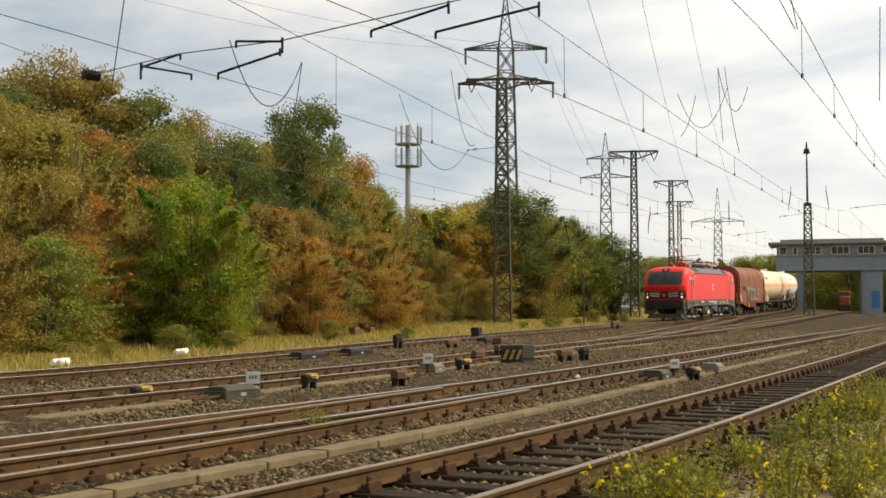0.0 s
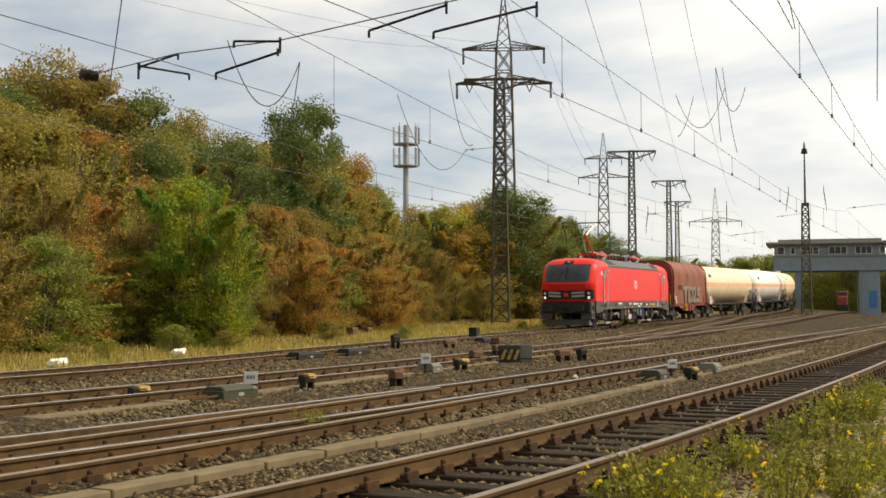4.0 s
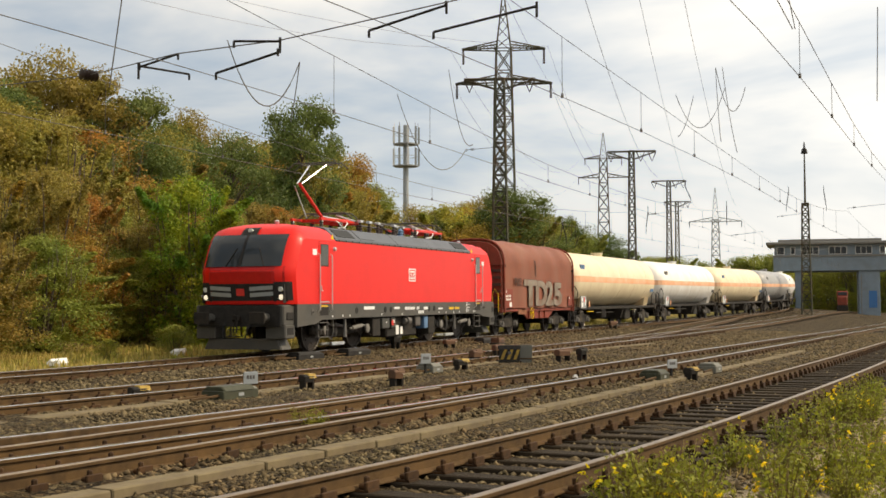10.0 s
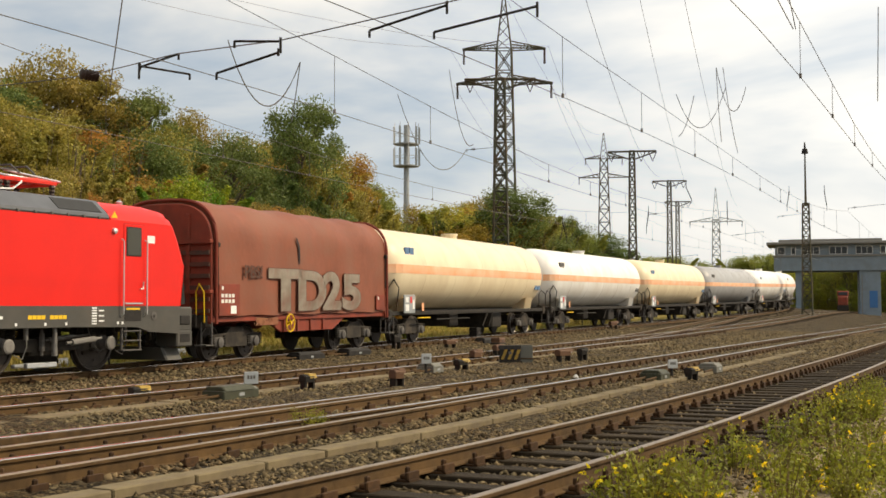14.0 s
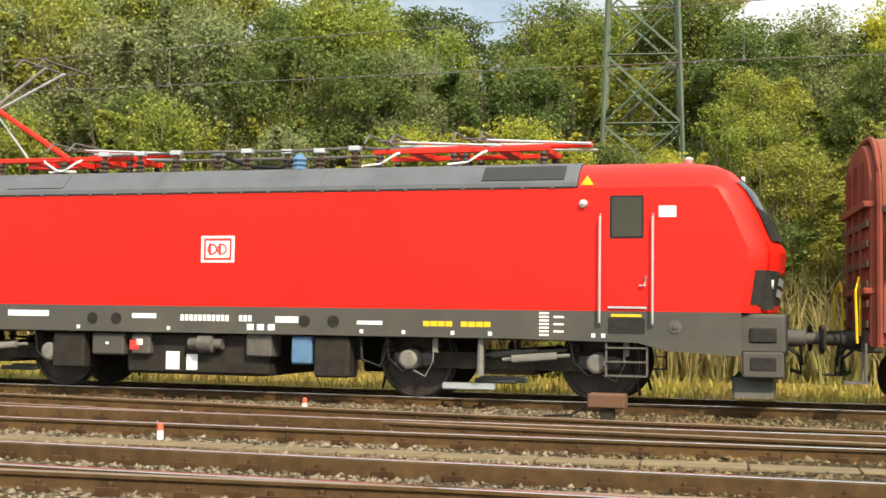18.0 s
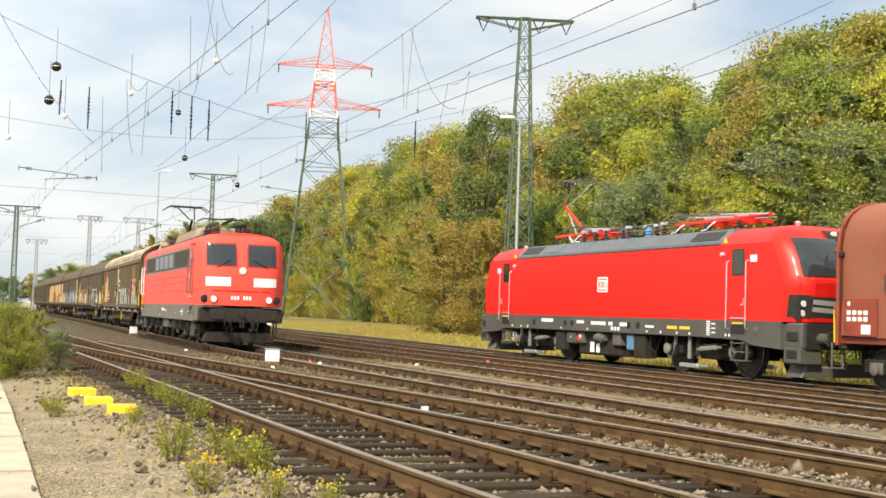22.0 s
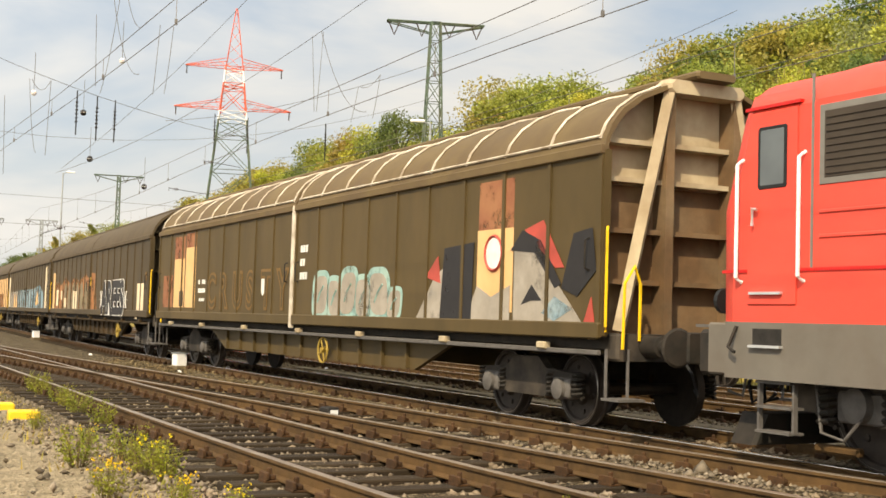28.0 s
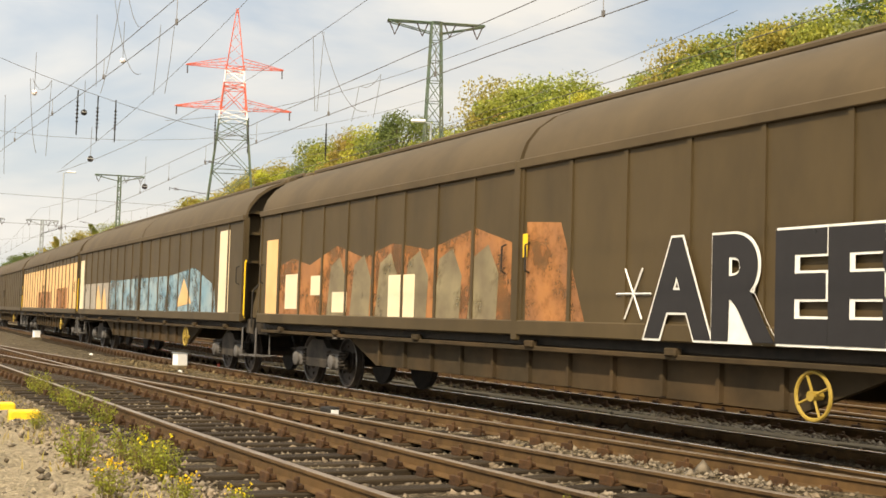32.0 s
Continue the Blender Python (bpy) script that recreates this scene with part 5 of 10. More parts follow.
        for x0, x1, z0, z1 in ((-0.25, 0.25, 2.5, 2.54), (-0.25, 0.25, 2.18, 2.22), (-0.25, -0.215, 2.18, 2.54), (0.215, 0.25, 2.18, 2.54)):
            fr.box(x0, x1, s * 1.5 - 0.008, s * 1.5 + 0.008, z0, z1)
        part("emblem_line", fr, M_REDSIGN, lg)
        for x0 in (-0.155, 0.02):
            part("emblem_block", Build().box(x0, x0 + 0.04, s * 1.5 - 0.008, s * 1.5 + 0.008, 2.26, 2.46), M_REDSIGN, lg)
            part("emblem_block", Build().ring((x0 + 0.055, s * 1.5, 2.36), "y", 0.078, 0.020, 14, 4), M_REDSIGN, lg)
    # underfloor
    part("frame", Build().box(-8.3, 8.3, -1.25, 1.25, 0.95, 1.4), M_DARKSTEEL, t)
    part("transformer", Build().box(-1.75, 0.85, -1.3, 1.3, 0.28, 0.98, 0.05), M_DARKSTEEL, t)
    for x0, x1, z0, z1, m2, n2 in ((-2.35, -1.75, 0.58, 0.95, M_GREY, "equipment_box"), (1.3, 1.65, 0.5, 0.95, M_BLUEBOX, "blue_canister"), (1.7, 2.3, 0.3, 0.95, M_DARKSTEEL, "equipment_box"), (-3.1, -2.5, 0.35, 0.95, M_DARKSTEEL, "equipment_box"),
                                  (-1.6, -1.25, 0.6, 0.95, M_GREY, "equipment_box"), (0.5, 0.95, 0.6, 0.98, M_BOX, "valve_block")):
        part(n2, Build().box(x0, x1, -1.42, -1.0, z0, z1, 0.03), m2, t)
        part(n2, Build().box(x0, x1, 1.0, 1.42, z0, z1, 0.03), m2, t)
    part("air_compressor", Build().lathe([(-0.3, 0.06), (-0.28, 0.1), (-0.12, 0.1), (-0.1, 0.15), (0.15, 0.15), (0.18, 0.09), (0.32, 0.09)], (-0.25, -1.38, 0.8), "x", 12), M_BOX, t, smooth=True)
    bars(t, -1.31, [(-1.0, -0.75, 0.36, 0.66), (-0.62, -0.42, 0.36, 0.62), (0.52, 0.72, 0.6, 0.75)], M_WHITE, "data_panel", "white panels on the underfloor tank")
    bars(t, -1.43, [(-2.08, -2.02, 0.76, 0.8), (-1.5, -1.38, 0.76, 0.86)], M_SIGN, "label")
    M_LIGHT = mat("light_grey_gear", (0.20, 0.185, 0.165), 0.55, col2=(0.13, 0.12, 0.105), scale=8, mix=0.7)
    for s in (-1, 1):
        for cx in (-4.75, 4.75):
            for ax in (cx - 1.5, cx + 1.5):
                part("axle_cap", Build().lathe([(0, 0.15), (s * 0.05, 0.15), (s * 0.07, 0.11), (s * 0.075, 0)], (ax, s * 1.26, 0.62), "y", 14), M_LIGHT, t)
                part("axle_cable", Build().tube([(ax + 0.42, s * 1.33, 0.95), (ax + 0.43, s * 1.35, 0.6), (ax + 0.3, s * 1.35, 0.36), (ax + 0.1, s * 1.33, 0.45)], 0.014, 5), M_LIGHT, t)
                part("spring_rod", Build().tube([(ax + 0.45, s * 1.3, 0.98), (ax + 0.45, s * 1.3, 0.74)], 0.05, 7), M_LIGHT, t)
            part("yaw_damper", Build().tube([(cx + 0.2, s * 1.36, 0.66), (cx + 0.9, s * 1.36, 0.72)], 0.065, 9).tube([(cx + 0.05, s * 1.36, 0.65), (cx + 1.1, s * 1.36, 0.735)], 0.03, 7), M_LIGHT, t, smooth=True)
            part("vertical_damper", Build().tube([(cx - 0.3, s * 1.36, 0.98), (cx - 0.3, s * 1.36, 0.4)], [0.045, 0.06], 8), M_LIGHT, t)
            part("rail_brake", Build().box(cx - 0.95, cx - 0.1, s * 1.2 - 0.06, s * 1.2 + 0.06, 0.16, 0.27, 0.02), M_ALU, t, "bright metal bar above the rail")
        part("warning_label", Build().box(-1.62, -1.45, s * 1.43 - 0.004, s * 1.43 + 0.004, 0.68, 0.84), M_REDSIGN, t, "red warning label")
        part("hanging_hose", Build().tube([(2.45, s * 1.3, 0.98), (2.5, s * 1.36, 0.6), (2.8, s * 1.36, 0.5), (2.95, s * 1.3, 0.9)], 0.025, 6), M_RUBBER, t)
    vectron_bogie(t, -4.75, -1)
    vectron_bogie(t, 4.75, 1)
    # the roof line lies a little lower than the cabs' frames were drawn
    for ob in t.children_recursive:
        if not ob.name.startswith(("wheelset", "tread_edge")):
            for v in ob.data.vertices:
                if v.co.z > 3.2:
                    v.co.z = 3.2 + (v.co.z - 3.2) * 0.82 if v.co.z < 3.88 else v.co.z - 0.122
    TRAIN_V.append((t, 0.0, 9.5))


build_vectron()


# ---- freight wagons ----
M_TARP = mat("dusty_red_brown_tarpaulin", (0.235, 0.075, 0.042), 0.6, col2=(0.165, 0.052, 0.029), scale=1.4, mix=0.7, dirt=(0.26, 0.125, 0.080), dirt_scale=0.7, dirt_amt=0.5, bump=0.35, bump_scale=5)
M_TARPEND = mat("red_oxide_paint", (0.26, 0.050, 0.028), 0.6, col2=(0.17, 0.036, 0.022), scale=2, mix=0.8, dirt=(0.10, 0.04, 0.028), dirt_scale=1.5, dirt_amt=0.5)
M_CREAMTANK = mat("cream_tank_paint", (0.78, 0.66, 0.46), 0.4, col2=(0.70, 0.58, 0.40), scale=0.8, mix=0.6, dirt=(0.55, 0.40, 0.24), dirt_scale=1.0, dirt_amt=0.4, stretch=(1, 1, 0.35))
M_WHITETANK = mat("white_tank_paint", (0.80, 0.78, 0.74), 0.4, col2=(0.70, 0.67, 0.62), scale=0.8, mix=0.6, dirt=(0.50, 0.42, 0.33), dirt_scale=1.0, dirt_amt=0.35, stretch=(1, 1, 0.35))
M_GREYTANK = mat("grey_tank_paint", (0.36, 0.36, 0.36), 0.4, col2=(0.28, 0.28, 0.28), scale=0.8, mix=0.6, dirt=(0.22, 0.19, 0.16), dirt_scale=1.0, dirt_amt=0.4)
M_STRIPE = mat("orange_stripe", (0.76, 0.34, 0.17), 0.45, col2=(0.78, 0.50, 0.32), scale=0.9, mix=0.9)
M_WAGON = mat("brown_wagon_paint", (0.080, 0.054, 0.020), 0.6, col2=(0.058, 0.039, 0.014), scale=1.5, mix=0.8, dirt=(0.105, 0.070, 0.028), dirt_scale=0.6, dirt_amt=0.6, stretch=(1, 1, 0.45))
M_WAGONDARK = mat("dark_brown_wagon_paint", (0.066, 0.045, 0.020), 0.6, col2=(0.044, 0.030, 0.013), scale=1.5, mix=0.8, dirt=(0.085, 0.058, 0.026), dirt_scale=0.6, dirt_amt=0.6, stretch=(1, 1, 0.45))
M_WROOF = mat("dusty_wagon_roof", (0.135, 0.093, 0.042), 0.7, col2=(0.095, 0.063, 0.029), scale=1.2, mix=0.8, dirt=(0.10, 0.065, 0.04), dirt_scale=0.6, dirt_amt=0.5)
M_WROOFDARK = mat("dark_wagon_roof", (0.086, 0.060, 0.031), 0.7, col2=(0.060, 0.042, 0.022), scale=1.2, mix=0.8)
M_RIB = mat("pale_roof_rib", (0.62, 0.55, 0.44), 0.7, col2=(0.22, 0.16, 0.10), scale=3, mix=0.8)
M_WEND = mat("cream_end_wall", (0.46, 0.38, 0.25), 0.7, col2=(0.25, 0.185, 0.105), scale=1.4, mix=0.8, dirt=(0.16, 0.10, 0.06), dirt_scale=0.9, dirt_amt=0.5)
M_RUSTYEND = mat("rust_stained_end_wall", (0.150, 0.085, 0.040), 0.8, col2=(0.075, 0.048, 0.026), scale=1.8, mix=0.8, dirt=(0.30, 0.22, 0.13), dirt_scale=1.1, dirt_amt=0.4)
M_BEAM = mat("sooty_brown_underframe", (0.050, 0.036, 0.020), 0.8, col2=(0.026, 0.019, 0.011), scale=1.6, mix=0.8, dirt=(0.10, 0.060, 0.028), dirt_scale=0.7, dirt_amt=0.5, spec=0.12)
M_GREYSPRAY = mat("worn_grey_spray_paint", (0.265, 0.230, 0.185), 0.75, col2=(0.150, 0.115, 0.085), scale=1.6, mix=0.8, dirt=(0.20, 0.065, 0.042), dirt_scale=2.2, dirt_amt=0.5)
M_DULLSPRAY = mat("worn_dark_spray_paint", (0.070, 0.045, 0.034), 0.8, col2=(0.130, 0.045, 0.030), scale=1.8, mix=0.8)
M_RUSTPANEL = mat("rust_red_panel", (0.23, 0.085, 0.045), 0.7, col2=(0.32, 0.15, 0.07), scale=1.2, mix=0.8)
M_PALE = mat("pale_wood_panel", (0.70, 0.43, 0.20), 0.6, col2=(0.58, 0.34, 0.14), scale=1.5, mix=0.7)
M_SILVER = mat("silver_spray_paint", (0.34, 0.30, 0.245), 0.6, col2=(0.22, 0.19, 0.15), scale=2.5, mix=0.7)
M_TURQ = mat("turquoise_spray_paint", (0.24, 0.40, 0.36), 0.55, col2=(0.32, 0.42, 0.36), scale=2, mix=0.7)
M_BLACKSPRAY = mat("black_spray_paint", (0.022, 0.02, 0.02), 0.55)
M_WHITESPRAY = mat("white_spray_paint", (0.72, 0.70, 0.64), 0.55)
M_ORANGESPRAY = mat("faded_orange_spray", (0.36, 0.15, 0.05), 0.6, col2=(0.22, 0.10, 0.045), scale=1.2, mix=0.9)
M_OLIVESPRAY = mat("faded_olive_spray", (0.23, 0.185, 0.105), 0.6, col2=(0.12, 0.09, 0.055), scale=1.5, mix=0.8)
M_OCHRESPRAY = mat("ochre_outline_spray", (0.165, 0.092, 0.028), 0.6)
M_BLUESPRAY = mat("blue_spray_paint", (0.15, 0.27, 0.33), 0.55, col2=(0.28, 0.33, 0.33), scale=1.5, mix=0.8)
M_REDSPRAY = mat("red_spray_paint", (0.45, 0.07, 0.05), 0.55, col2=(0.25, 0.05, 0.035), scale=2, mix=0.7)
M_YELLOWRAIL = mat("yellow_handrail", (0.76, 0.47, 0.02), 0.5)


def patchy(m, lo, hi, scale=1.6):
    """Worn paint: bare patches where it has flaked or never took."""
    n, l = m.node_tree.nodes, m.node_tree.links
    co, t, r = n.new("ShaderNodeTexCoord"), n.new("ShaderNodeTexNoise"), n.new("ShaderNodeMapRange")
    t.inputs["Scale"].default_value, t.inputs["Detail"].default_value, t.inputs["Roughness"].default_value = scale, 7, 0.7
    r.inputs["From Min"].default_value, r.inputs["From Max"].default_value = lo, hi
    l.new(co.outputs["Object"], t.inputs["Vector"])
    l.new(t.outputs["Fac"], r.inputs[0])
    tr, ms = n.new("ShaderNodeBsdfTransparent"), n.new("ShaderNodeMixShader")
    l.new(r.outputs[0], ms.inputs[0])
    l.new(tr.outputs[0], ms.inputs[1])
    l.new(n["Principled BSDF"].outputs[0], ms.inputs[2])
    l.new(ms.outputs[0], n["Material Output"].inputs[0])


for paint, lo, hi in ((M_ORANGESPRAY, 0.30, 0.56), (M_OLIVESPRAY, 0.22, 0.46), (M_SILVER, 0.24, 0.44), (M_BLUESPRAY, 0.36, 0.56), (M_TURQ, 0.32, 0.52), (M_OCHRESPRAY, 0.10, 0.45), (M_BLACKSPRAY, 0.22, 0.40), (M_RUSTPANEL, 0.30, 0.5)):
    patchy(paint, lo, hi)


def spray(parent, shapes, material, y, label="", name="graffiti"):
    """Flat sprayed shapes, outlines in (x, z), a few millimetres proud of the side at y."""
    for o in shapes:
        p = part(name, Build().plate(o, y, 0.004), material, parent, label)
    return p


def words(parent, text, size, x, z, y, material, label="", bold=0.0, wide=1.0, slant=0.0):
    """Sprayed letters, each a part of its own."""
    for letter in text:
        me = text_mesh("graffiti", letter, size, material, 0.003, bold)
        m = Matrix.Diagonal((wide, 1, 1, 1))
        m[0][2] = slant
        me.transform(m)
        ob = part("graffiti", me, None, parent, label, at=pose(x, y, z))
        x += max(v.co.x for v in me.vertices) - bold * wide + 0.01 * size * wide
    return ob


def y25(parent, cx, r=0.46, spin=True):
    """A two-axle freight bogie."""
    fr = Build()
    for s in (-1, 1):
        o = [(cx - 1.25, 0.66), (cx - 1.2, 0.50), (cx - 0.45, 0.34), (cx + 0.45, 0.34), (cx + 1.2, 0.50), (cx + 1.25, 0.66), (cx + 0.5, 0.70), (cx + 0.3, 0.84), (cx - 0.3, 0.84), (cx - 0.5, 0.70)]
        fr.plate(o, s * 1.0 - 0.06, 0.12)
    fr.box(cx - 0.25, cx + 0.25, -1.0, 1.0, 0.55, 0.85, 0.03)
    bg = part("bogie", fr, M_BOGIE, parent)
    for s in (-1, 1):
        for ax in (cx - 0.9, cx + 0.9):
            a = Build().box(ax - 0.2, ax + 0.2, s * 1.0 - 0.1, s * 1.0 + 0.1, 0.34, 0.60, 0.03)
            a.lathe([(0, 0.14), (s * 0.07, 0.13), (s * 0.09, 0.08), (s * 0.095, 0.0)], (ax, s * 1.08, r), "y", 12)
            part("axlebox", a, M_BOX, bg, smooth=True)
            for o in (-0.29, 0.29):
                sp = coil(ax + o, s * 1.02, 0.36, 0.65, 0.075, 0.022, 5)
                part("coil_spring", sp, M_DARKSTEEL, bg)
        part("brake_shoe", Build().box(cx - 0.42, cx - 0.34, s * 0.72 - 0.06, s * 0.72 + 0.06, 0.3, 0.62, 0.02).box(cx + 0.34, cx + 0.42, s * 0.72 - 0.06, s * 0.72 + 0.06, 0.3, 0.62, 0.02), M_RUST, bg)
    for ax in (cx - 0.9, cx + 0.9):
        wheelset(parent, ax, r, 1.0 if spin else 0.0)


def handwheel(parent, x, y, z, r, material):
    b = Build().ring((x, y, z), "y", r, 0.02, 24, 6)
    for k in range(4):
        a = k * math.pi / 2 + 0.4
        b.tube([(x, y, z), (x + math.cos(a) * r, y, z + math.sin(a) * r)], 0.014, 5)
    b.lathe([(-0.04, 0.05), (0.1, 0.04)], (x, y, z), "y", 8)
    return part("handbrake_wheel", b, material, parent, "yellow handbrake wheel")


def end_gear(t, x, s, mat_rail):
    """Steps, shunter's rails and hooks at one end of a wagon; s: +1 or -1."""
    for y in (-1.3, 1.3):
        part("shunter_step", Build().box(min(x - s * 0.05, x + s * 0.3), max(x - s * 0.05, x + s * 0.3), y - 0.18, y + 0.18, 0.42, 0.45).tube([(x, y - 0.15, 0.44), (x, y - 0.15, 1.0)], 0.02, 5).tube([(x, y + 0.15, 0.44), (x, y + 0.15, 1.0)], 0.02, 5), M_BOX, t)
        part("shunter_rail", Build().tube([(x + s * 0.1, y, 1.0), (x + s * 0.12, y, 1.75), (x + s * 0.05, y * 0.86, 1.95), (x + s * 0.02, y * 0.78, 1.75), (x + s * 0.02, y * 0.78, 1.1)], 0.02, 6), mat_rail, t, "yellow shunter's handrail")
    part("head_stock", Build().box(min(x - s * 0.25, x), max(x - s * 0.25, x), -1.3, 1.3, 0.86, 1.18, 0.03), M_BOGIE, t)
    buffers(t, x, 1.04, False)


def hood_profile(w, z0, z1, z2, n=9):
    """A vertical side that turns into an arched roof."""
    pts = [(-w, z0), (w, z0)]
    for i in range(2 * n + 1):
        a = math.pi * i / (2 * n)
        pts.append((w * math.copysign(abs(math.cos(a)) ** 0.62, math.cos(a)), z1 + (z2 - z1) * math.sin(a) ** 0.9))
    return pts


def build_coil_wagon():
    t = thing("covered_coil_wagon", "red-brown covered coil wagon with a sagging tarpaulin hood and silver graffiti", "freight wagon")
    rng = np.random.default_rng(4)
    prof = hood_profile(1.42, 1.14, 3.0, 4.10)
    rings = []
    for i, x in enumerate(np.linspace(-5.2, 5.2, 41)):
        sag = 0.025 * math.sin(i * 0.78) - 0.02 * abs(math.sin(x * 0.95))
        rings.append([(x, y * (1 + sag * 0.3) + 0.012 * math.sin(x * 2.3 + z * 4), z + (sag if z > 2.8 else 0.018 * math.sin(x * 3 + y))) for y, z in prof])
    hood = part("tarpaulin_hood", Build().loft(rings), M_TARP, t, "dusty red-brown tarpaulin with creases", smooth=50)
    for s in (-1, 1):
        x = s * 5.28
        part("end_wall", Build().prism(hood_profile(1.40, 0.95, 2.95, 3.98), min(x, x + s * 0.1), max(x, x + s * 0.1), 0.02), M_TARPEND, t)
        arch = hood_profile(1.47, 0.95, 3.0, 4.08)
        part("end_arch", Build().tube([(x - s * 0.02, y, z) for y, z in [arch[1]] + arch[2:] + [arch[0]]], 0.045, 6), M_TARPEND, t)
        for z in (1.7, 2.95):
            part("end_beam", Build().box(min(x, x + s * 0.2), max(x, x + s * 0.2), -1.42, 1.42, z, z + 0.1, 0.02), M_TARPEND, t)
        for y in (-0.75, 0.0, 0.75):
            part("end_post", Build().box(min(x, x + s * 0.16), max(x, x + s * 0.16), y - 0.05, y + 0.05, 1.0, 3.7, 0.015), M_TARPEND, t)
        for k in range(6):
            z = 1.22 + k * 0.29
            part("end_slat", Build().box(min(x + s * 0.1, x + s * 0.15), max(x + s * 0.1, x + s * 0.15), -1.36, 1.36, z, z + 0.11, 0.012), M_DULLSPRAY, t, "dark slot between the end ribs")
        end_gear(t, s * 5.45, s, M_YELLOWRAIL)
        for y in (-1.46, 1.46):
            part("hood_latch", Build().box(x - s * 0.1 - 0.06, x - s * 0.1 + 0.06, y - 0.05, y + 0.05, 2.86, 2.98, 0.02).tube([(x - s * 0.1, y, 2.9), (x - s * 0.12, y, 1.9)], 0.018, 5), M_DARKSTEEL, t)
    part("floor_frame", Build().box(-5.4, 5.4, -1.35, 1.35, 0.98, 1.14, 0.02), M_TARPEND, t)
    for s in (-1, 1):
        o = [(-3.0, 1.0), (-2.4, 0.98), (-1.6, 0.66), (1.6, 0.66), (2.4, 0.98), (3.0, 1.0)]
        part("side_beam", Build().plate(o[::-1], s * 1.25 - 0.04, 0.08), M_TARPEND, t)
        for x in (-1.5, -0.7, 0.1, 0.9):
            part("beam_rib", Build().box(x - 0.03, x + 0.03, s * 1.29 - 0.05, s * 1.29 + 0.05, 0.67, 1.0), M_TARPEND, t)
        y = s * 1.44
        side_panels = [(-5.1, -4.1, 1.15, 1.95), (4.45, 5.1, 1.2, 1.68)]
        for x0, x1, z0, z1 in side_panels:
            p = part("data_panel", Build().box(x0, x1, y - 0.012, y + 0.012, z0, z1, 0.004), M_TARPEND, t, "red panel with white figures")
            bars(p, y - s * 0 - 0.012, [(x0 + 0.12, x0 + 0.2, z1 - 0.15, z1 - 0.06)] + [(x0 + 0.1 + k * 0.17, x0 + 0.22 + k * 0.17, z1 - 0.34 - j * 0.14, z1 - 0.25 - j * 0.14) for j in range(2) for k in range(4) if x0 < 0], M_WHITESPRAY)
        bars(t, s * 1.457, [(-4.55, -4.28, 1.2, 1.4)], M_WHITE, "label_plate", "white label plate")
    yy = -1.452
    part("lower_flap", Build().box(-3.1, -1.9, -1.36, -1.3, 0.86, 1.08, 0.01), M_RUSTPANEL, t)
    handwheel(t, -1.3, -1.42, 0.9, 0.24, M_YELLOWRAIL)
    # sprayed letters, pale with dark edges
    for letter, x, wide, tall in (("T", -2.55, 1.95, 1.50), ("D", -1.0, 1.65, 1.46), ("2", 0.63, 1.60, 1.44), ("5", 1.90, 1.95, 1.38)):
        words(t, letter, tall, x, 1.30, yy - 0.02, M_DULLSPRAY, "dark edge of a sprayed block letter", 0.085, wide)
        words(t, letter, tall, x, 1.30, yy - 0.026, M_GREYSPRAY, "worn grey block letter sprayed on the tarpaulin", 0.070, wide)
    words(t, "PBS!", 0.46, -3.9, 2.12, yy - 0.02, M_DULLSPRAY, "dark sprayed letters", 0.010, 1.2)
    spray(t, [[(-0.9, 3.0), (-0.84, 2.55), (-0.78, 2.55), (-0.8, 3.0), (-0.95, 3.25), (-1.05, 3.28)]], M_BLACKSPRAY, -1.46, "dark streak")
    y25(t, -3.6)
    y25(t, 3.6)
    TRAIN_V.append((t, 15.45, 7.2))


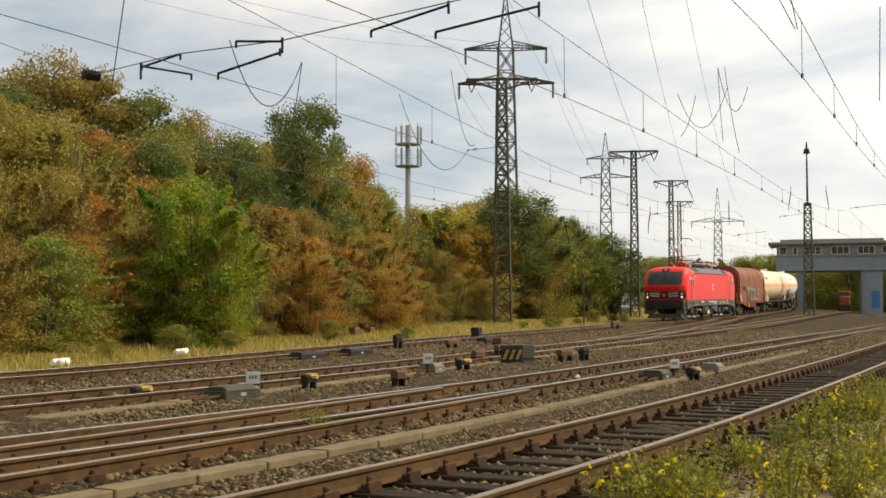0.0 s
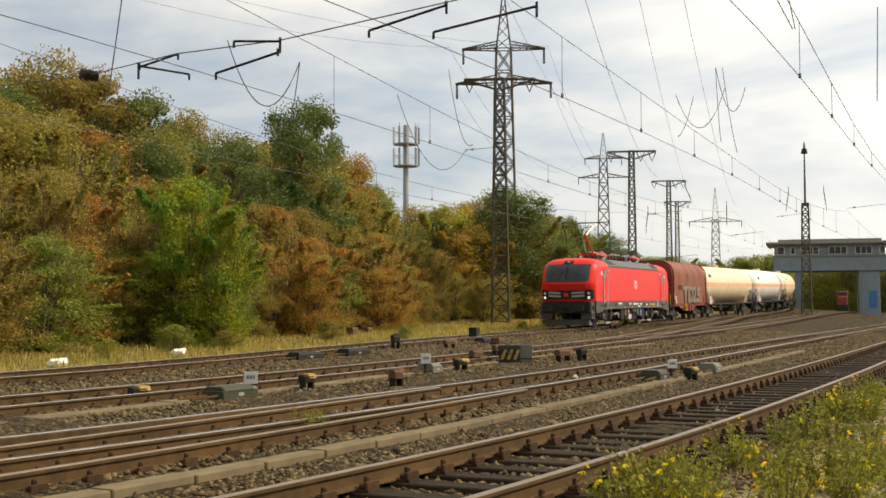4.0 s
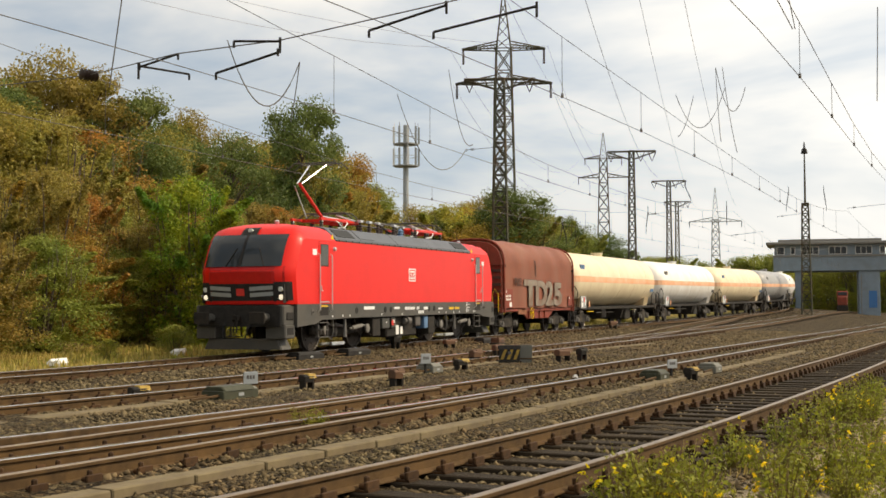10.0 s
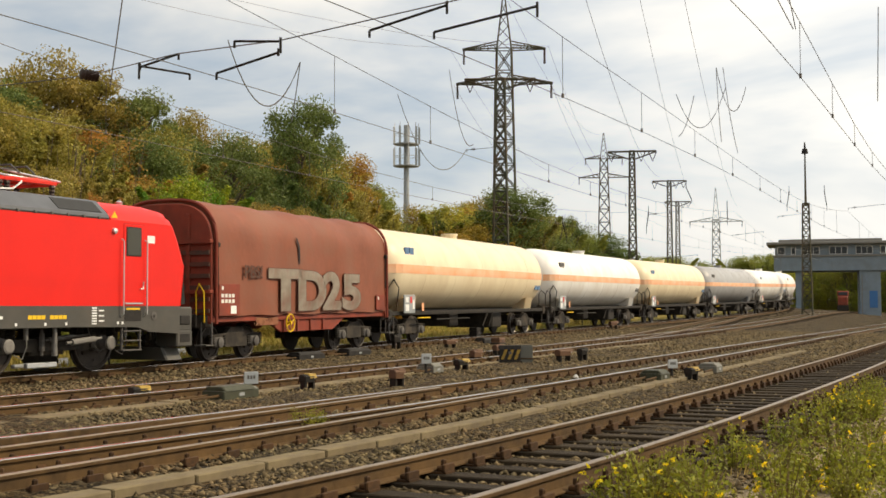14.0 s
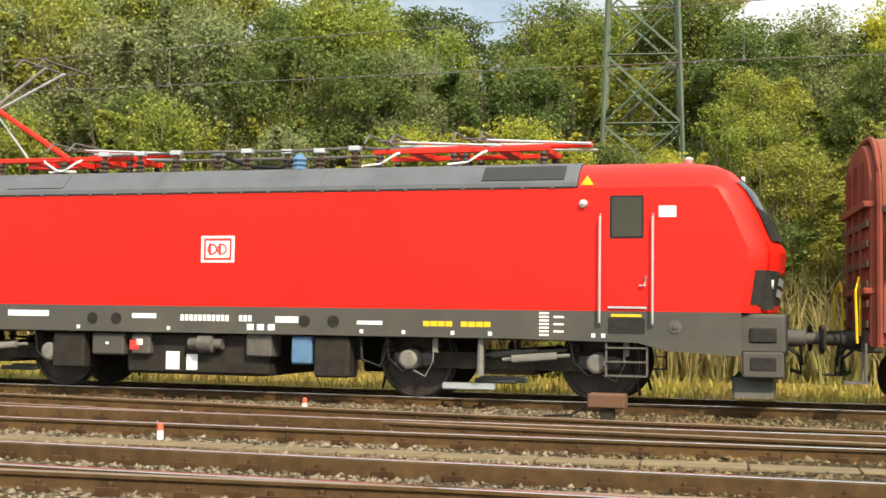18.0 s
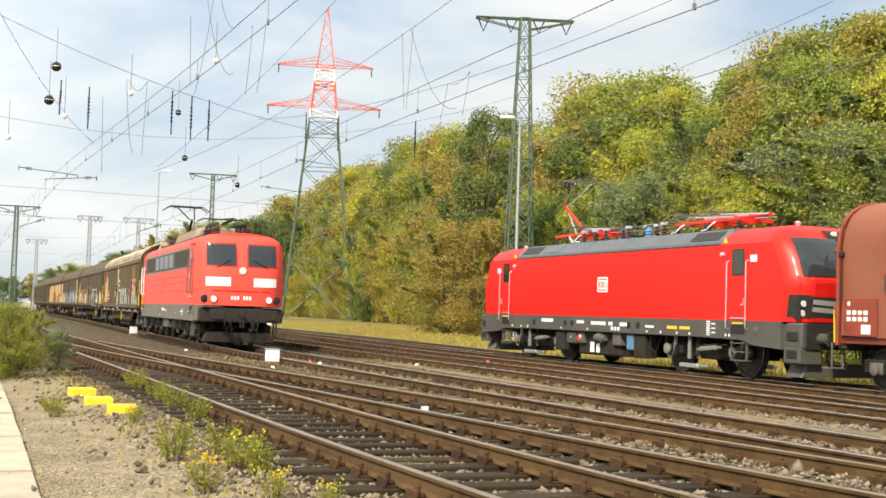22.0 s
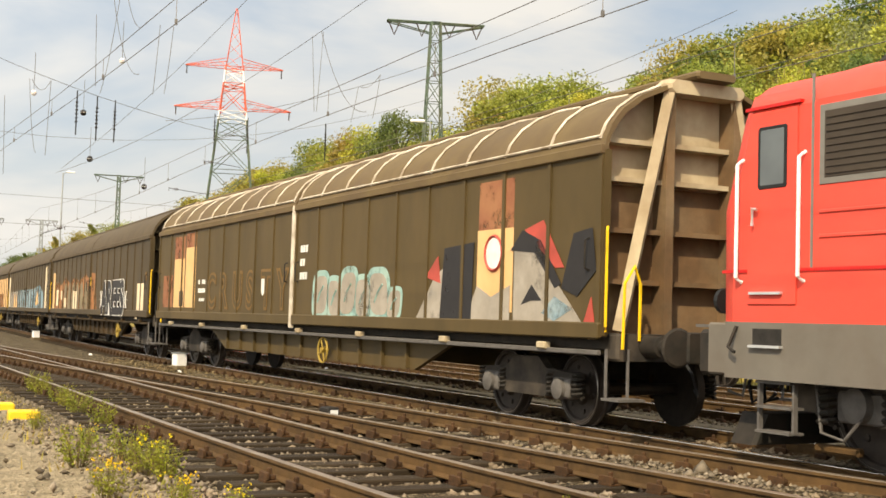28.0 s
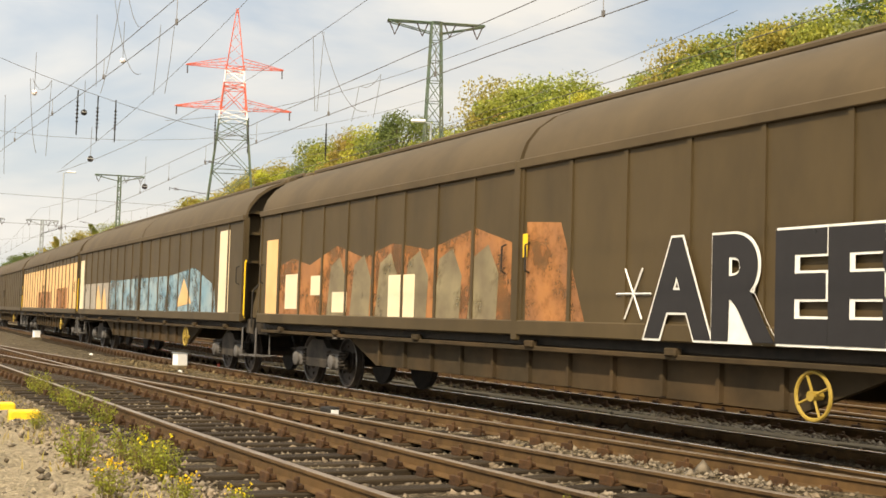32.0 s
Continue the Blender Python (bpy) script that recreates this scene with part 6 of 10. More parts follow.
def build_tank(index, material, colour):
    t = thing("tank_wagon", f"{colour} gas tank wagon with an orange band on a dark underframe", "freight wagon", "tank wagons of the train")
    r, zc, h = 1.43, 2.56, 9.0
    dome = [(-h, 0.0), (-h + 0.03, 0.5), (-h + 0.12, 0.85), (-h + 0.3, 1.13), (-h + 0.55, 1.32), (-h + 0.9, r)]
    prof = dome + [(-a, b) for a, b in dome[::-1]]
    barrel = part("barrel", Build().lathe(prof, (0, 0, zc), "x", 40), material, t, smooth=50)
    st = Build()
    for s in (-1, 1):
        for k in range(3):
            a0, a1 = radians(-6 + k * 4), radians(-6 + (k + 1) * 4)
            q = [(s * (r + 0.004) * math.cos(a), zc + (r + 0.004) * math.sin(a)) for a in (a0, a1)]
            st.add([(-h + 0.9, *q[0]), (h - 0.9, *q[0]), (h - 0.9, *q[1]), (-h + 0.9, *q[1])], [(0, 1, 2, 3)])
    # the band runs round both ends too
    for e in (-1, 1):
        for s in (-1, 1):
            pts = [(a, rr) for a, rr in dome[2:]]
            for i in range(len(pts) - 1):
                vs = []
                for (a, rr), k in ((pts[i], 0), (pts[i + 1], 0), (pts[i + 1], 1), (pts[i], 1)):
                    zz = -0.15 + 0.3 * k
                    vs.append((e * -a * 1.001, s * math.sqrt(max(0, (rr + 0.006) ** 2 - zz ** 2)), zc + zz))
                st.add(vs, [(0, 1, 2, 3)])
    part("orange_band", st, M_STRIPE, t, "faded orange band round the tank")
    for x in (-6.0, -3.0, 0.0, 3.0, 6.0):
        part("weld_seam", Build().ring((x, 0, zc), "x", r, 0.006, 40, 4), material, barrel)
    part("manhole", Build().lathe([(0, 0.3), (0.12, 0.3), (0.13, 0.34), (0.2, 0.34), (0.21, 0.0)], (0, 0, zc + r - 0.03), "z", 14), material, t)
    part("underframe", Build().box(-9.0, 9.0, -0.55, 0.55, 0.95, 1.16, 0.02), M_DARKSTEEL, t)
    for s in (-1, 1):
        part("side_sill", Build().box(-9.0, 9.0, s * 1.2 - 0.06, s * 1.2 + 0.06, 0.98, 1.12, 0.015), M_DARKSTEEL, t)
        for x in (-6.9, 6.9):
            part("tank_saddle", Build().prism([(-1.1, 1.1), (1.1, 1.1), (1.2, 1.6), (0.9, 1.5), (-0.9, 1.5), (-1.2, 1.6)], x - 0.5, x + 0.5, 0.03), material, t)
    for s in (-1, 1):
        x = -7.55
        p = part("data_board", Build().box(x - 0.45, x + 0.5, s * 1.4 - 0.02, s * 1.4 + 0.02, 1.05, 1.68, 0.01), M_GALV, t, "grey data board with labels")
        bars(p, s * 1.422, [(x - 0.35, x - 0.05, 1.12, 1.35), (x - 0.35, x - 0.1, 1.42, 1.6), (x + 0.28, x + 0.44, 1.2, 1.5)], M_WHITE, "label")
        bars(p, s * 1.424, [(x + 0.05, x + 0.22, 1.4, 1.62)], M_REDSIGN, "label", "red label")
        bars(t, s * 1.30, [(-6.15, -5.95, 1.12, 1.4)], M_STRIPE, "marker", "orange marker plate")
        for x0, z0 in ((-7.7, 3.05), (7.3, 1.95)):
            for k in range(2):
                x1 = x0 + k * 0.42
                yb = s * math.sqrt(r * r - (z0 + 0.1 - zc) ** 2)
                part("emblem", Build().box(x1, x1 + 0.34, yb - 0.03, yb + 0.03, z0, z0 + 0.26, 0.01), M_BLUEBOX if index % 2 == 0 else M_BOX, t, "blurred dark emblem")
    part("hazard_plate", Build().box(-6.6, -5.5, -1.36, -1.3, 0.86, 0.9), M_YELLOWRAIL, t)
    part("ladder", Build().tube([(-8.7, -1.1, 1.1), (-8.75, -1.15, 1.9), (-8.5, -1.25, 2.2)], 0.02, 5).tube([(-8.3, -1.25, 1.1), (-8.3, -1.35, 1.9), (-8.5, -1.25, 2.2)], 0.02, 5), M_DARKSTEEL, t)
    part("discharge_gear", Build().box(-2.6, -1.7, -1.0, 1.0, 0.5, 0.98, 0.04), M_DARKSTEEL, t)
    part("equipment_box", Build().box(2.2, 3.4, -1.05, 1.05, 0.35, 0.98, 0.05), M_DARKSTEEL, t)
    part("brake_pipe", Build().tube([(-4.5, -1.2, 0.8), (-1.0, -1.2, 0.8)], 0.03, 6), M_DARKSTEEL, t)
    part("brake_lever", Build().tube([(0.4, -1.25, 0.45), (0.9, -1.3, 1.0)], 0.03, 6).tube([(1.2, -1.25, 0.45), (1.5, -1.3, 1.0)], 0.03, 6), M_DARKSTEEL, t)
    for s in (-1, 1):
        end_gear(t, s * 9.0, s, M_DARKSTEEL)
    y25(t, -6.6, spin=index < 2)
    y25(t, 6.6, spin=index < 2)
    TRAIN_V.append((t, 30.3 + 19.1 * index, 13.2))


build_coil_wagon()
for i, (m, c) in enumerate(((M_CREAMTANK, "cream-coloured"), (M_WHITETANK, "white"), (M_CREAMTANK, "cream-coloured"), (M_GREYTANK, "silver-grey"), (M_WHITETANK, "white"), (M_WHITETANK, "white"))):
    build_tank(i, m, c)


def build_sliding_wall(index):
    """A long wagon whose two side walls slide; four looks."""
    light = index == 0
    look_words = ("brown sliding-wall wagon with pale roof ribs and silver graffiti", "dark brown sliding-wall wagon with black and white block graffiti", "brown sliding-wall wagon with blue and white painted lower wall",
                  "ochre and brown sliding-wall wagon", "dark brown sliding-wall wagon without markings")[min(index, 4)]
    t = thing("sliding_wall_wagon", look_words, "freight wagon", "sliding-wall wagons of the train")
    side_m, roof_m = (M_WAGON, M_WROOF) if light else (M_WAGONDARK, M_WROOFDARK)
    w, z0, z1, z2 = 1.45, 1.14, 3.30, 4.26
    L = 10.3
    arc = [(-w, z1), (-1.43, 3.42), (-1.36, 3.6), (-1.2, 3.8), (-0.95, 3.98), (-0.6, 4.13), (-0.25, 4.22), (0, 4.25)]
    arc = arc + [(-y, z) for y, z in arc[-2::-1]]
    for h, (x0, x1) in enumerate(((-L, -0.05), (0.05, L))):
        for s in (-1, 1):
            wall = part("sliding_wall", Build().box(x0, x1, s * 1.40 - 0.05, s * 1.40 + 0.05, z0, z1, 0.01), side_m, t)
            n = 9
            for k in range(n + 1):
                x = x0 + 0.05 + (x1 - x0 - 0.1) * k / n
                part("wall_post", Build().box(x - 0.035, x + 0.035, s * 1.45 - 0.025, s * 1.45 + 0.025, z0 + 0.02, z1 - 0.02, 0.01), side_m, wall)
            part("lower_rail", Build().box(x0, x1, s * 1.47 - 0.03, s * 1.47 + 0.03, z0 - 0.03, z0 + 0.16, 0.015), side_m, wall)
            for xx in (x0 + 0.25, x1 - 0.25):
                part("grab_handle", Build().tube([(xx, s * 1.47, 1.9), (xx, s * 1.53, 1.93), (xx, s * 1.53, 2.25), (xx, s * 1.47, 2.28)], 0.015, 5), M_DARKSTEEL, wall)
        shell = arc + [(y * 0.965, z - 0.05 if abs(y) < 1.4 else z) for y, z in arc[::-1]]
        roof = part("sliding_roof", Build().loft([[(x0, y, z) for y, z in shell], [(x1, y, z) for y, z in shell]], True), roof_m, t, smooth=35)
        eave = Build()
        for s in (-1, 1):
            eave.box(x0, x1, s * 1.47 - 0.035, s * 1.47 + 0.035, z1 - 0.06, z1 + 0.06, 0.012)
        part("eave", eave, roof_m, roof)
        if light:
            for k in range(10):
                x = x0 + 0.12 + (x1 - x0 - 0.24) * k / 9
                part("roof_rib", Build().tube([(x, y * 1.004, z + 0.012) for y, z in arc[1:-1]], 0.022, 5), M_RIB, roof, "pale arched rib")
            for s in (-1, 1):
                part("roof_line", Build().tube([(x0 + 0.1, s * 1.44, 3.46), (x1 - 0.1, s * 1.44, 3.46)], 0.018, 5), M_RIB, roof)
    for s in (-1, 1):
        part("centre_post", Build().box(-0.07, 0.07, s * 1.47 - 0.03, s * 1.47 + 0.03, z0 - 0.1, z1 + 0.05, 0.015), M_RIB if light else side_m, t)
    part("roof_ridge", Build().box(-L - 0.2, L + 0.2, -0.3, 0.3, 4.22, 4.32, 0.03), roof_m, t)
    for e in (-1, 1):
        x = e * (L - 0.3)
        part("end_wall", Build().prism([(-1.38, 1.1)] + [(1.38, 1.1)] + [(y * 0.96, z - 0.04) for y, z in arc[::-1]], min(x, x - e * 0.08), max(x, x - e * 0.08), 0.01), M_WEND if light else M_WAGONDARK, t)
        if light:
            part("end_panel", Build().box(min(x, x + e * 0.03), max(x, x + e * 0.03), -1.36, 1.36, 1.12, 2.93, 0.008), M_RUSTYEND, t, "rust-stained dark lower end wall")
        for z in (1.75, 2.35, 2.95, 3.4):
            part("end_rib", Build().box(min(x, x + e * 0.2), max(x, x + e * 0.2), -1.36, 1.36, z, z + 0.06, 0.01), (M_WEND if z > 2.5 else M_RUSTYEND) if light else M_WAGONDARK, t)
        for y in (-0.5, 0.5):
            part("end_column", Build().box(min(x, x + e * 0.28), max(x, x + e * 0.28), y - 0.06, y + 0.06, 1.1, 4.2, 0.02), M_RUSTYEND if light else M_WAGONDARK, t)
        for s in (-1, 1):
            part("end_brace", Build().tube([(x + e * 0.22, s * 1.15, 1.2), (x + e * 0.24, s * 0.5, 4.05)], 0.09, 4), M_WEND if light else M_WAGONDARK, t)
        part("end_cap", Build().box(min(x + e * 0.05, x + e * 0.34), max(x + e * 0.05, x + e * 0.34), -0.6, 0.6, 4.04, 4.22, 0.06), M_WEND if light else roof_m, t)
        end_gear(t, e * (L + 0.12), e, M_YELLOWRAIL if light else M_DARKSTEEL)
        for s in (-1, 1):
            part("end_ladder_rail", Build().tube([(e * (L + 0.02), s * 1.40, 1.2), (e * (L + 0.06), s * 1.43, 1.25), (e * (L + 0.06), s * 1.43, 2.35), (e * (L + 0.02), s * 1.4, 2.4)], 0.018, 5), M_YELLOWRAIL, t, "yellow handrail")
    # underframe, its belly deepened between the bogies
    part("floor_frame", Build().box(-L, L, -1.3, 1.3, 0.98, 1.13, 0.02), M_DARKSTEEL, t)
    for s in (-1, 1):
        o = [(-10.2, 1.06), (-10.2, 0.94), (-6.1, 0.92), (-4.9, 0.50), (4.9, 0.50), (6.1, 0.92), (10.2, 0.94), (10.2, 1.06)]
        part("side_girder", Build().plate(o, s * 1.18 - 0.04, 0.08), M_WAGON if light else M_BEAM, t)
        part("guide_rail", Build().box(-10.2, 10.2, s * 1.4 - 0.03, s * 1.4 + 0.03, 0.92, 0.98, 0.01), M_BOX if light else M_BEAM, t)
        for k in range(11):
            x = -4.7 + k * 0.94
            part("girder_rib", Build().box(x - 0.03, x + 0.03, s * 1.24 - 0.04, s * 1.24 + 0.04, 0.52, 0.95), M_WAGON if light else M_BEAM, t)
        for x in (-9.0, -6.2, -3.0, 0.3, 3.2, 6.3, 9.0):
            part("rail_bracket", Build().box(x - 0.10, x + 0.10, s * 1.42 - 0.05, s * 1.42 + 0.05, 0.96, 1.05, 0.015), M_WEND if light else M_BEAM, t)
    handwheel(t, 5.2 if not light else 1.4, -1.36, 0.68, 0.22, mat("dull_yellow_paint", (0.34, 0.23, 0.045), 0.6))
    part("brake_tank", Build().lathe([(-0.6, 0.0), (-0.55, 0.2), (0.55, 0.2), (0.6, 0.0)], (-2.5, 0.2, 0.62), "x", 14), M_DARKSTEEL, t, smooth=True)
    y25(t, -8.0, spin=index < 2)
    y25(t, 8.0, spin=index < 2)
    yy = -1.452
    q = lambda x0, x1, a, b: [(x0, a), (x1, a), (x1, b), (x0, b)]
    if index == 0:
        spray(t, [q(-8.75, -7.8, 1.4, 2.6), q(-7.7, -6.8, 1.4, 2.85)], M_PALE, yy, "pale replacement wall panel", "wall_panel")
        spray(t, [q(-8.75, -7.8, 2.6, 3.15), q(-7.7, -6.8, 2.85, 3.2), q(-9.8, -8.85, 1.4, 2.2), q(7.3, 8.25, 2.5, 3.15)], M_RUSTPANEL, yy, "rust red wall panel", "wall_panel")
        spray(t, [q(-8.2, -7.85, 1.43, 1.8)], M_BLACKSPRAY, yy - 0.006)
        spray(t, [q(7.28, 8.25, 1.4, 2.5)], M_PALE, yy, "pale replacement wall panel", "wall_panel")
        part("clock_sign", Build().lathe([(0, 0.24), (-0.006, 0.24)], (7.75, yy - 0.005, 2.18), "y", 20), M_WHITESPRAY, t, "round white sign with a red rim")
        part("sign_rim", Build().ring((7.75, yy - 0.012, 2.18), "y", 0.23, 0.022, 22, 4), M_REDSPRAY, t)
        spray(t, [[(5.4, 1.28), (6.0, 1.9), (6.6, 2.15), (6.6, 1.28)], [(8.3, 1.25), (8.3, 2.25), (8.8, 2.3), (9.3, 1.8), (9.9, 1.3), (9.4, 1.2)], [(7.0, 1.3), (7.3, 1.75), (7.7, 1.6), (8.2, 1.75), (8.2, 1.3)]], M_SILVER, yy - 0.008, "silver sprayed letter forms with dark edges")
        spray(t, [[(6.2, 1.3), (6.3, 2.3), (7.2, 2.35), (7.15, 1.3)], [(8.2, 2.2), (8.5, 2.45), (8.95, 2.3), (9.45, 1.75), (9.3, 1.7), (8.8, 2.15)], [(8.5, 1.5), (8.75, 1.75), (9.0, 1.55), (8.75, 1.55)], [(9.45, 1.7), (9.7, 2.35), (10.1, 2.4), (10.2, 1.9), (9.8, 1.6)]], M_BLACKSPRAY, yy - 0.012)
        spray(t, [[(8.55, 2.45), (9.0, 2.55), (9.5, 1.95), (9.3, 1.95)], [(9.9, 1.2), (10.1, 1.6), (10.2, 1.2)], [(5.7, 1.9), (6.1, 2.2), (6.2, 1.8)]], M_REDSPRAY, yy - 0.009)
        spray(t, [[(9.0, 1.4), (9.3, 1.6), (9.7, 1.45), (9.3, 1.3)]], M_BLUESPRAY, yy - 0.013)
        for cx, cz, rx, rz, lean in ((1.45, 1.66, 0.42, 0.44, 0.1), (2.1, 1.6, 0.34, 0.40, -0.1), (2.72, 1.68, 0.42, 0.46, 0.15), (3.35, 1.6, 0.36, 0.40, 0.0), (4.0, 1.66, 0.46, 0.44, -0.15), (4.6, 1.5, 0.3, 0.28, 0.2)):
            for grow, m, off, words2 in ((1.0, M_TURQ, 0.007, "turquoise sprayed letter form"), (0.76, M_SILVER, 0.010, "silver sprayed filling of a letter")):
                o = [(cx + rx * grow * math.copysign(abs(math.cos(a)) ** 0.6, math.cos(a)) + lean * math.sin(a) * rz, cz + rz * grow * math.copysign(abs(math.sin(a)) ** 0.6, math.sin(a))) for a in (2 * math.pi * k / 18 for k in range(18))]
                spray(t, [o], m, yy - off, words2)
            part("letter_line", Build().tube([(cx - rx * 0.3, yy - 0.014, cz - rz * 0.3), (cx, yy - 0.014, cz + rz * 0.1), (cx + rx * 0.35, yy - 0.014, cz + rz * 0.35)], 0.018, 4), M_TURQ, t)
        spray(t, [q(1.2, 2.2, 1.17, 1.24), q(2.6, 4.4, 1.17, 1.23)], M_REDSPRAY, yy - 0.005)
        for k, letter in enumerate("CRUSTY"):
            x = -5.75 + k * 0.97
            words(t, letter, 1.06, x, 1.42, yy - 0.006, M_OCHRESPRAY, "faint ochre sprayed letter outline", 0.05, 0.92)
            words(t, letter, 1.06, x, 1.42, yy - 0.009, side_m, "", -0.008, 0.92)
        spray(t, [[(-1.86, 1.72), (-1.76, 1.66), (-1.66, 1.72), (-1.64, 1.95), (-1.68, 2.16), (-1.76, 2.2), (-1.84, 2.14), (-1.88, 1.95)]], M_WHITESPRAY, yy - 0.008, "white spot")
        bars(t, yy - 0.004, dashes(0.35, 0.75, 2.45, 2.58, 3, random.Random(1)) + dashes(0.35, 0.75, 2.2, 2.33, 3, random.Random(2)) + dashes(0.35, 0.75, 1.95, 2.08, 3, random.Random(3)) + dashes(-6.5, -5.9, 1.95, 2.05, 4, random.Random(4)) + dashes(-6.5, -5.9, 1.75, 1.85, 4, random.Random(5)) + dashes(-6.4, -5.95, 1.55, 1.62, 3, random.Random(6)), M_WHITESPRAY, "scrawl", "white scrawled writing")
    elif index == 1:
        spray(t, [[(-9.2, 1.2), (-9.2, 2.2), (-8.4, 2.35), (-7.5, 2.2), (-6.2, 2.5), (-5.0, 2.25), (-3.9, 2.45), (-2.6, 2.3), (-1.2, 2.55), (-0.15, 2.3), (-0.15, 1.2)], [(0.2, 1.2), (0.2, 2.55), (1.0, 2.5), (1.6, 1.2)]], M_ORANGESPRAY, yy, "faded orange sprayed ground")
        sh = []
        for k in range(6):
            x = -6.6 + k * 1.05
            sh.append([(x, 1.3), (x + 0.15, 2.15), (x + 0.55, 2.3), (x + 0.85, 1.9), (x + 0.8, 1.25)])
        spray(t, sh, M_OLIVESPRAY, yy - 0.005, "faded olive sprayed letter forms")
        spray(t, [q(-9.9, -9.25, 1.2, 2.75)], M_PALE, yy - 0.006, "pale wall strip", "wall_panel")
        spray(t, [q(-8.75, -8.1, 1.4, 2.05), q(-7.4, -6.9, 1.65, 2.0), q(-6.35, -5.7, 1.35, 1.7), q(-4.0, -3.05, 1.3, 1.95), q(8.6, 9.55, 1.25, 2.05), q(8.45, 8.7, 1.05, 1.25)], M_CREAM, yy - 0.008, "pale paper-like panel", "wall_panel")
        for off, m, bold in ((0, M_WHITESPRAY, 0.080), (-0.006, M_BLACKSPRAY, 0.056)):
            words(t, "AREES", 1.38, 2.90, 1.20, -1.508 + off, m, "black block letter with a white outline" if off else "", bold, 1.02)
        b = Build()
        for a in range(6):
            c, s2 = math.cos(a * math.pi / 3), math.sin(a * math.pi / 3)
            b.tube([(6.9, yy - 0.02, 1.6), (6.9 + c * 0.28, yy - 0.02, 1.6 + s2 * 0.28)], 0.016, 4)
            b.tube([(2.55, yy - 0.02, 1.62), (2.55 + c * 0.32, yy - 0.02, 1.62 + s2 * 0.32)], 0.013, 4)
        part("graffiti", b, M_WHITESPRAY, t)
        bars(t, yy - 0.012, dashes(9.72, 10.2, 2.1, 2.35, 4, random.Random(2)), M_OCHRESPRAY, "scrawl", "ochre scrawled writing")
        spray(t, [q(-0.12, 0.25, 2.1, 2.4)], M_YELLOW, yy - 0.02)
    elif index == 2:
        spray(t, [q(-10.2, 0.0, 1.2, 2.15)], M_SILVER, yy, "pale sprayed lower wall")
        spray(t, [q(-4.5, 3.5, 1.3, 2.2), [(3.5, 1.3), (3.6, 2.2), (6.2, 2.35), (8.0, 1.9), (8.2, 1.3)]], M_BLUESPRAY, yy - 0.004, "blue and white sprayed lower wall")
        spray(t, [q(8.4, 9.2, 1.3, 3.1), q(-10.2, -9.5, 1.2, 3.0)], M_CREAM, yy - 0.004, "white wall strip", "wall_panel")
        spray(t, [[(-7.0, 1.3), (-6.6, 2.1), (-6.0, 1.5), (-5.4, 2.0), (-5.0, 1.3)], [(4.5, 1.4), (5.2, 2.1), (6.0, 1.5)]], M_PALE, yy - 0.008)
    elif index == 3:
        spray(t, [q(-10.2, 10.2, 1.2, 3.0)], M_PALE, yy, "ochre wall covering", "wall_panel")
        spray(t, [q(-3.0, 2.0, 1.3, 2.0), q(4.0, 7.5, 1.3, 2.1)], M_ORANGESPRAY, yy - 0.004)
    TRAIN_B.append((t, -9.1 - 1.9 - 10.3 - 21.55 * index, 16.0))


for i in range(6):
    build_sliding_wall(i)


# ---- the older six-axle red locomotive ----
M_LOUVRE = mat("dark_louvre_band", (0.055, 0.042, 0.030), 0.6, col2=(0.04, 0.03, 0.022), scale=3, mix=0.7)
M_BANDFRAME = mat("grey_band_frame", (0.17, 0.16, 0.14), 0.5)
M_HOOD = mat("dusty_roof_hood", (0.26, 0.205, 0.15), 0.7, col2=(0.19, 0.145, 0.105), scale=2, mix=0.8)
M_GLASSBLUE = mat("dusty_blue_grey_glass", (0.10, 0.115, 0.12), 0.35, col2=(0.07, 0.08, 0.085), scale=2, mix=0.6, spec=0.4)


def front_x(z, y, end):
    k = abs(y) / 1.5
    base = float(np.interp(z, [0.9, 1.3, 2.45, 3.3, 3.55, 3.7], [8.72, 8.78, 8.80, 8.52, 8.38, 8.15]))
    return end * (base - 0.08 * k ** 2 - 0.62 * k ** 6)


def front_patch(end, y0, y1, z0, z1, off, ny=6, nz=4):
    rings = [[(front_x(z0 + (z1 - z0) * j / nz, y0 + (y1 - y0) * i / ny, end) + end * off, y0 + (y1 - y0) * i / ny, z0 + (z1 - z0) * j / nz) for i in range(ny + 1)] for j in range(nz + 1)]
    b = Build().loft(rings, False, False)
    b.add([(x - end * 0.04, y, z) for r in rings for x, y, z in r], list(b.f))
    return b


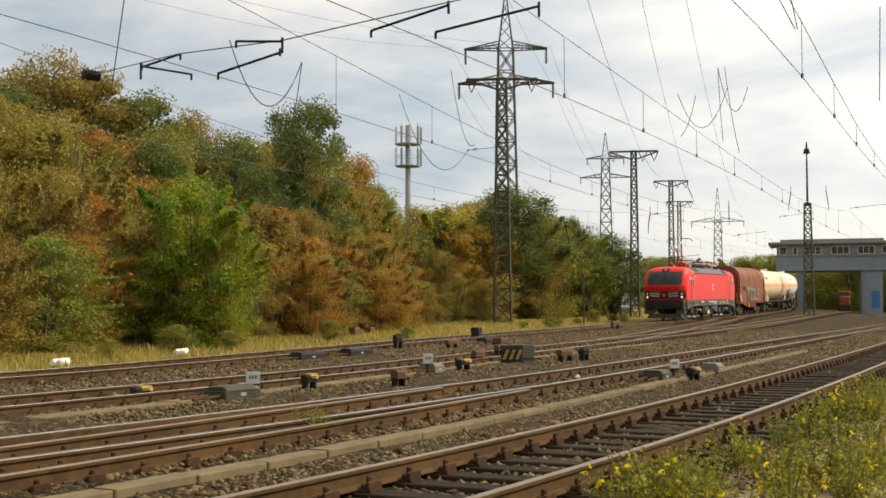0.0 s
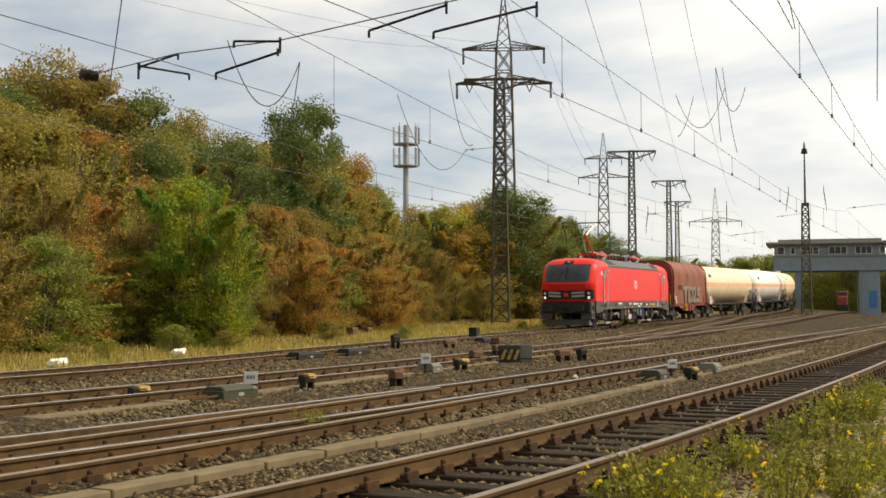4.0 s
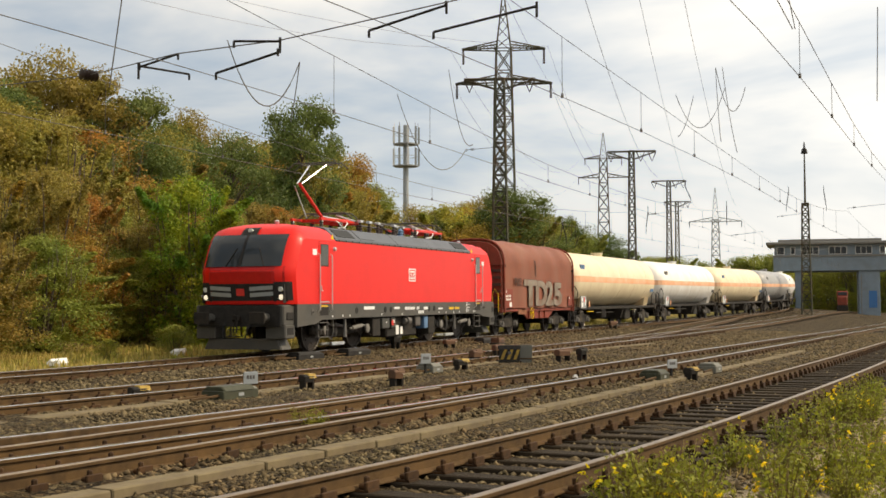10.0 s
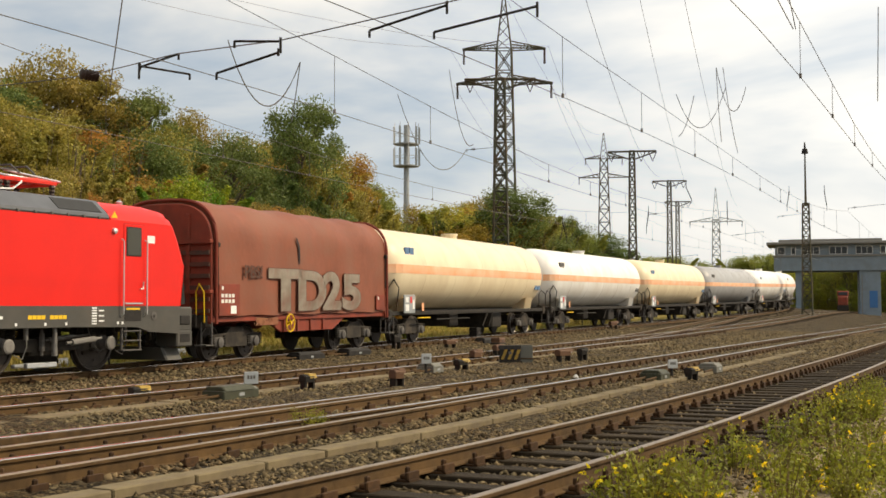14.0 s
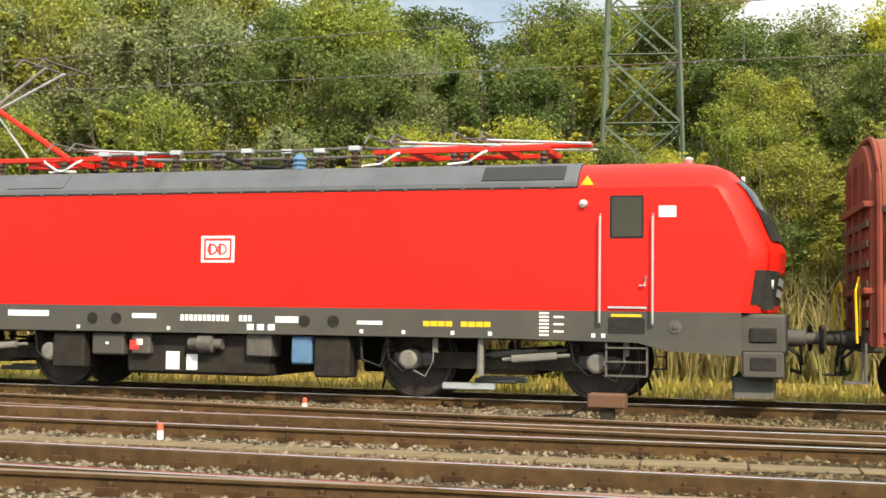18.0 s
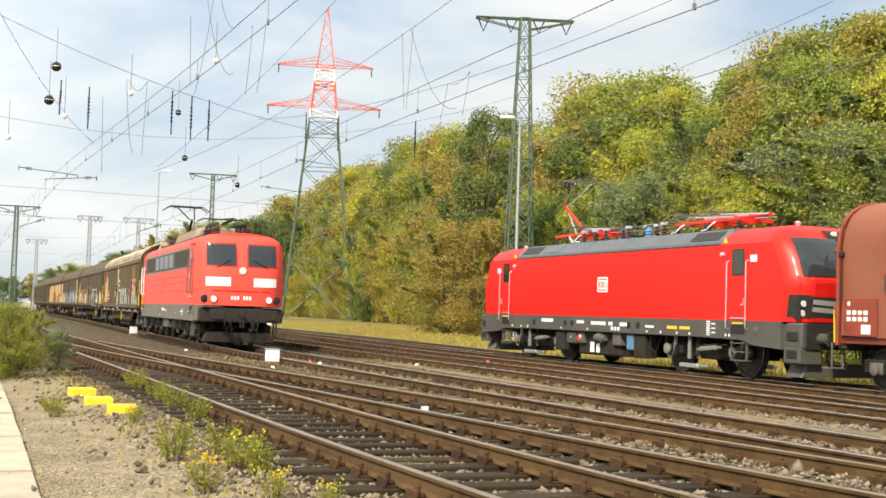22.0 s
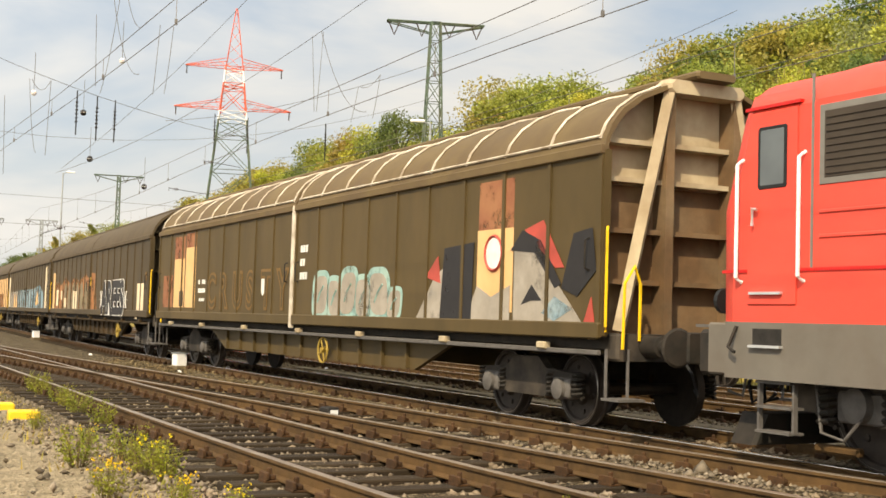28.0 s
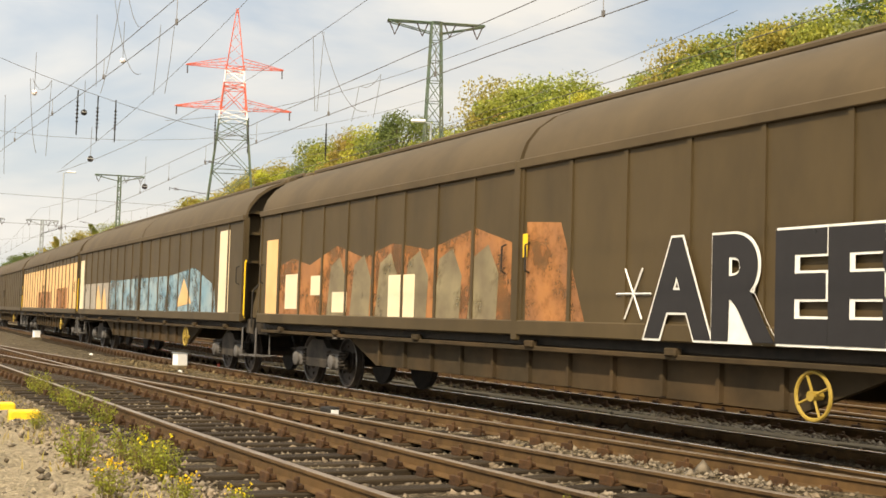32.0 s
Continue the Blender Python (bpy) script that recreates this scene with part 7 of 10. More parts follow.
def old_cab(end):
    ys = [-1.5, -1.47, -1.38, -1.22, -1.0, -0.6, -0.2, 0.2, 0.6, 1.0, 1.22, 1.38, 1.47, 1.5]
    top = lambda y: float(np.interp(abs(y), [0, 0.9, 1.25, 1.42, 1.5], [3.80, 3.74, 3.62, 3.5, 3.34]))
    zs = [3.8, 3.7, 3.55, 3.42, 3.3, 2.9, 2.45, 2.0, 1.6, 1.34]
    cols = []
    for y in ys:
        cols.append([(end * 6.9, y, top(y))] + [(front_x(z, y, end), y, min(z, top(y))) for z in zs])
    n = len(cols[0])
    b = Build().add([p for c in cols for p in c], [(i * n + j, i * n + j + 1, (i + 1) * n + j + 1, (i + 1) * n + j) for i in range(len(ys) - 1) for j in range(n - 1)])
    for i in (0, len(ys) - 1):
        b.add(cols[i] + [(end * 6.9, ys[i], 1.34)], [tuple(range(n + 1))])
    b.add([c[0] for c in cols] + [(end * 6.9, 1.5, 1.34), (end * 6.9, -1.5, 1.34)], [tuple(range(len(ys) + 2))])
    b.add([c[-1] for c in cols] + [(end * 6.9, 1.5, 1.34), (end * 6.9, -1.5, 1.34)], [tuple(range(len(ys) + 2))])
    return b


def build_151():
    t = thing("electric_locomotive", "faded red six-axle electric locomotive with dark louvre bands and grey skirt", "locomotive")
    rng = random.Random(9)
    part("side_wall", Build().prism([(-1.5, 1.34), (1.5, 1.34), (1.5, 3.36), (-1.5, 3.36)], -6.9, 6.9), M_REDOLD, t)
    rf = [(-1.5, 3.36), (1.5, 3.36), (1.43, 3.5), (1.25, 3.63), (0.9, 3.75), (-0.9, 3.75), (-1.25, 3.63), (-1.43, 3.5)]
    part("roof", Build().prism(rf, -6.9, 6.9), M_REDOLD, t, smooth=50)
    for x0, x1 in ((-6.7, -3.2), (2.3, 5.6), (-2.6, 1.8)):
        part("roof_hatch", Build().prism([(-0.95, 3.74), (0.95, 3.74), (0.85, 3.84), (-0.85, 3.84)], x0, x1, 0.02), M_DARKSTEEL, t)
    hood = part("roof_hood", Build().prism([(-0.9, 3.8), (0.9, 3.8), (0.8, 4.1), (0.55, 4.22), (-0.55, 4.22), (-0.8, 4.1)], -2.2, 3.4, 0.15), M_HOOD, t, "dusty grey-brown roof hood")
    for k in range(9):
        x = -2.0 + k * 0.62
        part("hood_rib", Build().prism([(-0.92, 3.82), (0.92, 3.82), (0.82, 4.11), (0.56, 4.235), (-0.56, 4.235), (-0.82, 4.11)], x, x + 0.05), M_HOOD, hood)
    for x in (-6.3, -5.1, -4.2, -3.0, 3.9, 4.8, 5.8, 6.5):
        for y in (-0.55, 0.55):
            b = Build().lathe([(0, 0.07), (0.04, 0.12), (0.08, 0.07), (0.12, 0.12), (0.16, 0.07), (0.2, 0.12), (0.24, 0.06), (0.34, 0.05)], (x, y, 3.82), "z", 9)
            part("roof_insulator", b, M_INSUL, t)
    part("busbar", Build().tube([(-6.3, -0.55, 4.17), (-3.0, -0.55, 4.17)], 0.03, 6).tube([(3.9, -0.55, 4.17), (6.5, -0.55, 4.17)], 0.03, 6).tube([(3.4, 0.3, 4.2), (6.8, 0.3, 4.15)], 0.03, 6), M_DARKSTEEL, t)
    # raised collector
    base = part("pantograph_base", Build().box(-5.9, -4.5, -0.55, -0.45, 4.14, 4.22).box(-5.9, -4.5, 0.45, 0.55, 4.14, 4.22).box(-5.3, -5.1, -0.5, 0.5, 4.14, 4.24), M_DARKSTEEL, t)
    knee, head = (-4.1, 4.92), (-6.2, 5.55)
    part("lower_arm", Build().tube([(-5.2, 0, 4.25), (knee[0], 0, knee[1])], 0.055, 7), M_DARKSTEEL, base)
    part("upper_arm", Build().tube([(knee[0], -0.1, knee[1]), (head[0], -0.35, head[1])], 0.03, 6).tube([(knee[0], 0.1, knee[1]), (head[0], 0.35, head[1])], 0.03, 6).tube([(-4.8, 0.1, 4.2), (knee[0] + 0.1, 0.1, knee[1] - 0.08)], 0.02, 5), M_DARKSTEEL, base)
    hb = Build()
    for dx in (-0.3, 0.3):
        hb.tube([(head[0] + dx, -0.98, head[1] - 0.14), (head[0] + dx, -0.7, head[1] + 0.05), (head[0] + dx, 0.7, head[1] + 0.05), (head[0] + dx, 0.98, head[1] - 0.14)], 0.025, 5)
    hb.tube([(head[0] - 0.3, -0.45, head[1]), (head[0] + 0.3, -0.45, head[1])], 0.02, 5).tube([(head[0] - 0.3, 0.45, head[1]), (head[0] + 0.3, 0.45, head[1])], 0.02, 5)
    part("contact_strip", hb, M_DARKSTEEL, base)
    low = part("lowered_pantograph", Build().box(4.2, 6.2, -0.55, -0.45, 4.16, 4.24).box(4.2, 6.2, 0.45, 0.55, 4.16, 4.24).tube([(4.3, 0, 4.3), (6.4, 0, 4.36)], 0.05, 6).tube([(6.4, -0.1, 4.36), (4.4, -0.4, 4.42)], 0.03, 6).tube([(6.4, 0.1, 4.36), (4.4, 0.4, 4.42)], 0.03, 6).tube([(4.3, -0.95, 4.36), (4.3, -0.7, 4.46), (4.3, 0.7, 4.46), (4.3, 0.95, 4.36)], 0.025, 5), M_DARKSTEEL, t)
    for s in (-1, 1):
        y = s * 1.5
        sk = part("skirt", Build().plate([(-8.2, 1.34), (-8.2, 0.80), (8.2, 0.80), (8.2, 1.34)], -1.502 if s < 0 else 1.412, 0.09), M_GREYOLD, t, "faded grey skirt")
        bars(sk, s * 1.503, dashes(-0.55, 0.25, 1.09, 1.19, 8, rng) + dashes(0.4, 0.9, 1.08, 1.13, 6, rng) + [(3.6, 3.66, 1.0, 1.04), (5.0, 5.3, 1.08, 1.12), (-1.3, -1.2, 0.9, 0.94), (5.4, 5.5, 0.95, 1.2)], M_SIGN, "lettering", "white lettering")
        part("waist_rail", Build().box(-8.25, 8.25, y - 0.012, y + 0.012, 1.81, 1.84), M_REDDARK, t)
        for z in (2.12, 2.34):
            part("pressed_rib", Build().box(-6.85, 6.85, y - 0.014, y + 0.014, z - 0.018, z + 0.018, 0.008), M_REDOLD, t)
        for x in (-3.35, 2.75, -6.95, 6.95):
            part("panel_joint", Build().box(x - 0.015, x + 0.015, y - 0.008, y + 0.008, 1.84, 3.6), M_BANDFRAME, t)
        band = part("louvre_band_frame", Build().box(-6.85, 6.85, y - 0.01, y + 0.01, 2.58, 3.30, 0.004), M_BANDFRAME, t)
        for x0, x1 in ((-6.78, -5.1), (-5.06, -3.42), (2.82, 4.75), (4.79, 6.78)):
            lv = part("louvre", Build().box(x0, x1, y - 0.016, y + 0.016, 2.64, 3.24, 0.004), M_LOUVRE, band)
            sl3 = Build()
            for k in range(9):
                sl3.box(x0 + 0.03, x1 - 0.03, y - 0.028, y + 0.028, 2.67 + k * 0.063, 2.69 + k * 0.063)
            part("louvre_slats", sl3, M_LOUVRE, lv)
        for x0 in (-3.2, -1.7, -0.2, 1.3):
            w0 = part("window_seal", Build().box(x0, x0 + 1.3, y - 0.02, y + 0.02, 2.63, 3.25, 0.015), M_RUBBER, band)
            part("window", Build().box(x0 + 0.05, x0 + 1.25, y - 0.024, y + 0.024, 2.68, 3.20, 0.01), M_GLASSBLUE, w0)
        part("fresh_patch", Build().box(-3.2, -1.0, y - 0.009, y + 0.009, 1.87, 2.30), M_REDPATCH, t, "fresh red repainted patch")
        part("emblem_ghost", Build().box(-0.9, -0.35, y - 0.012, y + 0.012, 2.0, 2.42, 0.004), M_REDOLD, t)
        for e in (-1, 1):
            dx = sorted((e * 7.15, e * 7.85))
            dr = part("cab_door", Build().box(dx[0], dx[1], y - 0.015, y + 0.015, 1.5, 3.34, 0.012), M_REDOLD, t)
            part("window_seal", Build().box(dx[0] + 0.14, dx[1] - 0.14, y - 0.022, y + 0.022, 2.58, 3.2, 0.02), M_RUBBER, dr)
            part("window", Build().box(dx[0] + 0.18, dx[1] - 0.18, y - 0.026, y + 0.026, 2.62, 3.16, 0.01), M_GLASSBLUE, dr)
            part("door_handle", Build().tube([(dx[0] + 0.1, y + s * 0.05, 2.25), (dx[0] + 0.1, y + s * 0.05, 2.42), (dx[0] + 0.18, y + s * 0.06, 2.4)], 0.018, 5), M_CHROME, dr)
            for hx in (7.05, 7.95):
                handrail(t, [(e * hx, y, 1.72), (e * hx, y + s * 0.08, 1.76), (e * hx, y + s * 0.08, 2.85), (e * hx, y, 2.9)], 0.02, M_WHITE if e < 0 else M_BOX, "door handrail")
            for z in (1.62, 1.12):
                part("step_recess", Build().box(dx[0] + 0.08, dx[1] - 0.2, y - 0.006, y + 0.006, z, z + 0.16), M_BLACK, t)
                part("step_edge", Build().box(dx[0] + 0.06, dx[1] - 0.18, min(y, y + s * 0.05), max(y, y + s * 0.05), z - 0.02, z + 0.005), M_ALU, t)
            ladder(t, dx[0] + 0.08, dx[1] - 0.12, s * 1.4, 0.32, 0.78, 3, M_BOX)
            part("rain_strip", Build().box(dx[0] - 0.05, dx[1] + 0.05, y - 0.03, y + 0.03, 3.36, 3.39), M_REDDARK, dr)
            part("hook", Build().tube([(e * 8.0, y + s * 0.02, 1.3), (e * 8.05, y + s * 0.08, 1.1), (e * 7.95, y + s * 0.08, 1.05)], 0.02, 5), M_DARKSTEEL, t)
    for e in (-1, 1):
        cab = part("cab", old_cab(e), M_REDOLD, t, smooth=35)
        for s in (-1, 1):
            part("screen_seal", front_patch(e, s * 0.16, s * 1.20, 2.62, 3.42, 0.004), M_REDDARK, cab)
            part("windscreen", front_patch(e, s * 0.2, s * 1.16, 2.66, 3.38, 0.014), M_GLASS, cab, "cab windscreen", smooth=True)
            part("white_panel", front_patch(e, s * 0.38, s * 1.18, 1.98, 2.27, 0.01), M_WHITE, cab, "white high-visibility panel")
            for yy, m2 in ((s * 0.92, M_LAMP if e > 0 else M_LENS), (s * 1.2, M_RUBBER)):
                lp = Build().lathe([(0, 0.13), (e * 0.06, 0.13), (e * 0.07, 0.1)], (front_x(1.55, yy, e) - e * 0.01, yy, 1.55), "x", 14)
                l2 = part("headlight", lp, M_REDOLD if m2 is not M_RUBBER else M_RUBBER, cab)
                part("lens", Build().lathe([(e * 0.03, 0.098), (e * 0.065, 0.09), (e * 0.08, 0.0)], (front_x(1.55, yy, e) - e * 0.005, yy, 1.55), "x", 14), m2, l2)
            part("wiper", Build().tube([(front_x(2.6, s * 0.9, e) + e * 0.04, s * 0.85, 2.6), (front_x(2.85, s * 0.4, e) + e * 0.05, s * 0.4, 2.86)], 0.014, 4), M_BLACK, cab)
            part("front_skirt", Build().box(min(e * 8.0, e * 8.55), max(e * 8.0, e * 8.55), s * 0.5 - 0.0, s * 1.45, 0.82, 1.33, 0.02) if s > 0 else Build().box(min(e * 8.0, e * 8.55), max(e * 8.0, e * 8.55), -1.45, -0.5, 0.82, 1.33, 0.02), M_GREYOLD, cab)
        part("top_lamp", Build().lathe([(0, 0.12), (e * 0.06, 0.12), (e * 0.07, 0.0)], (front_x(2.5, 0.0, e), 0.0, 2.5), "x", 14), M_LENS, cab, "round upper headlamp")
        b = Build()
        for k in range(7):
            if k != 3:
                b.box(min(front_x(1.6, 0, e), front_x(1.6, 0, e) + e * 0.012), max(front_x(1.6, 0, e), front_x(1.6, 0, e) + e * 0.012), -0.35 + k * 0.1, -0.29 + k * 0.1, 1.54, 1.66)
        part("lettering", b, M_SIGN, cab, "white lettering")
        part("front_line", front_patch(e, -1.4, 1.4, 1.80, 1.84, 0.008), M_REDDARK, cab)
        part("buffer_beam", Build().box(min(e * 8.45, e * 8.8), max(e * 8.45, e * 8.8), -1.38, 1.38, 0.80, 1.26, 0.04), M_DARKSTEEL, t)
        buffers(t, e * 8.8, 1.05, True)
        part("front_step", Build().box(min(e * 8.5, e * 8.95), max(e * 8.5, e * 8.95), -1.3, -0.7, 1.28, 1.31).box(min(e * 8.5, e * 8.95), max(e * 8.5, e * 8.95), 0.7, 1.3, 1.28, 1.31), M_BOX, t)
        part("rail_guard", Build().prism([(-1.2, 0.14), (1.2, 0.14), (1.05, 0.45), (-1.05, 0.45)], min(e * 8.1, e * 8.5), max(e * 8.1, e * 8.5), 0.04), M_DARKSTEEL, t)
        for y in (-0.55, -0.35, 0.35, 0.55):
            part("air_hose", Build().tube([(e * 8.8, y, 0.95), (e * 8.98, y, 0.7), (e * 8.98, y * 0.9, 0.5), (e * 8.85, y * 0.8, 0.6)], 0.025, 5), M_RUBBER, t)
    # running gear: two three-axle bogies
    part("frame", Build().box(-8.3, 8.3, -1.25, 1.25, 0.82, 1.33), M_DARKSTEEL, t)
    for cx in (-4.6, 4.6):
        fr = Build()
        for s in (-1, 1):
            fr.plate([(cx - 3.1, 0.78), (cx - 3.0, 0.52), (cx + 3.0, 0.52), (cx + 3.1, 0.78)], s * 1.05 - 0.05, 0.1)
        fr.box(cx - 0.4, cx + 0.4, -1.0, 1.0, 0.4, 0.8, 0.03)
        bg = part("bogie", fr, M_BOGIE, t)
        for ax in (cx - 2.1, cx, cx + 2.1):
            wheelset(t, ax, 0.62, 1.0)
            for s in (-1, 1):
                a = Build().lathe([(0, 0.17), (s * 0.1, 0.16), (s * 0.12, 0.1), (s * 0.13, 0.0)], (ax, s * 1.1, 0.62), "y", 14)
                a.box(ax - 0.3, ax + 0.3, s * 1.07 - 0.05, s * 1.07 + 0.05, 0.45, 0.74, 0.02)
                part("axlebox", a, M_BOX, bg, smooth=True)
                for o in (-0.42, 0.42):
                    sp = coil(ax + o, s * 1.12, 0.40, 0.75, 0.09, 0.025, 5)
                    part("coil_spring", sp, M_DARKSTEEL, bg)
                part("cable", Build().tube([(ax - 0.5, s * 1.2, 0.8), (ax - 0.4, s * 1.22, 0.35), (ax - 0.1, s * 1.22, 0.3), (ax + 0.1, s * 1.2, 0.5)], 0.018, 5), M_BOX, bg)
                part("brake_rigging", Build().box(ax - 0.75, ax - 0.15, s * 0.95 - 0.05, s * 0.95 + 0.05, 0.14, 0.22, 0.02), M_RUST, bg)
                part("sand_box", Build().box(ax + 0.62, ax + 1.0, s * 1.12 - 0.1, s * 1.12 + 0.1, 0.4, 0.72, 0.03), M_BOGIE, bg)
    for s in (-1, 1):
        part("resistor_box", Build().box(-0.75, 0.75, s * 1.2 - 0.2, s * 1.2 + 0.2, 0.45, 0.8, 0.03), M_BOX, t)
        part("air_tank", Build().lathe([(-0.5, 0.0), (-0.45, 0.16), (0.45, 0.16), (0.5, 0.0)], (1.45, s * 1.15, 0.6), "x", 12), M_BOX, t, smooth=True)
    shorten = 0.917
    for ob in list(t.children_recursive):
        if ob.name.startswith("wheelset"):
            ob.matrix_basis = pose(ob.matrix_basis.translation.x * shorten, 0, 0.62)
        elif not ob.name.startswith("tread_edge"):
            ob.data.transform(Matrix.Diagonal((shorten, 1, 1, 1)))
    for i, (w, x, r) in enumerate(SPINS):
        if w.parent is t:
            SPINS[i] = (w, x * shorten, r)
    TRAIN_B.append((t, -1.25, 8.4))


build_151()


# ---- masts, pylons and wires ----
def bearing(az, d, z=0.0):
    """A point d metres from the eye's foot, az degrees clockwise from the y axis."""
    return Vector((d * math.sin(radians(az)), d * math.cos(radians(az)), z))


def raised(az, el, d):
    return bearing(az, d, EYE_Z + d * math.tan(radians(el)))


def lattice(parent, w0, w1, h, panels, material, r, z0=-0.5, cross=True, split=None):
    """A square lattice shaft from z0 to h: four legs, and bracing on each of its faces; split gives other paints by height."""
    def corner(i, z):
        k = (z - z0) / (h - z0)
        w = (w0 + (w1 - w0) * k) / 2
        return ((-1, 1, 1, -1)[i] * w, (-1, -1, 1, 1)[i] * w, z)
    spans = split or [(z0, h, material)]
    for a, c, m in spans:
        for i in range(4):
            part("leg", Build().tube([corner(i, a), corner(i, c)], r, 4), m, parent)
        zs, z = [a], a
        while z < c - 0.01:
            k = (z - z0) / (h - z0)
            z = min(c, z + max((h - z0) / panels, (w0 + (w1 - w0) * k) * 0.9))
            zs.append(z)
        for i in range(4):
            b = Build()
            j = (i + 1) % 4
            for q in range(len(zs) - 1):
                lo, hi = zs[q], zs[q + 1]
                if cross or q % 2 == 0:
                    b.tube([corner(i, lo), corner(j, hi)], r * 0.55, 3)
                if cross or q % 2:
                    b.tube([corner(j, lo), corner(i, hi)], r * 0.55, 3)
                b.tube([corner(i, hi), corner(j, hi)], r * 0.55, 3)
            tagged(part("bracing", b, m, parent), kind="stuff")


def disc_string(p, n, step, r):
    b = Build()
    for k in range(n):
        b.lathe([(0, r * 0.3), (-step * 0.3, r), (-step * 0.6, r), (-step, r * 0.3)], (p[0], p[1], p[2] - k * step), "z", 8)
    return b


def arm(parent, half, z, w, material, r, name="cross_arm", axis="x"):
    """A cross-arm of a pylon: two tapered lattice wings, with an insulator string at each end."""
    for s in (-1, 1):
        def P(a, u, dz):
            return (s * a, u, z + dz) if axis == "x" else (u, s * a, z + dz)
        b = Build()
        for u in (-w / 2, w / 2):
            b.tube([P(w / 2, u, 0), P(half, u * 0.15, 0)], r, 4)
            b.tube([P(w / 2, u, half * 0.16), P(half, u * 0.15, 0.05)], r, 4)
            n = 5
            for k in range(n):
                a0, a1 = w / 2 + (half - w / 2) * k / n, w / 2 + (half - w / 2) * (k + 1) / n
                b.tube([P(a0, u * (1 - 0.85 * k / n), 0), P(a1, u * (1 - 0.85 * (k + 1) / n), half * 0.16 * (1 - (k + 1) / n))], r * 0.6, 3)
        a = part(name, b, material, parent)
        e = P(half * 0.97, 0, 0)
        tagged(part("insulator_string", disc_string(e, 7, 0.19, 0.12), M_INSUL, a), kind="stuff")


def facing(p, az):
    """Stands at p and is turned so that its own x runs across the line of sight."""
    return pose(p.x, p.y, ground_z(p.x, p.y) - rise(p.x, p.y) + 0.02, 0, 0, -az)


def pylon(az, d, top, base_w, neck_w, neck_z, arms, material, label, split=None, turn=0.0):
    p = bearing(az, d)
    t = thing("power_pylon", label, "power pylon", "power pylons", at=facing(p, az + turn))
    lattice(t, base_w, neck_w, neck_z, 12, material, 0.10 if 100 < d < 150 else 0.07 if d < 100 else 0.12, split=split)
    tip_m = split[-1][2] if split else material
    sh = Build()
    for i in range(4):
        a = ((-1, 1, 1, -1)[i] * neck_w / 2, (-1, -1, 1, 1)[i] * neck_w / 2, neck_z)
        sh.tube([a, (a[0] * 0.08, a[1] * 0.08, top)], 0.06, 4)
        n = 5
        for k in range(n):
            c0, c1 = 1 - 0.92 * k / n, 1 - 0.92 * (k + 1) / n
            a2 = ((-1, 1, 1, -1)[(i + 1) % 4] * neck_w / 2, (-1, -1, 1, 1)[(i + 1) % 4] * neck_w / 2)
            z0, z1 = neck_z + (top - neck_z) * k / n, neck_z + (top - neck_z) * (k + 1) / n
            sh.tube([(a[0] * c0, a[1] * c0, z0), (a2[0] * c1, a2[1] * c1, z1)], 0.04, 3)
    part("tip", sh, tip_m, t)
    for z, half in arms:
        arm(t, half, z, neck_w, tip_m if split else material, 0.06)
    part("footing", Build().box(-base_w * 0.7, base_w * 0.7, -base_w * 0.7, base_w * 0.7, -0.7, 0.12, 0.05), M_CONCRETE, t)
    return t


def t_mast(az, d, top, half, label, material, w0=0.9, w1=0.45, turn=0.0, strings=3, lean=0.0):
    """A catenary mast: lattice shaft, T-shaped cross-arm with V-shaped insulator hangers."""
    p = bearing(az, d)
    t = thing("catenary_mast", label, "catenary mast", "catenary masts", at=facing(p, az + turn))
    lattice(t, w0, w1, top, 16, material, 0.055 if d < 82 else 0.085)
    a = Build()
    for u in (-0.2, 0.2):
        a.tube([(-half, u, top - 0.05), (half, u, top - 0.05)], 0.06, 4)
        a.tube([(-half, u, top - 0.1), (-0.2, u, top - 0.75)], 0.04, 4).tube([(half, u, top - 0.1), (0.2, u, top - 0.75)], 0.04, 4)
    for k in range(9):
        x = -half + 2 * half * k / 8
        a.tube([(x, -0.2, top - 0.05), (x, 0.2, top - 0.05)], 0.03, 3)
    c = part("cross_arm", a, material, t)
    for k in range(strings):
        x = -half * 0.85 + 1.7 * half * (k + (0.5 if strings == 1 else 0)) / max(1, strings - 1)
        if abs(x) < 0.35:
            x += 0.8
        b = Build()
        for s in (-1, 1):
            b.tube([(x + s * 0.35, 0, top - 0.12), (x + s * 0.12, 0, top - 0.65)], 0.045, 6)
        b.tube([(x, 0, top - 0.95), (x + 0.12, 0, top - 0.65)], 0.03, 4).tube([(x, 0, top - 0.95), (x - 0.12, 0, top - 0.65)], 0.03, 4)
        part("v_insulator", b, M_INSUL, c)
    part("footing", Build().box(-w0 * 0.8, w0 * 0.8, -w0 * 0.8, w0 * 0.8, -0.6, 0.15, 0.04), M_CONCRETE, t)
    return t


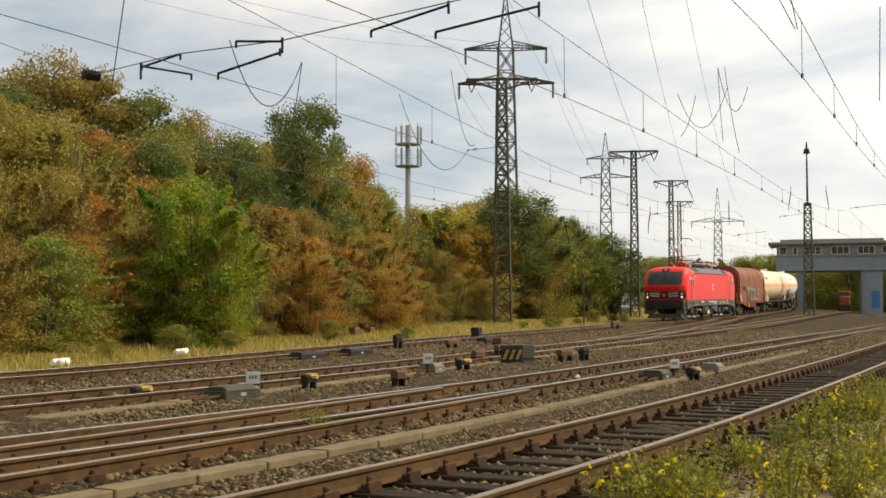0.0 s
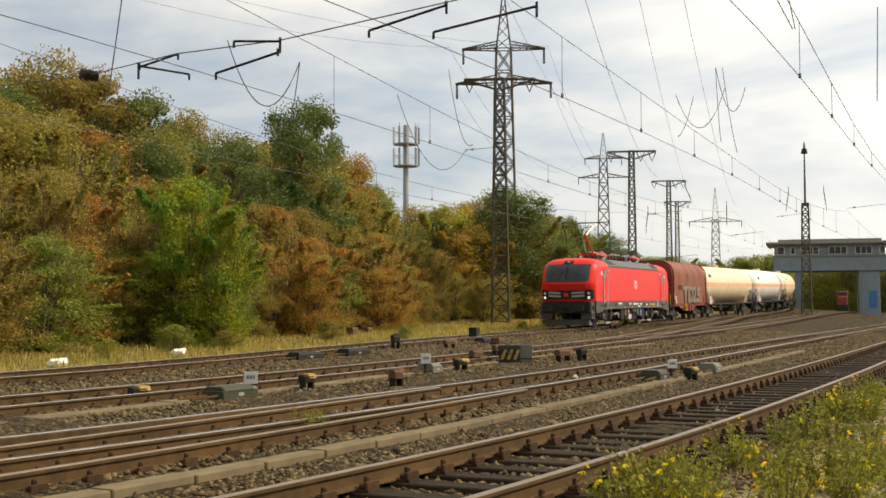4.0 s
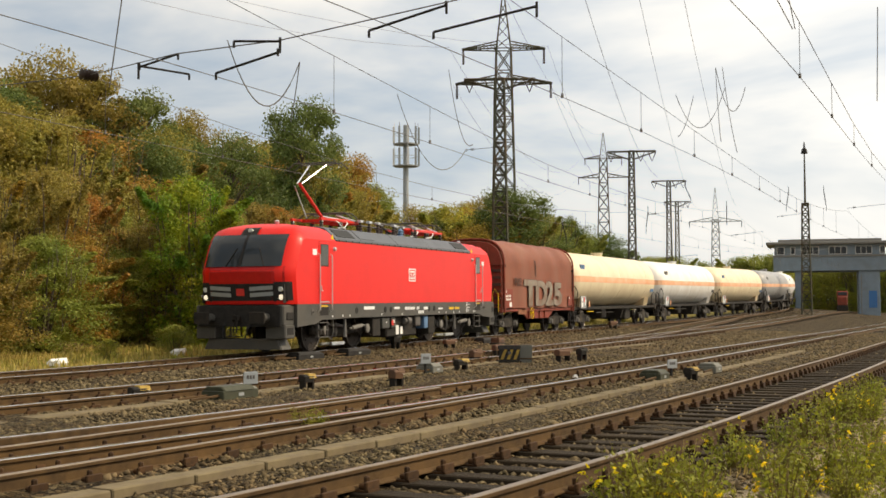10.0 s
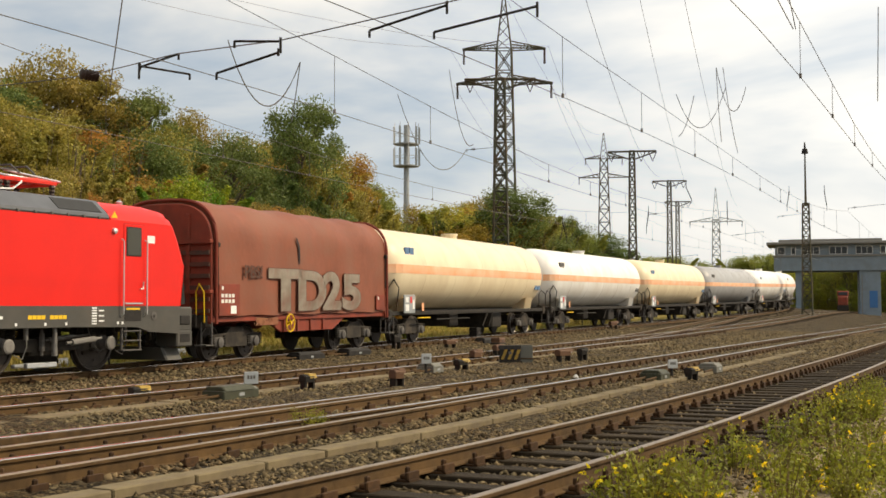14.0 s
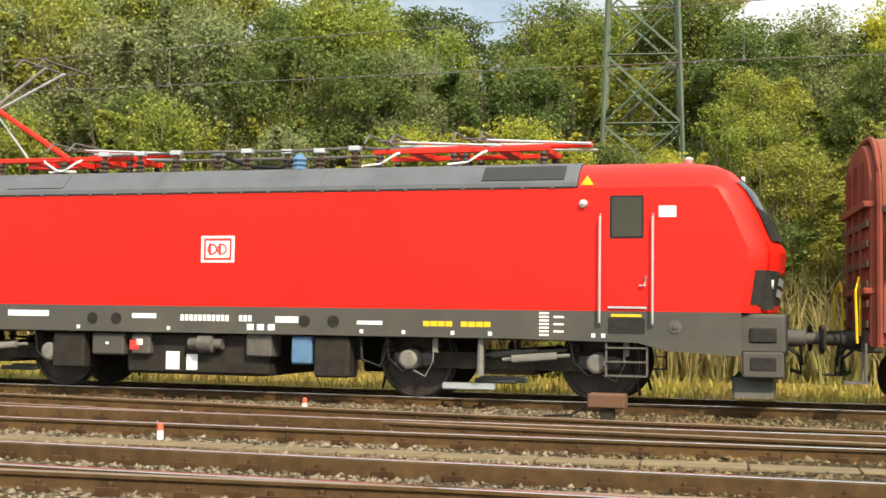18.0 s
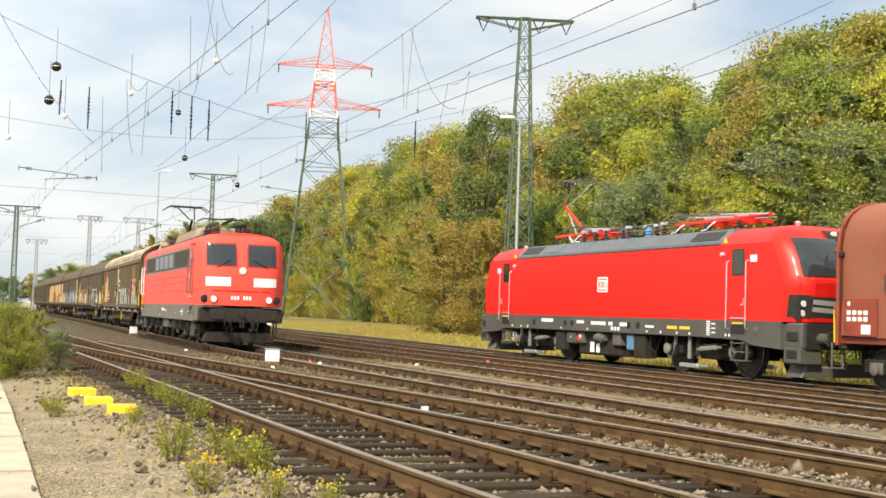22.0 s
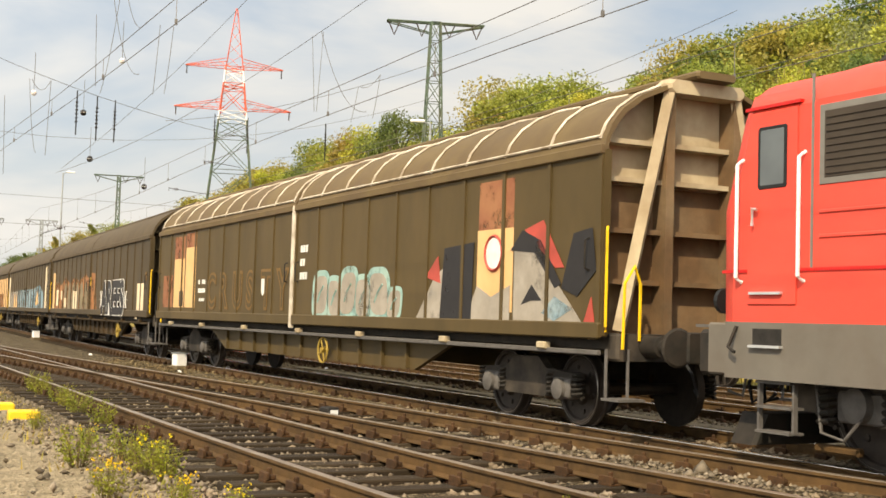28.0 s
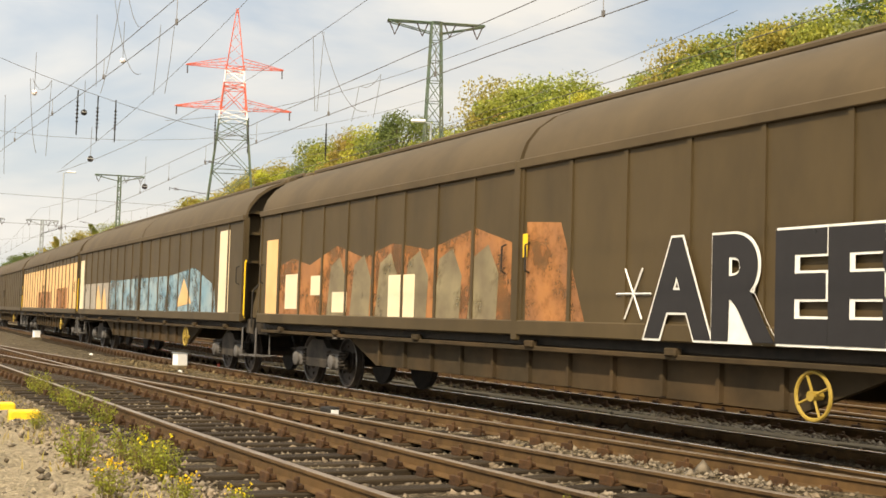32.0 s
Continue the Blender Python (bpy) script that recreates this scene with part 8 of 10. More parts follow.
def build_masts():
    t_mast(50.15, 84, 17.1, 2.4, "dark green lattice catenary mast with a T-shaped top", M_LATTICE, 1.2, 0.6)
    pylon(50.35, 110, 29.5, 2.4, 1.3, 24.4, ((24.4, 3.7), (21.3, 4.3)), M_LATTICE, "dark lattice power pylon with two cross-arms behind the trees")
    pylon(54.9, 260, 37.9, 3.4, 1.5, 32.5, ((32.5, 3.9), (28.5, 5.3)), M_LATTICE, "far lattice power pylon above the yard")
    pylon(59.9, 300, 30, 2.6, 1.5, 22.5, ((22.0, 6.2),), M_GALV, "far grey pylon with one wide cross-arm")
    for az, d, top, half in ((56.18, 110, 15.3, 2.1), (57.84, 150, 16.7, 2.0), (58.2, 180, 16.75, 1.8)):
        t_mast(az, d, top, half, "dark steel catenary mast with a T-shaped top", M_LATTICE, 0.8, 0.4)
    # the mast above the far track and the pylon on the bank
    p = bearing(18.8, 34)
    t = thing("catenary_mast", "tall brown-green lattice mast beside the far track", "catenary mast", "catenary masts", at=facing(p, 30))
    lattice(t, 0.95, 0.6, 17, 20, M_LATTICE, 0.055)
    part("bracket", Build().tube([(-0.4, 0, 6.9), (-2.4, 0, 7.2)], 0.04, 5), M_GALV, t)
    part("footing", Build().box(-0.8, 0.8, -0.8, 0.8, -0.6, 0.15, 0.04), M_CONCRETE, t)
    pylon(-15.8, 37, 26, 2.5, 1.2, 21, ((21, 3), (18.5, 3.6)), M_LATGREEN, "pale green lattice pylon on the wooded bank")
    # seen from the other end
    t = t_mast(-71.8, 79, 20.6, 3.15, "green lattice catenary mast with a T-shaped top", M_LATGREEN, 2.0, 0.6, turn=-8, strings=4)
    pylon(-81, 200, 50.5, 11, 2.7, 40.9, ((40.9, 7.7), (34.2, 9.2)), M_LATGREEN, "tall power pylon painted red and white above a grey-green shaft",
          split=[(-0.5, 32.2, M_LATGREEN), (32.2, 33.6, M_WHITE), (33.6, 38.2, M_PYRED), (38.2, 40.2, M_WHITE), (40.2, 40.9, M_PYRED)])
    for az, d, top, half in ((-85.9, 160, 18.4, 3.0), (-91.2, 180, 13.7, 1.6), (-94.3, 150, 12.4, 2.6), (-89.1, 190, 14.4, 2.2), (-93.4, 230, 12.5, 1.8)):
        t_mast(az, d, top, half, "distant grey catenary mast in the yard", M_GALV if half < 2.5 else M_LATGREEN, 0.6, 0.35)
    for az, d, top, s in ((-88.3, 140, 16.2, 1), (-71.9, 76, 13.6, -1)):
        p = bearing(az, d)
        t = thing("street_lamp", "tall yard lamp with a flat pale head", "street lamp", "yard lamps", at=facing(p, az))
        part("pole", Build().tube([(0, 0, -0.3), (0, 0, top)], [0.12, 0.07], 8), M_GALV, t)
        part("lamp_arm", Build().tube([(0, 0, top - 0.05), (s * 0.6, 0, top + 0.1)], 0.04, 5), M_GALV, t)
        part("lamp_head", Build().box(min(s * 0.35, s * 1.25), max(s * 0.35, s * 1.25), -0.16, 0.16, top + 0.02, top + 0.2, 0.05), M_WHITE, t)
    # antenna mast
    p = bearing(45.8, 130)
    t = thing("antenna_mast", "grey tubular radio mast with two round platforms of antennas", "radio mast", at=facing(p, 45.8))
    part("pole", Build().tube([(0, 0, -0.5), (0, 0, 20.3)], [0.36, 0.26], 12), M_GALV, t)
    for z in (15.9, 18.2):
        r = Build()
        r.lathe([(0, 0.3), (0.02, 1.3), (0.14, 1.3), (0.16, 0.3)], (0, 0, z), "z", 18)
        pl = part("platform", r, M_GALV, t)
        for k in range(9):
            a = k * 2 * math.pi / 9
            x, y = 1.35 * math.cos(a), 1.35 * math.sin(a)
            part("antenna", Build().box(x - 0.11, x + 0.11, y - 0.07, y + 0.07, z + 0.1, z + 1.9, 0.03).tube([(x * 0.95, y * 0.95, z), (x * 0.95, y * 0.95, z + 2.3)], 0.03, 5), M_WHITE if k % 2 else M_GALV, pl)
        g = Build()
        g.ring((0, 0, z + 1.1), "z", 1.32, 0.025, 18, 4)
        part("guard_ring", g, M_GALV, pl)
    # signal mast
    p = bearing(63.8, 130)
    t = thing("light_mast", "rusty dark lattice mast with a lamp on its slender top", "light mast", at=facing(p, 63.8))
    lattice(t, 1.05, 0.6, 12.0, 16, M_LATTICE, 0.085)
    part("top_pole", Build().tube([(0, 0, 11.9), (0, 0, 18.2)], [0.12, 0.06], 7), M_LATTICE, t)
    part("lamp", Build().lathe([(0, 0.0), (0.02, 0.34), (0.45, 0.26), (0.6, 0.1), (1.0, 0.08)], (0, 0, 17.0), "z", 12), M_BLACK, t)
    part("footing", Build().box(-0.7, 0.7, -0.7, 0.7, -0.6, 0.15, 0.04), M_CONCRETE, t)


M_SB = mat("blue_grey_render", (0.205, 0.255, 0.295), 0.8, col2=(0.165, 0.205, 0.235), scale=1.2, mix=0.7, dirt=(0.16, 0.17, 0.17), dirt_scale=0.5, dirt_amt=0.5)
M_SBROOF = mat("flat_roof_edge", (0.22, 0.21, 0.19), 0.8)
M_CARPAINT = mat("black_car_paint", (0.02, 0.022, 0.024), 0.25, coat=0.5)
M_BLUEDOOR = mat("blue_door", (0.05, 0.16, 0.36), 0.5)


def build_signal_box():
    """The signal box: a glazed cabin on two legs across the tracks."""
    d = 170
    t = thing("signal_box", "grey-blue signal box raised on two legs with a band of windows", "signal box", at=facing(bearing(62.4, d), 64))
    # its own x runs to the right across the view; the left corner at 0
    W, D = 14.2, 8.0
    part("wall", Build().box(0, W, 0, D, 6.35, 8.3, 0.03), M_SB, t)
    part("upper_wall", Build().box(0.2, W - 0.2, 0.2, D - 0.2, 8.3, 9.8, 0.02), M_SB, t)
    part("roof", Build().box(-0.9, W + 1.4, -0.9, D + 0.9, 9.8, 10.15, 0.05).box(0.6, W - 0.6, 0.6, D - 0.6, 10.15, 10.55, 0.05), M_SBROOF, t)
    for x, ww, n in ((0.45, 1.0, 1), (2.2, 0.6, 1), (3.5, 2.3, 3), (7.0, 2.3, 3), (10.3, 2.1, 3), (13.3, 0.7, 1)):
        w = part("window", Build().box(x, x + ww, 0.15, 0.26, 8.5, 9.55, 0.02), M_WHITE, t)
        for q in range(n):
            part("pane", Build().box(x + 0.08 + q * (ww - 0.08) / n, x + (q + 1) * (ww - 0.08) / n, 0.11, 0.2, 8.58, 9.47), M_GLASS, w)
    for k in range(3):
        part("window", Build().box(0.12, 0.28, 0.8 + k * 2.3, 2.4 + k * 2.3, 8.5, 9.5, 0.02), M_GLASS, t)
    part("ledge", Build().box(-0.15, W + 0.5, -0.15, 0.0, 8.2, 8.42, 0.02), M_SBROOF, t)
    part("pier", Build().box(2.7, 3.6, 0.6, 1.8, -0.4, 6.4, 0.03), M_SB, t)
    part("pier", Build().box(2.7, 3.6, D - 2.0, D - 0.8, -0.4, 6.4, 0.03), M_SB, t)
    part("pier", Build().box(10.7, 13.3, 0.3, D - 0.3, -0.4, 6.4, 0.03), M_SB, t)
    part("door", Build().box(11.9, 12.9, 0.24, 0.32, 1.5, 3.7, 0.02), M_BLUEDOOR, t, "blue entrance door")
    for x in (11.0,):
        part("downpipe", Build().tube([(x, -0.08, 0), (x, -0.08, 5.8)], 0.06, 5), M_SBROOF, t)
    s = thing("shunting_locomotive", "small red shunting locomotive parked behind the signal box", "locomotive", at=facing(bearing(65.3, 215), 65.3))
    part("hood", Build().box(-0.8, 0.8, -2.5, 2.5, 1.9, 3.4, 0.15), M_TARPEND, s)
    part("cab", Build().box(-0.9, 0.9, 0.5, 2.6, 3.3, 4.3, 0.15), M_TARPEND, s)
    part("windscreen", Build().box(-0.7, 0.7, 0.46, 0.5, 3.6, 4.1, 0.02), M_GLASS, s)
    part("chassis", Build().box(-0.9, 0.9, -2.8, 2.8, 1.0, 1.95, 0.05), M_DARKSTEEL, s)
    c = thing("car", "small black car parked beside the bushes beyond the tracks", "car", at=pose(99.2, 69.4, 0.55, 0, 0, 20))
    part("body", Build().loft([[(-1.9, y, 0.45), (-1.95, y, 0.75), (-1.1, y, 0.92), (-0.6, y * 0.85, 1.42), (0.7, y * 0.85, 1.42), (1.3, y, 0.95), (1.95, y, 0.8), (1.95, y, 0.4)] for y in (-0.8, 0.8)]), M_CARPAINT, c, smooth=30)
    for x in (-1.2, 1.25):
        for y in (-0.78, 0.78):
            part("wheel", Build().lathe([(-0.1, 0.3), (0.1, 0.3)], (x, y, 0.3), "y", 12), M_RUBBER, c)


build_masts()
build_signal_box()


def wire_pts(a, c, sag, n=12):
    a, c = Vector(a), Vector(c)
    return [a.lerp(c, k / n) - Vector((0, 0, 4 * sag * (k / n) * (1 - k / n))) for k in range(n + 1)]


def catenary(line, supports, label, contact=5.45, top=7.0, low=5.95, r=0.008):
    """Contact wire, sagging messenger and droppers above one track, held at the supports."""
    t = thing("overhead_line", label, "overhead wire", "overhead lines of the tracks", "structure")
    s0, s1 = line_s(line, supports[0]), line_s(line, supports[-1])
    ss = [line_s(line, x) for x in supports]
    part("contact_wire", Build().tube([side(line, s, 0.2 * math.sin(s / 9), contact + rise(*on_line(line, s).xy)) for s in np.arange(s0, s1, 4.0)], r, 4), M_WIRE, t)
    m = Build()
    for a, c in zip(ss[:-1], ss[1:]):
        n = max(6, int((c - a) / 5))
        pts = []
        for k in range(n + 1):
            u = k / n
            up = rise(*on_line(line, a + (c - a) * u).xy)
            p = side(line, a + (c - a) * u, 0.2 * math.sin((a + (c - a) * u) / 9), up + top - (top - low) * 4 * u * (1 - u))
            pts.append(p)
            if 0 < k < n:
                q = Vector((p.x, p.y, contact + up))
                dr = Build().tube([p, q], 0.007, 3)
                dr.box(q.x - 0.02, q.x + 0.02, q.y - 0.02, q.y + 0.02, q.z - 0.02, q.z + 0.07)
                part("dropper", dr, M_WIRE, t)
        m.tube(pts, r, 4)
    part("messenger_wire", m, M_WIRE, t)
    return t


def headspan(pts, label):
    """Cross wires between two masts."""
    t = thing("cross_span", label, "overhead wire", "cross-spans", "structure")
    for a, c, sag in pts:
        part("span_wire", Build().tube(wire_pts(a, c, sag), 0.010, 4), M_WIRE, t)
    return t


def steady_arm(a, c, drop=0.35, insul=True):
    """A registration arm from the post at a to the wire at c."""
    a, c = Vector(a), Vector(c)
    t = thing("registration_arm", "dark steel registration arm on the overhead line", "wire bracket", "registration arms", "structure")
    part("tube", Build().tube([a, c], 0.019, 6), M_BLACK, t)
    part("drop_post", Build().tube([a + Vector((0, 0, 0.06)), a - Vector((0, 0, drop * 0.5))], 0.02, 6), M_BLACK, t)
    part("clamp", Build().tube([c, c - Vector((0, 0, 0.1))], 0.02, 5), M_BLACK, t)
    if insul:
        k = a.lerp(c, 0.12)
        w = (c - a).normalized()
        b = Build()
        for q in range(4):
            b.tube([k + w * (q * 0.07), k + w * (q * 0.07 + 0.035)], 0.085, 8)
        part("insulator", b, M_INSUL, t)


def hanging_loop(a, c, sag, label="dark cable loop hanging from the overhead wires"):
    ob = solid("cable_loop", Build().tube(wire_pts(a, c, sag, 14), 0.010, 4), M_WIRE, label, "cable", "cable loops", "structure")
    return ob


def ball(p, r, material, label, n=7):
    b = Build().lathe([(-r, 0.0)] + [(-r * math.cos(math.pi * k / n), r * math.sin(math.pi * k / n)) for k in range(1, n)] + [(r, 0.0)], (0, 0, 0), "z", 14)
    t = thing("marker_ball", label, "marker ball", "marker balls on the wires", "structure", at=Matrix.Translation(p))
    part("ball", b, material, t, smooth=True)
    part("band", Build().ring((0, 0, 0), "z", r, r * 0.06, 14, 4), M_WHITE if material is not M_WHITE else M_PYRED, t)
    part("hanger", Build().tube([(0, 0, r), (0, 0, r + 1.6)], 0.012, 4), M_WIRE, t)


def insulator_rod(p, ln, tilt=0.0):
    b = Build()
    n = 6
    for k in range(n):
        b.lathe([(0, 0.03), (-ln * 0.05, 0.075), (-ln * 0.1, 0.03)], (tilt * k / n, 0, -ln * k / n), "z", 8)
    b.tube([(0, 0, 0.5), (0, 0, 0), (tilt, 0, -ln), (tilt, 0, -ln - 0.5)], 0.03, 4)
    solid("rod_insulator", b, M_BLACK, "dark ribbed rod insulator hanging between wires", "insulator", "rod insulators", "structure", at=Matrix.Translation(p))


def build_wires():
    catenary(LINE_V, [-250, -160, -75, 10.9, 66, 130, 200, 290], "overhead line above the main track")
    catenary(LINE_C, [-145, -75, 12.6, 68, 130, 175], "overhead line above the yard track")
    catenary(LINE_B, [-380, -260, -160, -75, 14.5, 70, 130, 185], "overhead line above the running track")
    catenary(LINE_A, [-145, -75, 16.5, 72, 145], "overhead line above the rusty track", contact=5.6)
    # cross-spans at the mast beside the far track
    m0 = bearing(18.8, 34)
    far = Vector((24.5, -4.0, 0))
    up = lambda p, z: Vector((p.x, p.y, z))
    headspan([(up(m0, 12.8), up(far, 12.8), 4.0), (raised(18.8, 8.3, 34), raised(31.5, 10.4, 24), 0.05), (raised(31.5, 10.4, 24), raised(35.3, 11.5, 21.2), 0.0), (raised(35.3, 11.5, 21.2), raised(40.0, 12.25, 18.5), 0.0), (raised(40.0, 12.25, 18.5), raised(49.0, 14.3, 17.4), 0.0), (raised(49.0, 14.3, 17.4), up(far, 8.4), 0.1)], "cross-span wires from the lattice mast over the tracks")
    c1 = raised(33.66, 10.9, 21.6)
    steady_arm(c1, raised(35.9, 10.62, 21.9), 0.45, False)
    steady_arm(raised(33.7, 10.85, 21.6), raised(35.4, 11.5, 21.2), 0.1, False)
    steady_arm(raised(40.0, 12.2, 18.5), raised(37.9, 12.15, 18.9), 0.35, False)
    steady_arm(raised(39.9, 11.7, 18.4), raised(37.1, 10.7, 19.2), 0.1, False)
    steady_arm(raised(47.7, 13.9, 17.6), raised(44.1, 12.75, 17.8), 0.25, False)
    steady_arm(raised(51.9, 13.8, 17.0), raised(47.1, 12.7, 17.4), 0.3, False)
    b = Build()
    for k in range(5):
        b.lathe([(-0.17 + k * 0.075, 0.04), (-0.15 + k * 0.075, 0.11), (-0.12 + k * 0.075, 0.04)], (0, 0, 0), "x", 10)
    solid("span_insulator", b, M_INSUL, "dark brown span insulator", "insulator", "span insulators", "structure", at=Matrix.Translation(raised(31.5, 10.4, 24.0)))
    # loops and hangers, right
    for a, c, sag in (((37.6, 12.2, 19), (40.9, 11.3, 19.5), 0.85), ((33.0, 14.5, 20), (32.4, 9.9, 21), -0.0), ((40.9, 11.3, 19.5), (40.5, 8.6, 19.6), 0.05),
                      ((45.4, 9.9, 30), (48.6, 7.4, 32), 1.1), ((47.8, 11.0, 30), (48.9, 7.6, 30), 0.6),
                      ((58.2, 9.7, 34), (60.4, 9.9, 34), 1.0), ((60.0, 10.8, 34), (61.3, 9.9, 34), 0.9), ((59.0, 9.6, 34), (58.3, 7.8, 34), 0.2), ((60.0, 10.8, 34), (60.2, 7.5, 33), 0.25),
                      ((60.3, 10.8, 34), (60.9, 7.0, 33), 0.2), ((62.6, 13.9, 24), (63.4, 12.3, 24), 0.0), ((63.2, 13.9, 24), (63.5, 12.3, 24), 0.0), ((67.0, 13.0, 26), (66.9, 9.0, 26), 0.05)):
        hanging_loop(raised(*a), raised(*c), sag)
    # far wires of the right-hand yard
    t = thing("power_lines", "thin high power lines between the pylons", "power line", "power lines", "structure")
    for az0, el0, d0, az1, el1, d1, sag in ((47.8, 12.0, 110, 53.8, 6.8, 260, 6), (52.4, 12.0, 110, 55.9, 6.8, 260, 6), (48.0, 10.3, 110, 53.6, 5.9, 260, 6), (52.5, 10.3, 110, 56.2, 5.9, 260, 6),
                                            (50.3, 14.5, 110, 54.9, 8.0, 260, 4), (47.8, 12.0, 110, -15, 24, 62, 5), (52.4, 12.0, 110, -13, 24, 64, 5), (54.0, 14.5, 60, 57.4, 6.0, 150, 2),
                                            (56.5, 14.5, 70, 59.2, 4.6, 300, 4), (58.5, 14.5, 70, 61.0, 4.6, 300, 4)):
        part("conductor", Build().tube(wire_pts(raised(az0, el0, d0), raised(az1, el1, d1), sag, 16), 0.015, 3), M_WIRE, t)
    for az, el, d, ln, tl in ((56.9, 4.4, 100, 1.2, -0.3), (60.4, 4.6, 110, 1.1, 0.0), (63.1, 5.2, 128, 1.5, -0.5), (64.6, 5.2, 128, 1.5, 0.5), (53.0, 4.0, 95, 1.2, 0.5), (58.6, 5.5, 120, 1.0, 0.9)):
        insulator_rod(raised(az, el, d), ln, tl)
    for az, el, d, half in ((48.6, 7.35, 84, 1.3), (56.9, 4.3, 108, 1.4), (57.5, 2.3, 110, 1.5), (60.6, 3.3, 125, 1.5), (62.6, 4.1, 128, 1.6), (65.6, 4.4, 128, 2.0)):
        steady_arm(raised(az, el, d), raised(az + math.degrees(half * 2 / d), el + 0.15, d), 0.3)
    # left-hand yard: spans at the green mast and beyond
    a, c = bearing(-71.8, 79), Vector((-68, -22, 0))
    headspan([(up(a, 15.5), up(c, 15), 4.5), (up(a, 7.4), up(c, 7.6), 0.1), (up(a, 5.9), up(c, 6.0), 0.1)], "cross-span wires over the yard beside the green mast")
    a2, c2 = bearing(-85.9, 160), Vector((-152, -30, 0))
    headspan([(up(a2, 12), up(c2, 12), 3.0), (up(a2, 7.2), up(c2, 7.2), 0.1)], "far cross-span wires over the yard")
    for x, lines in ((-75, (LINE_V, LINE_C, LINE_B, LINE_A)), (-160, (LINE_V, LINE_B))):
        for ln in lines:
            q = side(ln, line_s(ln, x), 0.0, 5.5)
            w = way_at(ln, line_s(ln, x))
            n2 = Vector((-w.y, w.x, 0))
            steady_arm(q + n2 * 1.3 + Vector((0, 0, 0.55)), q + Vector((0, 0, 0.05)), 0.35)
    for az, el, d, half in ((-94.3, 5.85, 60, 2.0), (-91.0, 5.6, 62, -1.8), (-83.7, 5.6, 78, 1.8), (-82.2, 6.9, 78, 1.7), (-87.5, 3.9, 150, 2.2), (-95.0, 3.9, 90, 2.6)):
        p0 = raised(az, el, d)
        steady_arm(p0, raised(az + math.degrees(half * 1.3 / d), el - 0.2, d), 0.3)
    # span wires and conductors seen against the sky, left
    t = thing("span_lines", "long thin wires spanning the sky above the yard", "overhead wire", "power lines", "structure")
    for az0, el0, d0, az1, el1, d1, sag in ((-95.4, 12.3, 46, -80.0, 8.0, 52, 0.5), (-95.4, 12.4, 44, -91.2, 7.1, 52, 0.4), (-80.3, 14.5, 40, -88.4, 6.2, 52, 0.3), (-74.8, 14.7, 36, -88.6, 6.0, 60, 0.6), (-64, 14.9, 36, -84, 8.6, 60, 0.8),
                                            (-58, 14.2, 40, -79, 7.2, 78, 1.0), (-60, 12.0, 44, -78, 6.6, 78, 0.8), (-55, 10.5, 40, -72, 7.0, 79, 0.6), (-54, 12.4, 36, -72, 8.8, 79, 0.5), (-50, 9.6, 40, -70, 6.3, 78, 0.5)):
        part("conductor", Build().tube(wire_pts(raised(az0, el0, d0), raised(az1, el1, d1), sag, 14), 0.010, 4), M_WIRE, t)
    for a, c, sag in (((-86.6, 14.5, 45), (-85.2, 10.6, 45), 1.0), ((-86.2, 14.0, 45), (-86.9, 9.6, 45), 0.4), ((-85.9, 14.0, 45), (-85.0, 12.9, 45), 0.6), ((-77.5, 12.8, 48), (-77.3, 9.4, 48), 0.0), ((-77.1, 13.0, 48), (-74.9, 9.5, 48), 0.9),
                      ((-77.0, 13.0, 48), (-77.2, 9.4, 48), 0.1), ((-75.2, 10.6, 50), (-74.3, 11.2, 50), 0.2), ((-75.3, 10.6, 50), (-75.6, 9.0, 50), 0.1), ((-74.3, 11.2, 50), (-74.6, 9.2, 50), 0.1), ((-89.8, 10.0, 50), (-89.0, 10.0, 50), 0.4),
                      ((-89.9, 10.0, 50), (-89.5, 6.8, 50), 0.6), ((-89.0, 10.0, 50), (-89.1, 6.7, 50), 0.0), ((-90.9, 9.2, 50), (-90.8, 5.8, 50), 0.0), ((-84.4, 12.8, 45), (-84.6, 9.7, 45), 0.1), ((-83.8, 12.8, 45), (-84.1, 9.8, 45), 0.2), ((-87.2, 13.0, 45), (-87.1, 9.9, 45), 0.05)):
        hanging_loop(raised(*a), raised(*c), sag)
    for az, el, d, r, m in ((-92.94, 10.32, 60, 0.23, M_BLACK), (-93.18, 8.85, 60, 0.23, M_BLACK), (-87.57, 8.71, 70, 0.17, M_BLACK), (-87.2, 6.69, 70, 0.17, M_BLACK), (-84.8, 5.6, 75, 0.17, M_BLACK),
                            (-86.0, 11.1, 55, 0.12, M_WHITE), (-89.7, 9.4, 55, 0.12, M_WHITE), (-92.5, 8.2, 55, 0.12, M_WHITE), (-94.8, 7.1, 60, 0.12, M_WHITE)):
        ball(raised(az, el, d), r, m, "black round marker hanging on a wire" if m is M_BLACK else "small white and red marker on a wire")
    for az, el, d, ln, tl in ((-91.49, 9.1, 60, 1.0, 0.0), (-87.86, 9.2, 60, 1.1, 0.0), (-86.99, 9.0, 60, 1.1, 0.0), (-86.21, 8.9, 60, 1.0, 0.0), (-76.74, 8.4, 60, 0.8, 0.0), (-81.79, 8.7, 80, 1.3, 0.0), (-80.3, 8.6, 80, 1.3, 0.0), (-92.7, 9.3, 60, 0.7, 0.5)):
        insulator_rod(raised(az, el, d), ln, tl)


build_wires()


